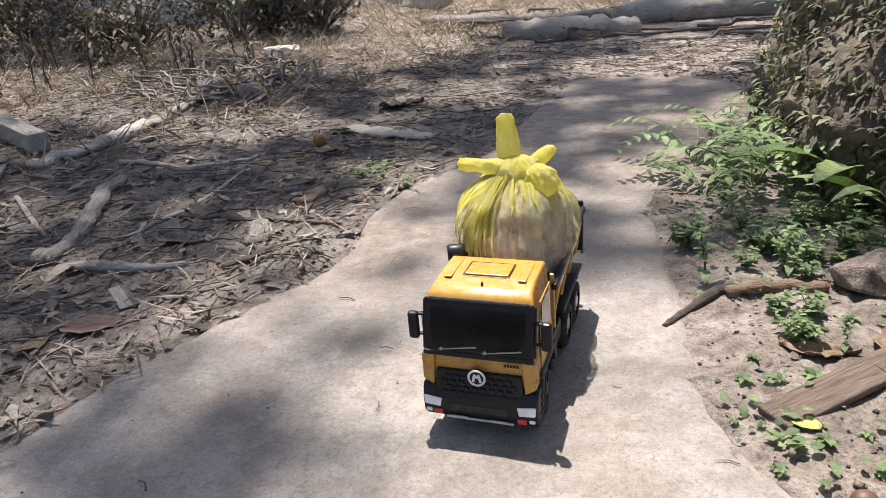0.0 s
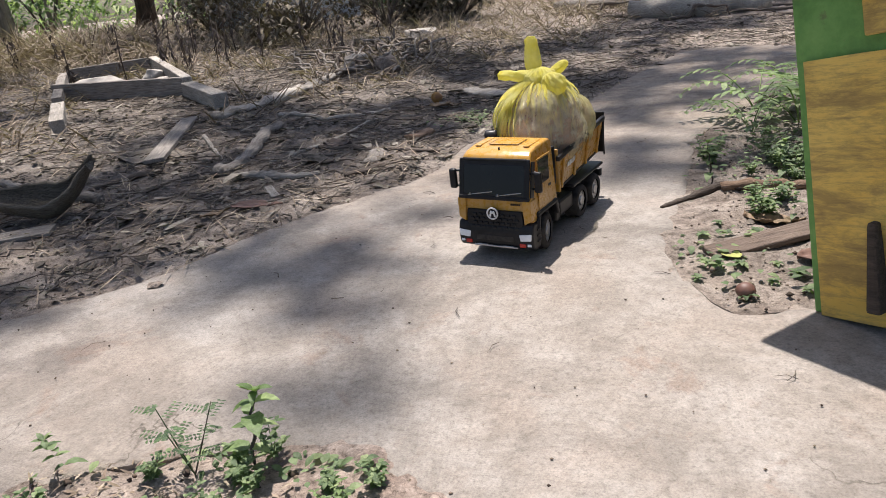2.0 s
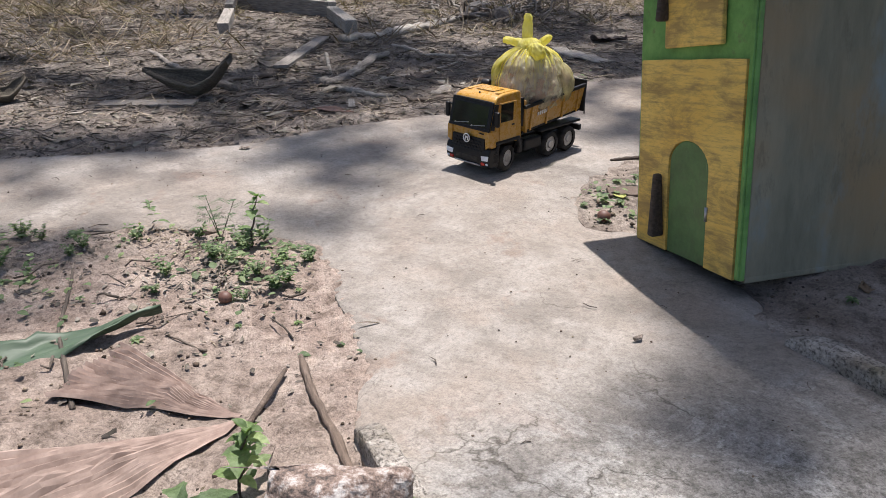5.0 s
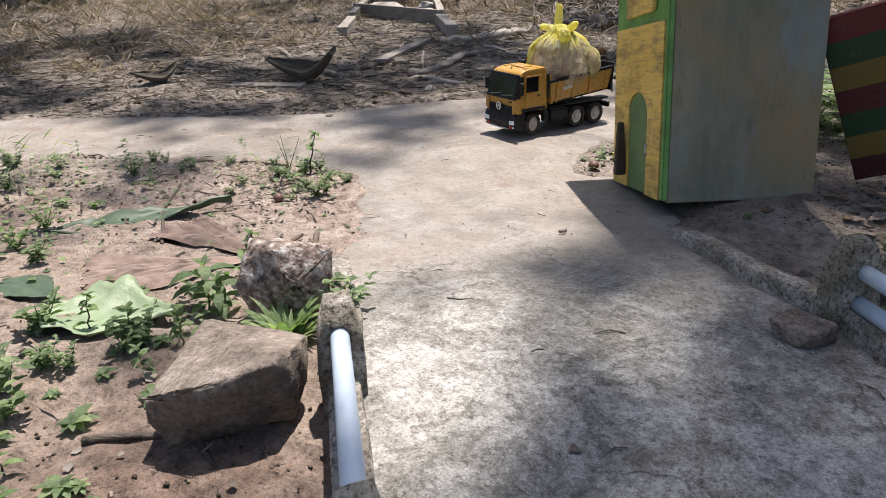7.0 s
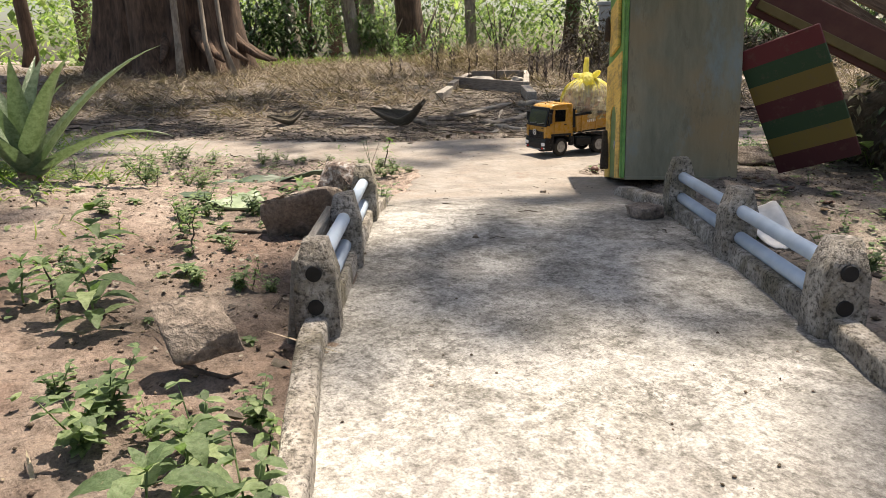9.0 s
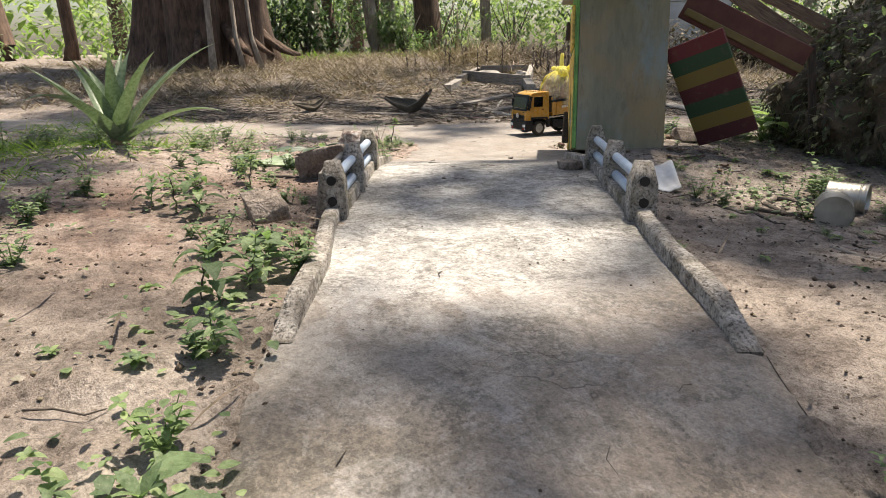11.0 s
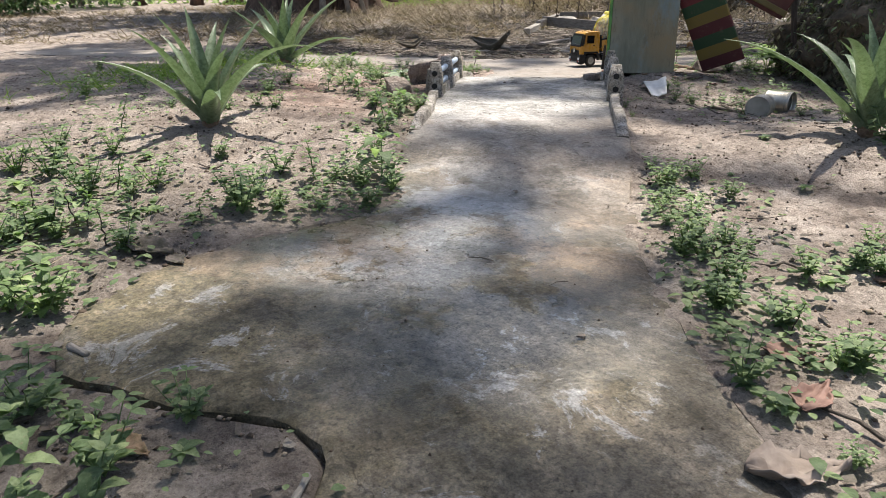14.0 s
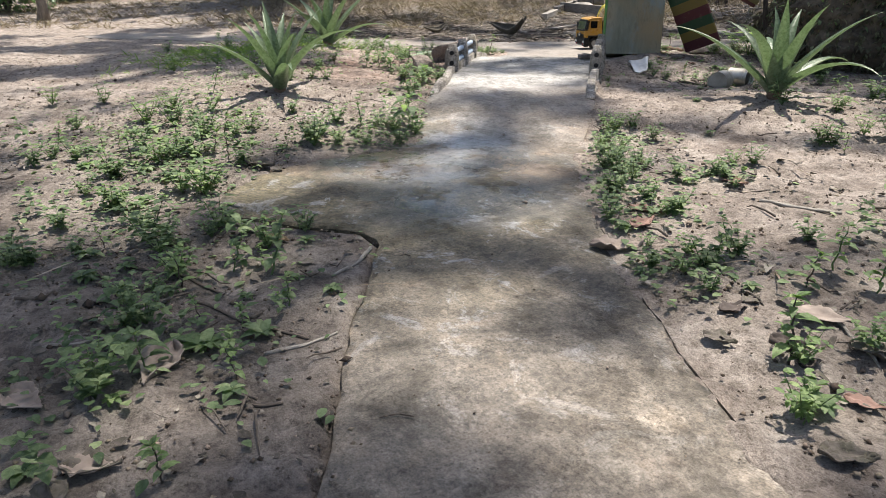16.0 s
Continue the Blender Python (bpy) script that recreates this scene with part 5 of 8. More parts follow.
def build_bags():
    bed = truck_pose()
    film = film_material("yellowish_clear_film", (0.86, 0.84, 0.62), (0.94, 0.93, 0.80), 0.92, 0.16, (0.92, 0.87, 0.34))
    thick = film_material("yellow_film_gathered", (0.94, 0.86, 0.13), (0.97, 0.92, 0.40), 0.16)
    pale = film_material("olive_clear_film", (0.62, 0.56, 0.26), (0.76, 0.71, 0.44), 0.60)
    waste = plain("brown_waste", (0.20, 0.105, 0.080), (0.62, 0.47, 0.38), 13, 0.8, bump=0.6, dist=0.006)
    bag = new("plastic_bag")
    tagged(bag, "knotted translucent yellow plastic bag full of waste, on the truck", "bag")
    bag.matrix_basis = bed @ pose(-0.262, -0.008, 0.226)
    part("bag_film", bag_skin(2.3), film, bag, "thin crinkled film, clear with a yellow tint")
    part("contents", bag_skin(2.3, 0.0085, 30, 60, 0.5), waste, bag, "pinkish-brown waste inside the bag", pose(0, 0, -0.004))
    r = random.Random(12)
    folds = Mesh()
    for a0, count, reach, spread in ((-0.52, 22, 0.60, 0.16), (-1.0, 12, 0.38, 0.35), (0.6, 10, 0.26, 0.4), (1.7, 9, 0.26, 0.4), (2.8, 9, 0.28, 0.5), (4.1, 9, 0.28, 0.5)):
        for k in range(count):
            pleat(folds, r, a0 + r.gauss(0, spread), reach * r.uniform(0.55, 1.1), r.uniform(0.025, 0.065), 2.3)
    part("gathered_folds", folds, thick, bag, "bunched yellow folds running down from the knot")
    # the knot: gathered neck, a long arm to one side, a puffed lobe to the other and an upright handle
    part("knot", bag_shape(0.034, 0.036, 0.026, 4.4, 13, 0.3, 28, 80, 2.0), thick, bag, "gathered bright yellow knot", pose(0.012, 0.016, 0.108))
    part("bow", ribbon_band([(0.016, 0.020, 0.110), (0.022, -0.018, 0.118), (0.018, -0.052, 0.121), (0.010, -0.082, 0.120)], [0.026, 0.026, 0.021, 0.019], 1.0, 0.0105), thick, bag, "bright yellow arm of twisted film")
    part("bow", bag_shape(0.028, 0.034, 0.029, 5.0, 11, 0.2, 30, 80, 1.8), thick, bag, "puffed bright yellow lobe of film", pose(0.026, 0.052, 0.094, 20, 10, -20))
    part("bow", bag_shape(0.015, 0.026, 0.012, 9.0, 9, 0.2, 24, 60, 2.0), thick, bag, "short yellow loop of film", pose(-0.016, 0.050, 0.126, 35, 0, 10))
    part("handle_loop", ribbon_band([(0.004, 0.006, 0.108), (0.004, 0.000, 0.140), (0.002, -0.003, 0.172), (0.000, -0.004, 0.196), (-0.001, -0.004, 0.202)], [0.030, 0.037, 0.033, 0.026, 0.016], 3.0, 0.0065), thick, bag, "upright yellow handle of film")
    small = new("plastic_bag")
    tagged(small, "small olive plastic bag with brown contents, behind the yellow bag", "bag")
    small.matrix_basis = bed @ pose(-0.345, 0.046, 0.214)
    part("bag_film", bag_shape(0.064, 0.046, 0.068, 8.8, 13, 0.8, 40, 90), pale, small, "thin olive-yellow film")
    part("contents", bag_shape(0.053, 0.038, 0.054, 8.8, 5, 0.2, 20, 40), waste, small, "brown waste", pose(0, 0, -0.008))


# ------------------------------------------------------------------ plants
def on_ground(x, y, turn=0.0, dz=0.0, scale=1.0):
    return pose(x, y, G(x, y) + dz, 0, 0, turn) @ Matrix.Scale(scale, 4)


def pineapple(x, y, size, seed, count=25, spread=1.0):
    r = random.Random(seed)
    base = new("pineapple_plant")
    tagged(base, "pineapple plant with long stiff grey-green leaves, growing in bare soil", "plant", "pineapple plants")
    base.matrix_basis = pose(x, y, G(x, y) - 0.01, 0, 0, r.uniform(0, 360))
    part("stem", tube([(0, 0, -0.02), (0, 0, 0.05 * size), (0, 0, 0.12 * size)], [0.030 * size, 0.036 * size, 0.02 * size], 10), M_BROWNWOOD, base)
    for i in range(count):
        t = i / (count - 1)
        a = i * 2.399 + r.uniform(-0.2, 0.2)
        tilt = 0.10 + (1 - t) ** 1.2 * 0.80 * spread + r.uniform(-0.10, 0.10)
        length = size * (0.36 + 0.22 * math.sin(math.pi * min(1, t + 0.30))) * r.uniform(0.80, 1.15)
        d = Vector((math.cos(a) * math.sin(tilt), math.sin(a) * math.sin(tilt), math.cos(tilt)))
        me = Mesh()
        b0 = Vector((math.cos(a) * 0.022 * size, math.sin(a) * 0.022 * size, (0.015 + 0.075 * t) * size))
        s = Vector((-math.sin(a), math.cos(a), 0))
        n = 10
        p, vs, fs = b0, [], []
        bend = spread * r.uniform(0.25, 0.75) * (1.1 - 0.7 * t)
        for k in range(n + 1):
            q = k / n
            ang = tilt + bend * q * q * 1.6
            dd = Vector((math.cos(a) * math.sin(ang), math.sin(a) * math.sin(ang), math.cos(ang)))
            nn = Vector((-math.cos(a) * math.cos(ang), -math.sin(a) * math.cos(ang), math.sin(ang)))
            if k:
                p = p + dd * (length / n)
            w = size * 0.046 * (1 - 0.80 * q) * (1 - q ** 6) * (0.85 + 0.15 * min(1, q * 5)) + 0.0005
            up = w * 0.80 * (1 - q * 0.45)
            vs += [p - s * w + nn * up, p - s * w * 0.5 + nn * up * 0.25, p, p + s * w * 0.5 + nn * up * 0.25, p + s * w + nn * up]
        for k in range(n):
            fs += [(5 * k + j, 5 * k + j + 1, 5 * k + j + 6, 5 * k + j + 5) for j in range(4)]
        part("leaf", me.add(vs, fs), M_PINE, base)


def seedling(kind, seed, leaf_mat):
    """A small weed: a stem with pairs of leaves. The two meshes, to be shared."""
    r = random.Random(seed)
    st, lf = Mesh(), Mesh()
    if kind == "upright":
        h = r.uniform(0.09, 0.13)
        lean = Vector((r.uniform(-0.25, 0.25), r.uniform(-0.25, 0.25), 1))
        pts = [lean * (h * k / 7) + Vector((0.003 * math.sin(k * 2 + seed), 0.002 * math.cos(k * 3), 0)) for k in range(8)]
        tube([(0, 0, -0.01)] + pts, [0.0026, 0.0026, 0.0024, 0.0022, 0.0020, 0.0018, 0.0015, 0.0012, 0.0009], 6, st)
        for k in range(2, 8):
            a0 = k * 1.57 + r.uniform(-0.4, 0.4)
            for s in (0, math.pi):
                if r.random() < 0.12:
                    continue
                a = a0 + s + r.uniform(-0.25, 0.25)
                L = r.uniform(0.026, 0.056) * (1.15 - 0.075 * k)
                leaf(lf, pts[k], (math.cos(a), math.sin(a), r.uniform(0.1, 0.7)), L, L * r.uniform(0.42, 0.60), seg=7, fold=r.uniform(0.1, 0.35), droop=r.uniform(0.5, 1.5), shape=0.66)
        for k in range(6):
            a = r.uniform(0, 6.28)
            leaf(lf, pts[7], (math.cos(a), math.sin(a), r.uniform(0.6, 1.4)), r.uniform(0.014, 0.026), 0.011, droop=0.6)
    elif kind == "bushy":
        for b in range(7):
            a0 = b * 0.9 + r.uniform(-0.3, 0.3)
            h = r.uniform(0.05, 0.11)
            lean = Vector((math.cos(a0) * r.uniform(0.3, 0.8), math.sin(a0) * r.uniform(0.3, 0.8), 1))
            pts = [lean * (h * k / 4) for k in range(5)]
            tube([(0, 0, -0.008)] + pts, [0.0018, 0.0018, 0.0016, 0.0014, 0.0012, 0.0008], 5, lf if b else st)
            for k in range(1, 5):
                for s in range(3):
                    a = r.uniform(0, 6.28)
                    L = r.uniform(0.018, 0.036)
                    leaf(lf, pts[k], (math.cos(a), math.sin(a), r.uniform(0.1, 0.6)), L, L * r.uniform(0.4, 0.6), seg=5, fold=0.2, droop=r.uniform(0.3, 0.9))
    elif kind == "blades":
        tube([(0, 0, -0.01), (0, 0, 0.015), (0, 0, 0.03)], [0.004, 0.004, 0.002], 6, st)
        for k in range(26):
            a = k * 2.399
            L = r.uniform(0.06, 0.115)
            leaf(lf, (0.012 * math.cos(a), 0.012 * math.sin(a), 0.006), (math.cos(a), math.sin(a), r.uniform(0.9, 2.4)), L, L * r.uniform(0.13, 0.19), seg=7, fold=0.3, droop=r.uniform(0.3, 1.1), shape=0.6)
    elif kind == "rosette":
        tube([(0, 0, -0.01), (0, 0, 0.012), (0, 0, 0.02)], [0.003, 0.003, 0.001], 6, st)
        for k in range(9):
            a = k * 2.399
            L = r.uniform(0.03, 0.06)
            leaf(lf, (0, 0, 0.012), (math.cos(a), math.sin(a), 0.35 + 0.09 * k), L, L * 0.5, seg=6, fold=0.25, droop=1.0, shape=0.7)
    elif kind == "fern":
        for b in range(5):
            a0 = b * 1.26 + r.uniform(-0.3, 0.3)
            reach, rise = r.uniform(0.026, 0.036), r.uniform(0.034, 0.046)
            pts = [Vector((math.cos(a0) * reach * k, math.sin(a0) * reach * k, rise * k - 0.0036 * k * k)) for k in range(10)]
            tube([(0, 0, -0.01)] + pts[1:], [0.002] * 5 + [0.0012] * 5, 5, lf if b else st)
            side = Vector((-math.sin(a0), math.cos(a0), 0))
            for k in range(2, 10):
                for s in (1, -1):
                    L = (0.062 - 0.0032 * k) * r.uniform(0.85, 1.1)
                    leaf(lf, pts[k], side * s + Vector((math.cos(a0), math.sin(a0), r.uniform(-0.1, 0.25))) * 0.4, L, L * r.uniform(0.36, 0.46), seg=5, fold=0.18, droop=r.uniform(0.2, 0.7), shape=0.75)
    elif kind == "broad":
        for k in range(8):
            a = k * 2.399 + r.uniform(-0.2, 0.2)
            h = r.uniform(0.03, 0.12)
            q = Vector((math.cos(a) * 0.05, math.sin(a) * 0.05, h))
            tube([(0, 0, -0.01), q * 0.5 + Vector((0, 0, 0.02)), q], [0.0025, 0.002, 0.0014], 5, lf if k else st)
            L = r.uniform(0.12, 0.21)
            leaf(lf, q, (math.cos(a), math.sin(a), r.uniform(0.5, 1.1)), L, L * 0.30, seg=8, fold=0.3, droop=r.uniform(0.6, 1.2))
    elif kind == "sprout":
        pts = [Vector((0.004 * math.sin(k), 0.003 * k, 0.024 * k)) for k in range(7)]
        tube([(0, 0, -0.01)] + pts, [0.0036, 0.0036, 0.0033, 0.003, 0.0027, 0.0023, 0.0019, 0.0014], 7, st)
        for k in range(1, 7):
            a0 = k * 1.35 + r.uniform(-0.3, 0.3)
            for s in (0, math.pi):
                a = a0 + s
                q = pts[k] + Vector((math.cos(a), math.sin(a), 0.35)) * 0.022
                tube([pts[k], q], [0.0014, 0.0011], 5, lf)
                L = r.uniform(0.070, 0.105) * (1.05 - 0.08 * abs(k - 4))
                leaf(lf, q, (math.cos(a), math.sin(a), r.uniform(0.15, 0.6)), L, L * r.uniform(0.44, 0.54), seg=10, fold=0.22, droop=r.uniform(0.7, 1.5), shape=0.66)
        for k in range(4):
            a = k * 1.57
            leaf(lf, pts[6], (math.cos(a), math.sin(a), 1.3), 0.045, 0.018, seg=6, droop=0.5)
    elif kind == "feather":
        for b in range(3):
            a0 = b * 2.1 + r.uniform(-0.3, 0.3)
            pts = [Vector((math.cos(a0) * 0.006 * k, math.sin(a0) * 0.006 * k, 0.014 * k)) for k in range(10)]
            tube([(0, 0, -0.01)] + pts, [0.0015] * 6 + [0.0009] * 5, 5, lf if b else st)
            for k in range(3, 10, 1):
                a = k * 1.9
                d = Vector((math.cos(a), math.sin(a), 0.25))
                sd = d.cross(Vector((0, 0, 1))).normalized()
                for q in range(1, 7):
                    for s in (1, -1):
                        leaf(lf, pts[k] + d * (0.006 * q), sd * s + d * 0.3, 0.011, 0.005, seg=2, fold=0.1, droop=0.2)
    return st.data("stem"), lf.data("leaves"), leaf_mat, lf


def plant(proto, x, y, size, turn, name="weed", label="small green weed growing in the soil", group="weeds", dz=0.0):
    stem, leaves, mt, _ = proto
    ob = thing(name, stem, M_LEAF if name != "sapling" else M_TWIG, on_ground(x, y, turn, dz, size), label, "plant", group)
    part("leaves", leaves, mt, ob)
    return ob


def build_weeds():
    kinds = [seedling("upright", 1, M_LEAF2), seedling("upright", 2, M_LEAF), seedling("upright", 3, M_LEAF2),
             seedling("bushy", 4, M_LEAF), seedling("bushy", 5, M_LEAF2), seedling("bushy", 6, M_LEAF),
             seedling("rosette", 7, M_LEAF), seedling("rosette", 8, M_LEAF2)]
    fern, broad, feather = seedling("fern", 11, M_LEAF2), seedling("broad", 12, M_LEAF2), seedling("feather", 13, M_DARKLEAF)
    r = random.Random(21)
    # clumps: centre, spread, number, size, kinds
    clumps = [((-0.30, 0.25), 0.05, 5, 0.62, "35"), ((-0.24, 0.20), 0.06, 5, 0.5, "35"), ((-0.08, 0.17), 0.06, 5, 0.5, "34"), ((0.03, 0.08), 0.05, 3, 0.34, "67"),
              ((-0.42, 0.09), 0.08, 3, 0.5, "35"), ((-0.15, 0.10), 0.04, 2, 0.5, "6"), ((-0.22, -0.02), 0.09, 3, 0.5, "06"), ((0.20, 0.02), 0.03, 1, 0.4, "67"), ((-0.09, 0.045), 0.01, 1, 0.4, "5"),
              ((-0.60, 0.08), 0.16, 5, 0.4, "357"), ((-0.90, -0.28), 0.22, 10, 0.8, "0134567"), ((-0.6, -0.6), 0.22, 9, 0.9, "0134567"), ((-0.2, -0.8), 0.22, 9, 0.85, "01346"),
              ((0.30, -0.36), 0.04, 2, 1.5, "0"), ((0.36, -0.48), 0.06, 2, 0.7, "67"), ((0.50, -0.62), 0.06, 4, 1.0, "02"), ((0.60, -0.34), 0.03, 2, 1.1, "4"), ((0.37, -0.63), 0.05, 4, 0.7, "035"), ((0.62, -0.80), 0.08, 5, 0.7, "0356"), ((0.42, -0.76), 0.10, 5, 0.6, "0356"),
              ((0.55, -0.86), 0.10, 5, 0.8, "0267"), ((0.2, -0.95), 0.16, 7, 0.8, "01367"), ((0.85, -0.98), 0.12, 6, 0.9, "0137"),
              ((1.05, -1.20), 0.05, 2, 1.7, "0"), ((1.00, -1.03), 0.10, 8, 0.5, "0356"), ((0.84, -1.14), 0.12, 7, 0.55, "0356"), ((1.22, -1.14), 0.08, 5, 0.5, "356"), ((0.66, -1.34), 0.16, 5, 0.9, "0367"), ((1.72, -1.36), 0.05, 2, 1.4, "02"), ((1.66, -1.28), 0.06, 3, 0.9, "0134"), ((1.90, -1.46), 0.07, 2, 0.8, "0134"), ((1.50, -1.24), 0.06, 4, 0.8, "34"),
              ((1.70, -1.52), 0.10, 5, 0.7, "067"), ((2.08, -1.58), 0.06, 2, 0.8, "034"), ((2.24, -1.66), 0.06, 4, 0.95, "0145"), ((2.36, -1.80), 0.07, 4, 0.55, "3467"), ((2.43, -1.98), 0.06, 4, 0.5, "3467"),
              ((2.16, -1.90), 0.10, 5, 0.8, "03467"), ((2.36, -2.10), 0.06, 4, 1.0, "03"), ((2.30, -2.28), 0.10, 9, 0.9, "0134567"), ((2.42, -2.48), 0.12, 12, 0.95, "0134567"), ((2.05, -2.40), 0.18, 14, 1.0, "0134567"),
              ((2.2, -2.65), 0.16, 12, 1.0, "0134567"), ((2.6, -2.62), 0.12, 10, 0.95, "0134567"), ((1.75, -2.6), 0.22, 12, 1.1, "0134567"), ((1.5, -2.3), 0.2, 8, 0.9, "0134567"), ((1.15, -2.0), 0.2, 8, 0.9, "013467"), ((0.8, -1.75), 0.2, 7, 0.9, "013467"), ((1.25, -1.72), 0.14, 5, 0.7, "3467"), ((0.5, -1.9), 0.25, 7, 1.1, "0134"), ((2.9, -2.75), 0.14, 9, 0.9, "0134567"),
              ((3.22, -2.47), 0.05, 2, 1.2, "1"), ((3.25, -2.62), 0.13, 11, 0.8, "013567"), ((3.02, -2.58), 0.10, 8, 0.8, "013567"), ((2.90, -2.95), 0.2, 12, 0.9, "013567"), ((3.4, -2.56), 0.08, 4, 0.8, "0167"), ((3.44, -2.38), 0.04, 2, 0.6, "67"), ((3.55, -2.62), 0.09, 4, 0.8, "0167"), ((3.72, -2.72), 0.10, 4, 0.9, "0167"),
              ((3.5, -2.85), 0.14, 11, 0.8, "013567"), ((3.85, -2.85), 0.12, 6, 0.7, "0167"), ((3.2, -2.95), 0.2, 10, 0.9, "013567"),
              ((2.66, -1.02), 0.05, 5, 0.7, "3456"), ((2.78, -1.12), 0.06, 6, 0.6, "34560"), ((2.90, -1.24), 0.06, 6, 0.6, "34560"), ((3.02, -1.33), 0.06, 6, 0.6, "3456"), ((3.16, -1.43), 0.06, 6, 0.6, "34560"), ((3.28, -1.55), 0.06, 6, 0.68, "3450"),
              ((3.44, -1.56), 0.07, 5, 0.68, "3450"), ((3.52, -1.70), 0.05, 3, 0.7, "67"), ((3.66, -1.80), 0.08, 5, 0.5, "67453"), ((3.78, -1.84), 0.07, 3, 0.6, "6745"), ((3.27, -1.16), 0.05, 5, 0.7, "3457"), ((3.34, -1.22), 0.04, 2, 0.6, "3467"),
              ((2.95, -1.02), 0.06, 2, 0.6, "36"), ((3.30, -0.55), 0.10, 7, 0.9, "034"), ((3.80, -1.20), 0.05, 4, 1.3, "0134"), ((3.86, -1.40), 0.07, 5, 0.9, "0134"), ((3.72, -1.62), 0.06, 4, 0.7, "0346"), ((4.0, -1.75), 0.10, 3, 0.8, "0146"), ((4.12, -1.90), 0.05, 3, 1.0, "07"),
              ((2.6, -0.72), 0.12, 3, 0.6, "367"), ((2.2, -0.45), 0.25, 5, 0.5, "367"), ((1.85, 0.25), 0.20, 6, 0.7, "367"), ((1.75, 0.60), 0.16, 10, 0.7, "1356"), ((1.45, 0.85), 0.18, 12, 0.7, "13567"), ((-0.65, -1.25), 0.16, 8, 1.1, "0134"), ((-0.05, -1.0), 0.12, 5, 0.7, "0367"), ((1.45, 0.45), 0.15, 7, 0.7, "1367"), ((2.0, 0.8), 0.25, 16, 1.0, "13567"),
              ((3.0, -0.25), 0.15, 6, 1.0, "0134"), ((2.95, 0.1), 0.2, 8, 1.1, "0134"),
              ((0.46, 1.52), 0.02, 1, 1.5, "0"), ((0.62, 1.56), 0.03, 2, 1.3, "02"), ((0.50, 1.38), 0.06, 5, 0.7, "3467"), ((0.44, 1.18), 0.06, 4, 0.7, "067"), ((0.36, 1.00), 0.06, 6, 0.45, "67"), ((0.45, 0.92), 0.06, 6, 0.6, "67"),
              ((0.58, 1.30), 0.08, 4, 0.7, "0467"), ((0.72, 1.5), 0.08, 5, 0.9, "0367"), ((0.66, 1.72), 0.12, 12, 0.9, "1356"), ((0.85, 1.85), 0.14, 14, 1.0, "1356"), ((-0.42, 2.58), 0.10, 9, 0.5, "3566"),
              ((-0.95, 0.0), 0.2, 9, 0.8, "03567"), ((-1.5, -0.55), 0.3, 12, 0.9, "013567"), ((-0.9, -1.1), 0.25, 10, 1.0, "0134"), ((-1.6, -1.1), 0.4, 16, 1.2, "0134")]
    made, rest = 0, Mesh()
    for (cx, cy), spread, count, size, which in clumps:
        for i in range(count):
            for _ in range(6):
                x, y = r.gauss(cx, spread), r.gauss(cy, spread)
                if not paved(x, y):
                    break
            else:
                continue
            k = int(r.choice(which))
            s, turn = 0.86 * size * r.uniform(0.6, 1.15), r.uniform(0, 360)
            if i < (count + 1) // 2 and made < 290:
                plant(kinds[k], x, y, s, turn)
                made += 1
            else:
                m = on_ground(x, y, turn, 0, s)
                rest.add([m @ Vector(p) for p in kinds[k][3].v], kinds[k][3].f)
    thing("weed_carpet", rest, M_LEAF, label="small green weeds growing thickly between others", category="weeds", kind="stuff")
    for x, y, s in ((0.56, 2.12, 1.5), (0.72, 2.18, 1.9), (0.62, 2.42, 1.7), (0.90, 2.30, 1.8), (0.80, 2.62, 1.6), (1.05, 2.8, 1.7), (0.9, 2.05, 1.3)):
        plant(fern, x + 0.06, y, s * 0.62, r.uniform(0, 360), "fern", "dark green fern with arching fronds at the path's edge", "ferns")
    for x, y, s in ((1.02, 2.02, 1.7), (0.98, 1.78, 1.3), (1.15, 1.75, 1.5), (0.86, 2.35, 1.2), (1.25, 1.95, 1.6)):
        plant(broad, x, y, s * 0.85, r.uniform(0, 360), "broadleaf_plant", "leafy plant with long pointed green leaves", "broad-leaved plants")
    # single plants of the last stretch
    for k, x, y, s, t in ((0, 3.90, -1.66, 1.0, 20), (2, 3.98, -1.58, 1.1, 140), (1, 3.74, -1.66, 0.9, 260), (2, 3.74, -1.70, 0.8, 80), (4, 4.14, -2.00, 0.8, 30), (2, 4.15, -2.01, 0.7, 200),
                          (0, 3.17, -2.44, 1.0, 15), (1, 3.26, -2.52, 0.9, 120), (4, 3.22, -2.62, 0.9, 50), (5, 3.42, -2.70, 0.9, 10), (2, 3.48, -2.47, 0.8, 230), (2, 3.62, -2.60, 0.75, 75), (0, 3.86, -2.73, 0.9, 310), (4, 3.60, -2.78, 0.8, 160), (2, 3.52, -2.56, 0.6, 33)):
        plant(kinds[k], x, y, s * 0.70, t, "weed", "leafy green weed standing beside the slab")
    plant(seedling("sprout", 16, M_LEAF), 2.285, -1.665, 0.74, 30, "broadleaf_weed", "green weed with large soft leaves at the slab edge", "broad-leaved weeds")
    for x, y, s, t in ((1.93, -1.47, 0.40, 80), (0.36, -0.465, 0.60, 40), (1.69, -1.31, 0.58, 20), (1.76, -1.40, 0.62, 130), (1.62, -1.25, 0.45, 250), (0.95, -1.28, 0.5, 300), (1.13, -1.21, 0.62, 200), (0.40, -0.47, 0.5, 10), (3.60, -2.72, 0.42, 120)):
        plant(seedling("sprout", 17, M_LEAF), x, y, s, t, "broadleaf_weed", "green weed with large soft leaves on bare soil", "broad-leaved weeds")
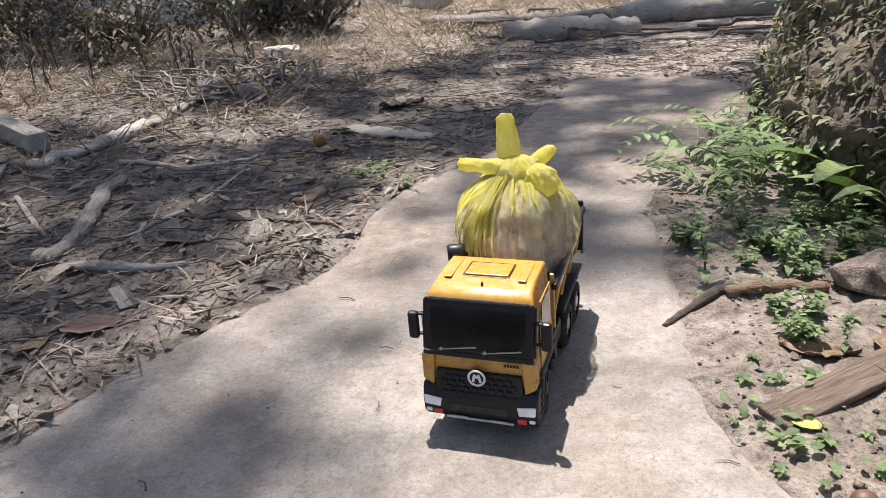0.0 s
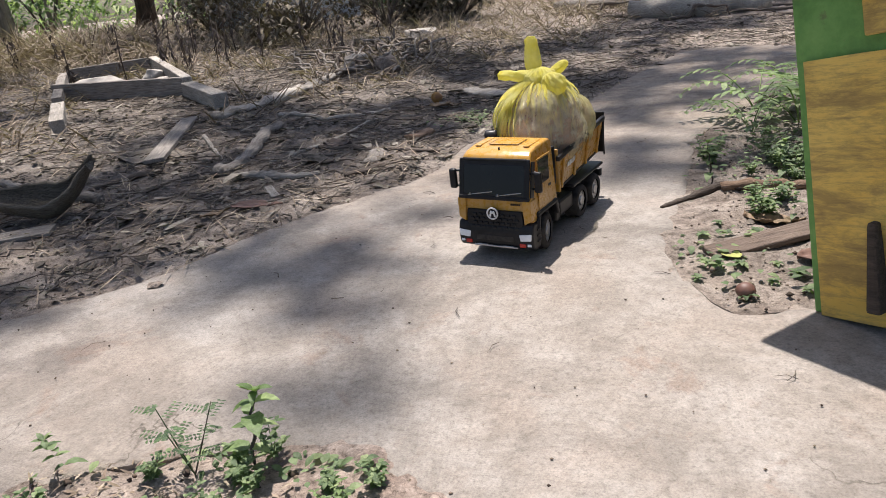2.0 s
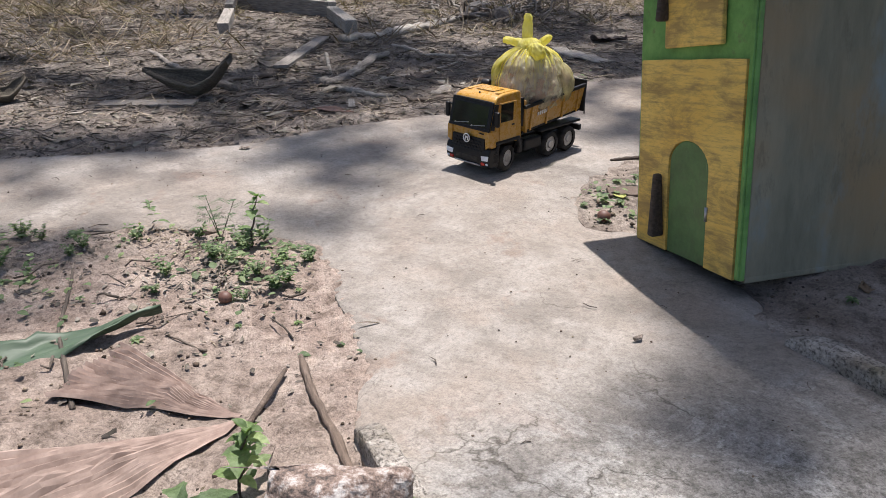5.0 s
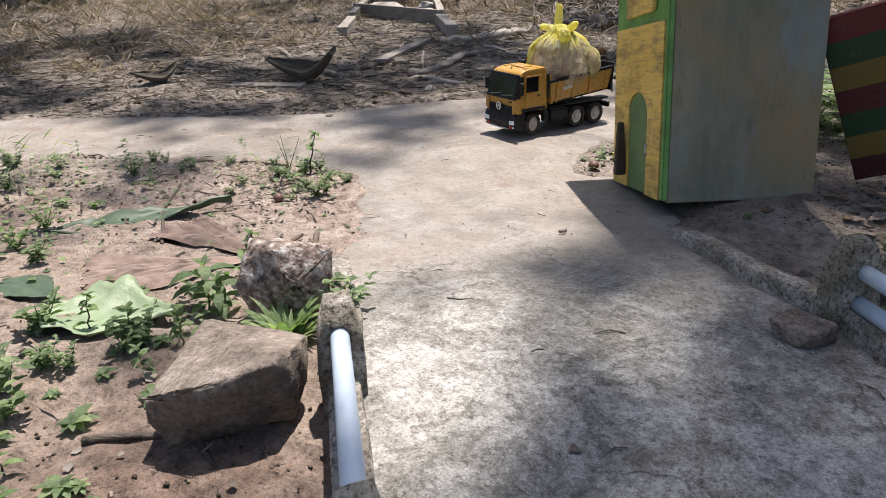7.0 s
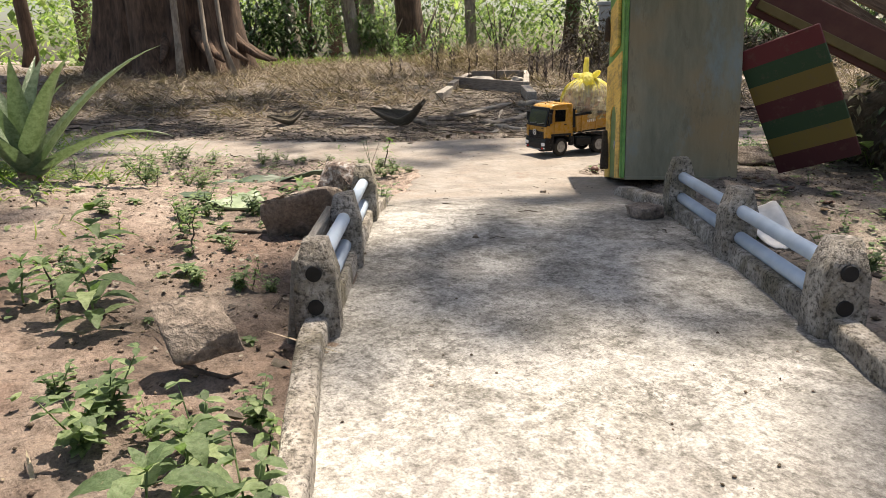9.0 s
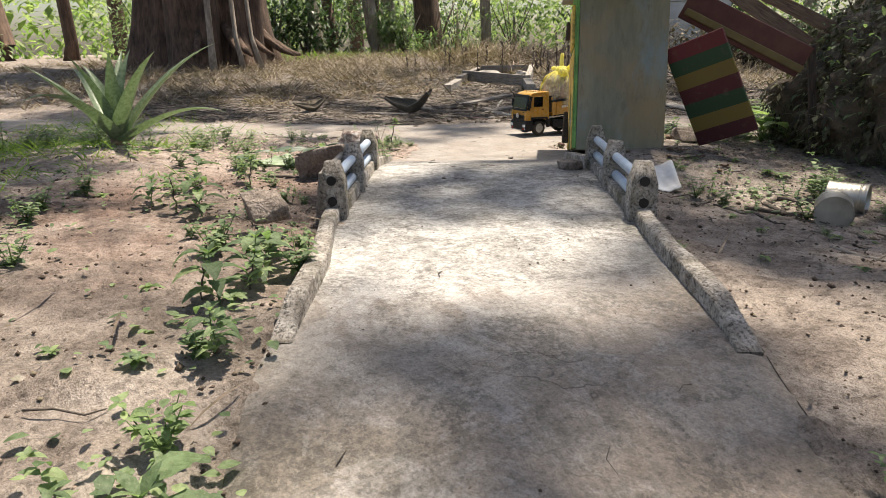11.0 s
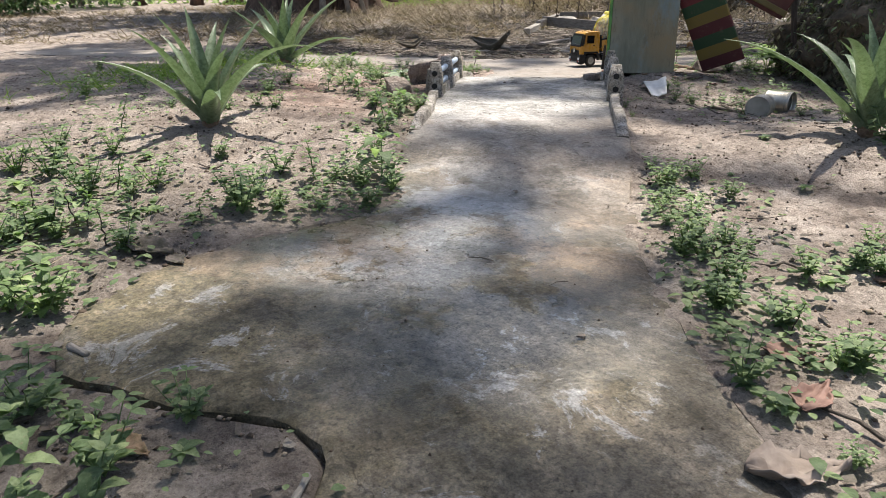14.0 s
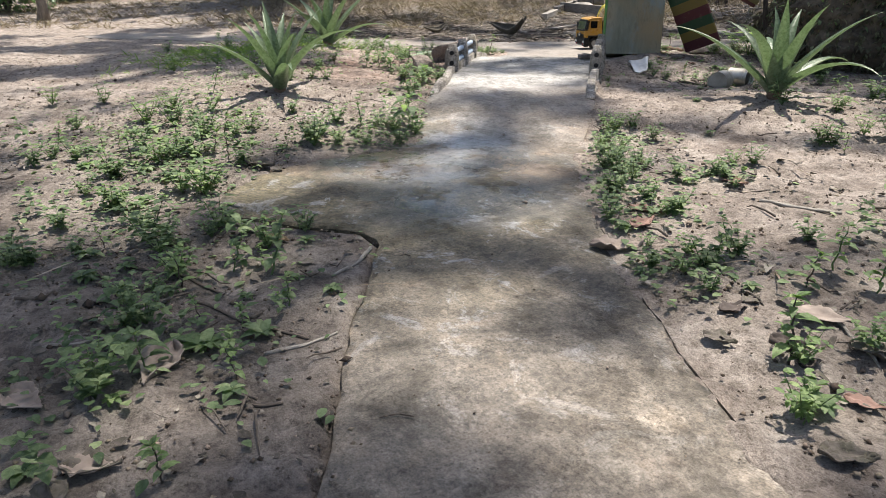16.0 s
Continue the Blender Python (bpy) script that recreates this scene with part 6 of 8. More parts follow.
    for x, y, s, t in ((0.575, -0.452, 1.0, 10), (0.605, -0.462, 0.8, 150)):
        plant(seedling("blades", 18, M_LEAF2), x, y, s, t, "blade_plant", "clump of long bright green blades beside the railing", "blade plants")
    plant(feather, -0.36, 0.27, 0.85, 40, "sapling", "thin sapling with feathery leaves", "saplings")
    plant(kinds[0], -0.275, 0.285, 1.25, 20, "sapling", "young sapling with three pointed leaves", "saplings")


def build_cover():
    """Low creeping leaves between the larger weeds, as one carpet."""
    r = random.Random(5)
    me = Mesh()
    spots = [((2.38, -1.82), 0.10, 330), ((2.20, -1.66), 0.07, 110), ((2.05, -2.40), 0.25, 420), ((2.42, -2.5), 0.18, 360), ((1.7, -2.5), 0.35, 420), ((1.0, -1.95), 0.3, 300), ((2.8, -2.75), 0.2, 240),
             ((3.68, -1.80), 0.09, 150), ((2.8, -1.14), 0.10, 160), ((3.05, -1.36), 0.10, 170), ((3.28, -1.55), 0.09, 170), ((3.44, -1.58), 0.06, 110), ((3.28, -1.18), 0.05, 60),
             ((-0.22, 0.22), 0.08, 110), ((-0.55, 0.12), 0.16, 50), ((0.36, -0.48), 0.07, 40), ((-0.8, -0.35), 0.3, 220), ((-0.3, -0.8), 0.3, 200), ((0.37, 0.98), 0.07, 55), ((0.7, 1.7), 0.18, 260), ((0.9, 1.9), 0.2, 200),
             ((1.7, 0.5), 0.22, 260), ((2.0, 0.9), 0.3, 260), ((-0.42, 2.58), 0.10, 150), ((3.78, -1.25), 0.10, 60), ((3.88, -1.70), 0.12, 60), ((3.3, -2.65), 0.20, 240), ((3.6, -2.85), 0.14, 120), ((1.88, -1.46), 0.08, 70), ((3.0, -0.2), 0.2, 160),
             ((-1.3, -0.6), 0.5, 420), ((-1.5, -1.4), 0.6, 400)]
    for (cx, cy), spread, count in spots:
        px, py = np.array([r.gauss(cx, spread) for _ in range(count)]), np.array([r.gauss(cy, spread) for _ in range(count)])
        ok = np.array([not paved(x, y) for x, y in zip(px, py)])
        for x, y in zip(px[ok], py[ok]):
            a = r.uniform(0, 6.28)
            L = r.uniform(0.010, 0.027)
            leaf(me, (x, y, G(x, y) + r.uniform(0.002, 0.022)), (math.cos(a), math.sin(a), r.uniform(-0.1, 0.5)), L, L * r.uniform(0.5, 0.75), seg=4, fold=0.15, droop=r.uniform(0.2, 0.8))
    thing("ground_cover", me, M_LEAF, label="low creeping green leaves over the soil", category="ground cover", kind="stuff")


# ------------------------------------------------------------------ litter
def scatter_points(r, count, density):
    out = []
    while len(out) < count:
        x, y = r.uniform(-4.5, 4.9), r.uniform(-3.6, 6.0)
        if r.random() < density(x, y):
            out.append((x, y))
    px, py = np.array(out).T
    ok = np.array([not paved(x, y) for x, y in out])
    return px[ok], py[ok]


def west(x, y):
    """1 on the littered ground beyond the crossing path, less on the bare soil."""
    w = -0.77 * x + 0.62 * y
    k = min(1, max(0, (w - 0.9) / 0.5)) if y > 0.25 * x + 0.4 else 0
    return k


def late(x, y):
    """1 on the littered, weedy soil beside the last stretch of the walk."""
    return max(math.exp(-((x - 3.3) ** 2 / 0.9 + (y + 2.85) ** 2 / 0.16)), math.exp(-((x - 2.2) ** 2 / 0.5 + (y + 2.6) ** 2 / 0.2)), math.exp(-((x - 4.05) ** 2 / 0.25 + (y + 1.7) ** 2 / 0.08)),
               0.7 * math.exp(-((x - 1.7) ** 2 / 0.3 + (y - 0.5) ** 2 / 0.2)), 0.8 * math.exp(-((x + 0.35) ** 2 / 0.2 + (y + 0.02) ** 2 / 0.06)), 0.5 * math.exp(-((x - 0.8) ** 2 / 0.3 + (y + 0.95) ** 2 / 0.06)),
               0.7 * math.exp(-((x - 3.3) ** 2 / 0.5 + (y + 1.15) ** 2 / 0.05)))


def build_litter():
    r = random.Random(3)
    flat = Mesh()
    px, py = scatter_points(r, 36000, lambda x, y: 0.04 + 0.95 * west(x, y) + (0.4 if x > 0.3 and y > 0.8 else 0) + 1.6 * late(x, y))
    for x, y in zip(px, py):
        a = r.uniform(0, 6.28)
        L = r.uniform(0.010, 0.042) * (1.3 if r.random() < 0.16 else 0.75)
        scrap(flat, r, x, y, G(x, y) + r.uniform(0.001, 0.005), L * (1.0 if west(x, y) > 0.3 else 0.55))
    thing("leaf_litter", flat, M_LITTER, label="grey-brown leaf and bark litter", category="litter", kind="stuff")
    bark = Mesh()
    px, py = scatter_points(r, 3600, lambda x, y: 0.01 + 0.95 * west(x, y) + 0.5 * late(x, y))
    for x, y in zip(px, py):
        a, L = r.uniform(0, 6.28), r.uniform(0.03, 0.11) * (1.0 if west(x, y) > 0.3 else 0.36)
        leaf(bark, (x, y, G(x, y) + r.uniform(0.003, 0.014)), (math.cos(a), math.sin(a), r.uniform(-0.08, 0.18)), L, L * (r.uniform(0.08, 0.26) if r.random() < 0.7 else r.uniform(0.3, 0.55)), seg=5, fold=r.uniform(-0.5, 0.6), droop=r.uniform(-0.5, 0.9), shape=r.uniform(0.25, 0.6))
    for _ in range(170):
        x, y = r.gauss(-0.20, 0.07), r.gauss(0.09, 0.05)
        if paved(x, y):
            continue
        a, L = r.uniform(0, 6.28), r.uniform(0.008, 0.034)
        leaf(bark, (x, y, G(x, y) + r.uniform(0.002, 0.012)), (math.cos(a), math.sin(a), r.uniform(-0.05, 0.3)), L, L * r.uniform(0.10, 0.35), seg=4, fold=r.uniform(-0.4, 0.5), droop=r.uniform(-0.3, 0.9), shape=0.5)
    thing("bark_litter", bark, M_BARKBITS, label="curled grey and brown bits of bark and dead leaves", category="litter", kind="stuff")
    straw = Mesh()
    px, py = scatter_points(r, 16000, lambda x, y: 0.02 + 0.98 * west(x, y))
    for x, y in zip(px, py):
        a = r.uniform(0, 6.28)
        L = r.uniform(0.04, 0.16)
        leaf(straw, (x, y, G(x, y) + r.uniform(0.002, 0.018)), (math.cos(a), math.sin(a), r.uniform(-0.05, 0.22)), L, r.uniform(0.0025, 0.006), seg=3, fold=0.1, droop=r.uniform(-0.2, 0.6))
    for _ in range(240):
        x, y = r.gauss(-0.48, 0.14), r.gauss(0.20, 0.04)
        if paved(x, y):
            continue
        a = r.uniform(0, 6.28)
        leaf(straw, (x, y, G(x, y) + r.uniform(0.002, 0.012)), (math.cos(a), math.sin(a), r.uniform(-0.05, 0.4)), r.uniform(0.008, 0.028), r.uniform(0.002, 0.005), seg=3, fold=0.1, droop=r.uniform(-0.2, 0.9))
    thing("straw_litter", straw, M_STRAW, label="thin dry grass stalks on the ground", category="litter", kind="stuff")
    twigs = Mesh()
    px, py = scatter_points(r, 5200, lambda x, y: 0.02 + 0.98 * west(x, y) + 0.4 * late(x, y))
    for x, y in zip(px, py):
        a = r.uniform(0, 6.28)
        L = r.uniform(0.05, 0.22) * (1.0 if west(x, y) > 0.3 else 0.45)
        if paved(x + math.cos(a) * L, y + math.sin(a) * L, 0.02):
            continue
        k = r.uniform(0.0012, 0.0035)
        pts = [(x + math.cos(a) * L * t + 0.01 * math.sin(t * 5 + x * 9), y + math.sin(a) * L * t, G(x, y) + 0.004 + 0.01 * math.sin(t * 3 + y * 7) ** 2) for t in (0, 0.35, 0.7, 1)]
        tube(pts, [k, k * 0.95, k * 0.8, k * 0.5], 5, twigs)
    for _ in range(260):
        x, y = r.uniform(-1.2, 4.2), r.uniform(-2.6, 2.6)
        if not paved(x, y) or spot_edge(x, y) < 0.03:
            continue
        a, L, k = r.uniform(0, 6.28), r.uniform(0.015, 0.055), r.uniform(0.0006, 0.0014)
        z = G(x, y) + 0.0035
        tube([(x, y, z), (x + 0.5 * L * math.cos(a), y + 0.5 * L * math.sin(a), z + r.uniform(0, 0.003)), (x + L * math.cos(a + 0.3), y + L * math.sin(a + 0.3), z)], [k, k, k * 0.6], 4, twigs)
    thing("twig_litter", twigs, M_TWIG, label="small dead twigs on the ground", category="litter", kind="stuff")
    # pebbles, crumbs of soil and rotten bits on soil and slab
    crumbs = Mesh()
    for _ in range(46000):
        x, y = r.uniform(-1.6, 4.9), r.uniform(-3.3, 2.2)
        c = paved(x, y)
        if (c and r.random() < 0.93) or (not c and nz(x, y, 3.3, 21) + 0.5 * nz(x, y, 9, 5) < r.uniform(-0.5, 0.45)):
            continue
        k = r.uniform(0.0014, 0.0050) * (0.6 if c else 1) * (r.uniform(1.5, 2.5) if r.random() < 0.05 and not c else 1)
        z = G(x, y) + k * 0.3
        vs = [(x + k * r.uniform(0.6, 1.4) * dx, y + k * r.uniform(0.6, 1.4) * dy, z + k * r.uniform(0.5, 1.1) * dz) for dx, dy, dz in ((1, 0, 0), (0, 1, 0), (-1, 0, 0), (0, -1, 0), (0, 0, 1), (0, 0, -1))]
        crumbs.add(vs, [(0, 1, 4), (1, 2, 4), (2, 3, 4), (3, 0, 4), (1, 0, 5), (2, 1, 5), (3, 2, 5), (0, 3, 5)])
    thing("soil_crumbs", crumbs, M_CRUMB, label="crumbs of soil, grit and rotten bits", category="litter", kind="stuff")


def dry_leaf(x, y, length, turn, seed, mt, label, curl=0.8, width=0.5, dz=0.004):
    r = random.Random(seed)
    me = Mesh()
    n, m = 22, 14
    vs, fs = [], []
    for i in range(n + 1):
        t = i / n
        w = length * width * 0.5 * math.sin(math.pi * min(0.985, t ** 0.8 + 0.015)) * (1.12 - 0.5 * t * t) + 0.0005
        w *= 1 + 0.34 * noise.noise(Vector((t * 7, seed, 0))) + 0.16 * noise.noise(Vector((t * 19, seed, 3)))
        for j in range(m + 1):
            s = 2 * j / m - 1
            z = 0.25 * w * abs(s) ** 1.6 * curl + 0.10 * length * curl * (t - 0.5) ** 2 * 2 + length * (0.09 * noise.noise(Vector((t * 4, s * 1.7, seed))) + 0.040 * noise.noise(Vector((t * 10, s * 4, seed)))) * curl
            vs.append(((t - 0.5) * length, s * w, max(0.0, z)))
    for i in range(n):
        for j in range(m):
            a = i * (m + 1) + j
            fs.append((a, a + 1, a + m + 2, a + m + 1))
    ob = thing("dry_leaf", me.add(vs, fs), mt, pose(x, y, G(x, y) + dz, r.uniform(-4, 4), r.uniform(-4, 4), turn), label, "leaf", "fallen leaves")
    md = ob.modifiers.new("thickness", "SOLIDIFY")
    md.thickness = 0.0012
    return ob


def branch(name, pts, radii, mt, label, seg=12, rough=0.55, seed=0.0, flat=1.0, category="branch", lift=0.6):
    """A piece of wood lying along ground points."""
    fine = []
    rr = []
    n = len(pts)
    for i in range(n - 1):
        for k in range(9):
            t = k / 9
            x, y = pts[i][0] + (pts[i + 1][0] - pts[i][0]) * t, pts[i][1] + (pts[i + 1][1] - pts[i][1]) * t
            q = radii[i] + (radii[i + 1] - radii[i]) * t
            x += 0.4 * q * nz(x, y, 9, seed)
            q *= 1 + 0.16 * nz(x, y, 14, seed + 3) + 0.30 * nz(x, y, 43, seed + 6)
            fine.append((x, y, G(x, y) + q * flat * lift + (pts[i][2] if len(pts[i]) > 2 else 0)))
            rr.append(q)
    x, y = pts[-1][:2]
    fine.append((x, y, G(x, y) + radii[-1] * flat * lift + (pts[-1][2] if len(pts[-1]) > 2 else 0)))
    rr.append(radii[-1])
    m = pose(pts[0][0], pts[0][1], G(pts[0][0], pts[0][1]), 0, 0, math.degrees(math.atan2(y - pts[0][1], x - pts[0][0])))
    inv = m.inverted()
    return thing(name, tube([inv @ Vector(p) for p in fine], rr, seg, None, rough, seed, flat), mt, m, label, category, "loose wood")


def board(name, x, y, size, turn, mt, label, dz=0.0, tilt=(0, 0), bevel=0.003, category="board"):
    bm = box(*size, (0, 0, size[2] / 2), bevel)
    return thing(name, bm, mt, pose(x, y, G(x, y) + dz, *tilt, turn), label, category)


def stone(name, x, y, size, turn, seed, mt=None, label="rough brown-grey stone", dz=0.0, tilt=(0, 0), facets=16, group="stones"):
    """A broken, flat-faced stone with rounded edges and a pitted skin."""
    r = random.Random(seed)
    bm = bmesh.new()
    for k in range(facets):
        p = Vector((r.uniform(-1, 1), r.uniform(-1, 1), r.uniform(-1, 1)))
        p = p / max(abs(p.x), abs(p.y), abs(p.z)) * r.uniform(0.82, 1.0)
        bm.verts.new((p.x * size[0] / 2, p.y * size[1] / 2, p.z * size[2] / 2))
    bmesh.ops.convex_hull(bm, input=bm.verts)
    bmesh.ops.delete(bm, geom=[v for v in bm.verts if not v.link_faces], context="VERTS")
    k = min(size)
    bmesh.ops.bevel(bm, geom=bm.edges[:], offset=k * 0.05, segments=2, affect="EDGES", profile=0.6)
    bmesh.ops.triangulate(bm, faces=bm.faces[:])
    for _ in range(3):
        bmesh.ops.subdivide_edges(bm, edges=[e for e in bm.edges if e.calc_length() > k * 0.11], cuts=1)
        bmesh.ops.triangulate(bm, faces=bm.faces[:])
    for v in bm.verts:
        q = v.co / k
        v.co += v.co.normalized() * k * (0.050 * noise.noise(q * 2.2 + Vector((seed, 0, 0))) + 0.028 * noise.noise(q * 6) + 0.014 * noise.noise(q * 16))
    bmesh.ops.recalc_face_normals(bm, faces=bm.faces)
    for f in bm.faces:
        f.smooth = True
    low = min(v.co.z for v in bm.verts)
    return thing(name, bm, mt or M_STONE, pose(x, y, G(x, y) - low * 0.86 + dz, *tilt, turn), label, "stone", group)


def build_loose_things():
    # --- beyond the crossing path: scrap-wood bed and driftwood
    bed = new("planter_bed")
    tagged(bed, "garden bed edged with weathered grey timber, on the littered ground", "garden bed")
    bx, by = -3.0, 3.5
    bed.matrix_basis = pose(bx, by, G(bx, by))
    for name, (x0, y0), (x1, y1), w, h, lift, mt in (
            ("front_board", (-3.50, 3.44), (-2.50, 3.52), 0.035, 0.115, 0.0, M_GREYWOOD), ("side_board", (-2.50, 3.50), (-3.55, 4.60), 0.060, 0.10, 0.02, M_PALEWOOD),
            ("side_board", (-3.18, 3.12), (-4.05, 4.15), 0.060, 0.10, 0.0, M_GREYWOOD), ("back_board", (-4.02, 4.16), (-3.52, 4.58), 0.035, 0.10, 0.02, M_GREYWOOD),
            ("end_block", (-2.50, 3.49), (-2.00, 3.05), 0.085, 0.085, 0.005, M_PALEWOOD), ("end_block", (-2.72, 2.60), (-3.16, 3.10), 0.075, 0.075, 0.0, M_PALEWOOD)):
        L = math.hypot(x1 - x0, y1 - y0)
        z0, z1 = G(x0, y0), G(x1, y1)
        part(name, box(L, w, h, (0, 0, h / 2 + lift), 0.005), mt, bed, "", pose((x0 + x1) / 2 - bx, (y0 + y1) / 2 - by, (z0 + z1) / 2 - G(bx, by), 0, -math.degrees(math.atan2(z1 - z0, L)), math.degrees(math.atan2(y1 - y0, x1 - x0))))
    stone("stone", -3.35, 3.72, (0.34, 0.20, 0.13), 10, 1, M_PALESTONE, "pale flat stone inside the garden bed")
    stone("stone", -3.15, 4.02, (0.16, 0.12, 0.12), 40, 2, M_PALESTONE, "pale stone inside the garden bed")
    stone("stone", -2.95, 3.82, (0.14, 0.12, 0.09), 70, 3, M_PALESTONE, "pale stone inside the garden bed")
    branch("branch", [(-1.86, 2.78), (-1.80, 3.0), (-1.74, 3.25), (-1.70, 3.6), (-1.68, 3.95)], [0.05, 0.035, 0.055, 0.045, 0.03], M_PALEWOOD, "long forked grey driftwood branch", 10, 0.5, 1.0, 0.6)
    branch("branch", [(-1.68, 3.95), (-1.60, 4.3), (-1.58, 4.7), (-1.66, 5.2, 0.15)], [0.030, 0.024, 0.018, 0.008], M_TWIG, "thin grey upper branch", 8, 0.4, 2.0)
    branch("branch", [(-1.62, 4.0), (-1.35, 4.4), (-1.25, 4.9, 0.12)], [0.02, 0.015, 0.006], M_TWIG, "thin dead branch on the ground", 8, 0.4, 3.0)
    board("plank", -1.87, 2.40, (0.95, 0.085, 0.018), -65, M_GREYWOOD, "split weathered plank lying on the litter", 0.004, (2, 1))
    branch("stick", [(-1.64, 1.90), (-1.70, 1.76), (-1.76, 1.60)], [0.012, 0.010, 0.007], M_TWIG, "bent grey stick on the litter")
    branch("stick", [(-1.72, 2.42), (-1.55, 2.22), (-1.42, 2.08)], [0.010, 0.009, 0.006], M_PALEWOOD, "thin pale stick on the litter")
    branch("log", [(-1.42, 2.60), (-1.40, 2.42), (-1.30, 2.06), (-1.29, 1.84)], [0.020, 0.030, 0.028, 0.034], M_GREYWOOD, "short knotty grey log", 11, 0.7, 4.0, 0.7, category="log")
    branch("stick", [(-1.20, 1.82), (-1.02, 1.78), (-0.84, 1.77)], [0.014, 0.017, 0.009], M_PALEWOOD, "straight pale stick on the ground", 8, 0.3, 5.0)
    branch("stick", [(-0.73, 1.74), (-0.63, 1.87)], [0.010, 0.012], M_DARKWOOD, "dark broken stick on the ground", 8, 0.3, 6.0)
    branch("stick", [(-1.16, 2.00), (-1.02, 2.28), (-0.96, 2.72)], [0.009, 0.008, 0.005], M_PALEWOOD, "long thin pale stick", 6, 0.3, 7.0)
    branch("stick", [(-1.03, 2.20), (-0.76, 2.12), (-0.47, 2.04)], [0.011, 0.010, 0.006], M_TWIG, "long grey stick on the litter", 6, 0.3, 8.0)
    branch("stick", [(-1.55, 2.85), (-1.2, 2.72), (-0.95, 2.9)], [0.012, 0.012, 0.007], M_PALEWOOD, "crooked pale stick on the litter", 6, 0.4, 9.0)
    branch("bark_piece", [(-0.66, 3.36), (-0.48, 3.22), (-0.24, 3.10)], [0.05, 0.07, 0.045], M_PALEWOOD, "curled sheet of pale grey bark", 10, 0.4, 10.0, 0.22, "bark")
    branch("bark_piece", [(-0.74, 2.10), (-0.70, 1.92)], [0.035, 0.03], M_GREYWOOD, "flat piece of grey bark", 8, 0.5, 11.0, 0.25, "bark")
    branch("bark_piece", [(-0.64, 2.22), (-0.60, 2.38)], [0.034, 0.03], M_BROWNWOOD, "brown piece of bark", 8, 0.5, 12.0, 0.4, "bark")
    board("wood_chip", -0.94, 1.60, (0.15, 0.03, 0.006), -52, M_PALEWOOD, "pale splinter of wood", 0.003)
    dry_leaf(-0.92, 1.46, 0.17, 12, 1, M_REDLEAF, "dry reddish-brown leaf lying flat", 0.4)
    dry_leaf(-0.94, 1.98, 0.17, -20, 2, M_LITTER, "curled pale dry leaf on litter", 1.1)
    dry_leaf(-1.02, 1.38, 0.10, 60, 3, M_DRYLEAF, "small pale dry leaf", 0.8)
    dry_leaf(-0.95, 2.22, 0.20, -35, 4, M_DARKLITTER, "large crumpled brown leaf", 1.0)
    dry_leaf(-0.66, 2.9, 0.16, 20, 5, M_DRYLEAF, "curled dead leaf on litter", 1.3)
    dry_leaf(-1.75, 2.10, 0.36, 10, 6, M_LITTER, "large flat grey leaf on litter", 0.5)
    dry_leaf(-0.45, 3.75, 0.24, 10, 7, M_DARKLITTER, "dark crumpled leaf on litter", 1.6)
    # coconut husk
    for x, y, s, t in ((-1.72, 1.42, 1.0, 24), (-2.33, 0.86, 0.6, 70)):
        me = Mesh()
        n, m = 26, 18
        vs, fs = [], []
        for i in range(n + 1):
            q = i / n
            w = 0.078 * math.sin(math.pi * min(0.90, 0.02 + 0.93 * q ** 1.25)) ** 0.8 + 0.004
            rise = 0.13 * max(0.0, q - 0.62) ** 1.3 * 3.0 + 0.05 * (1 - q) ** 2
            for j in range(m + 1):
                a = math.pi * (0.02 + 0.96 * j / m)
                rim = abs(2 * j / m - 1) ** 6
                k = 1 + 0.12 * noise.noise(Vector((q * 3, j * 0.5, x))) + 0.06 * noise.noise(Vector((q * 4, j * 2.2, x + 5)))
                torn = rim * 0.010 * noise.noise(Vector((q * 12, x, j)))
                vs.append(((q - 0.5) * 0.42, -w * math.cos(a) * k, 0.072 - w * math.sin(a) * 0.85 * k + rise + torn))
        for i in range(n):
            for j in range(m):
                a = i * (m + 1) + j
                fs.append((a, a + 1, a + m + 2, a + m + 1))
        ob = thing("husk", me.add(vs, fs), M_HUSK, pose(x, y, G(x, y) + 0.006, 14, 0, t) @ Matrix.Scale(s, 4), "dry fibrous coconut husk, open side up", "husk", "husks")
        md = ob.modifiers.new("thickness", "SOLIDIFY")
        md.thickness, md.offset = 0.016, 0
    branch("palm_stalk", [(-1.62, 1.58), (-1.85, 1.62), (-2.15, 1.72), (-2.6, 1.9)], [0.022, 0.018, 0.016, 0.012], M_GREYWOOD, "grey fallen palm stalk", 8, 0.3, 13.0)
    board("bark_board", -1.72, 1.16, (0.42, 0.10, 0.014), 30, M_GREYWOOD, "flat grey piece of bark", 0.003)
    # fallen fruit
    bm = bmesh.new()
    bmesh.ops.create_uvsphere(bm, u_segments=20, v_segments=14, radius=0.030)
    for v in bm.verts:
        v.co *= 1 + 0.12 * noise.noise(v.co * 26)
    for f in bm.faces:
        f.smooth = True
    fruit = thing("fruit", bm, plain("rotting_fruit", (0.40, 0.22, 0.04), (0.16, 0.06, 0.03), 26, 0.6), pose(-0.74, 3.03, G(-0.74, 3.03) + 0.027), "rotting yellow-brown fruit on the ground", "fruit")
    part("stalk", tube([(0, 0, 0.025), (0.004, 0.003, 0.046)], [0.004, 0.002], 6), M_TWIG, fruit)
    # rough clods and stones far along the path
    stone("stone", -1.60, 5.75, (0.30, 0.20, 0.12), 20, 4, M_PALESTONE, "pale stone among dry grass")
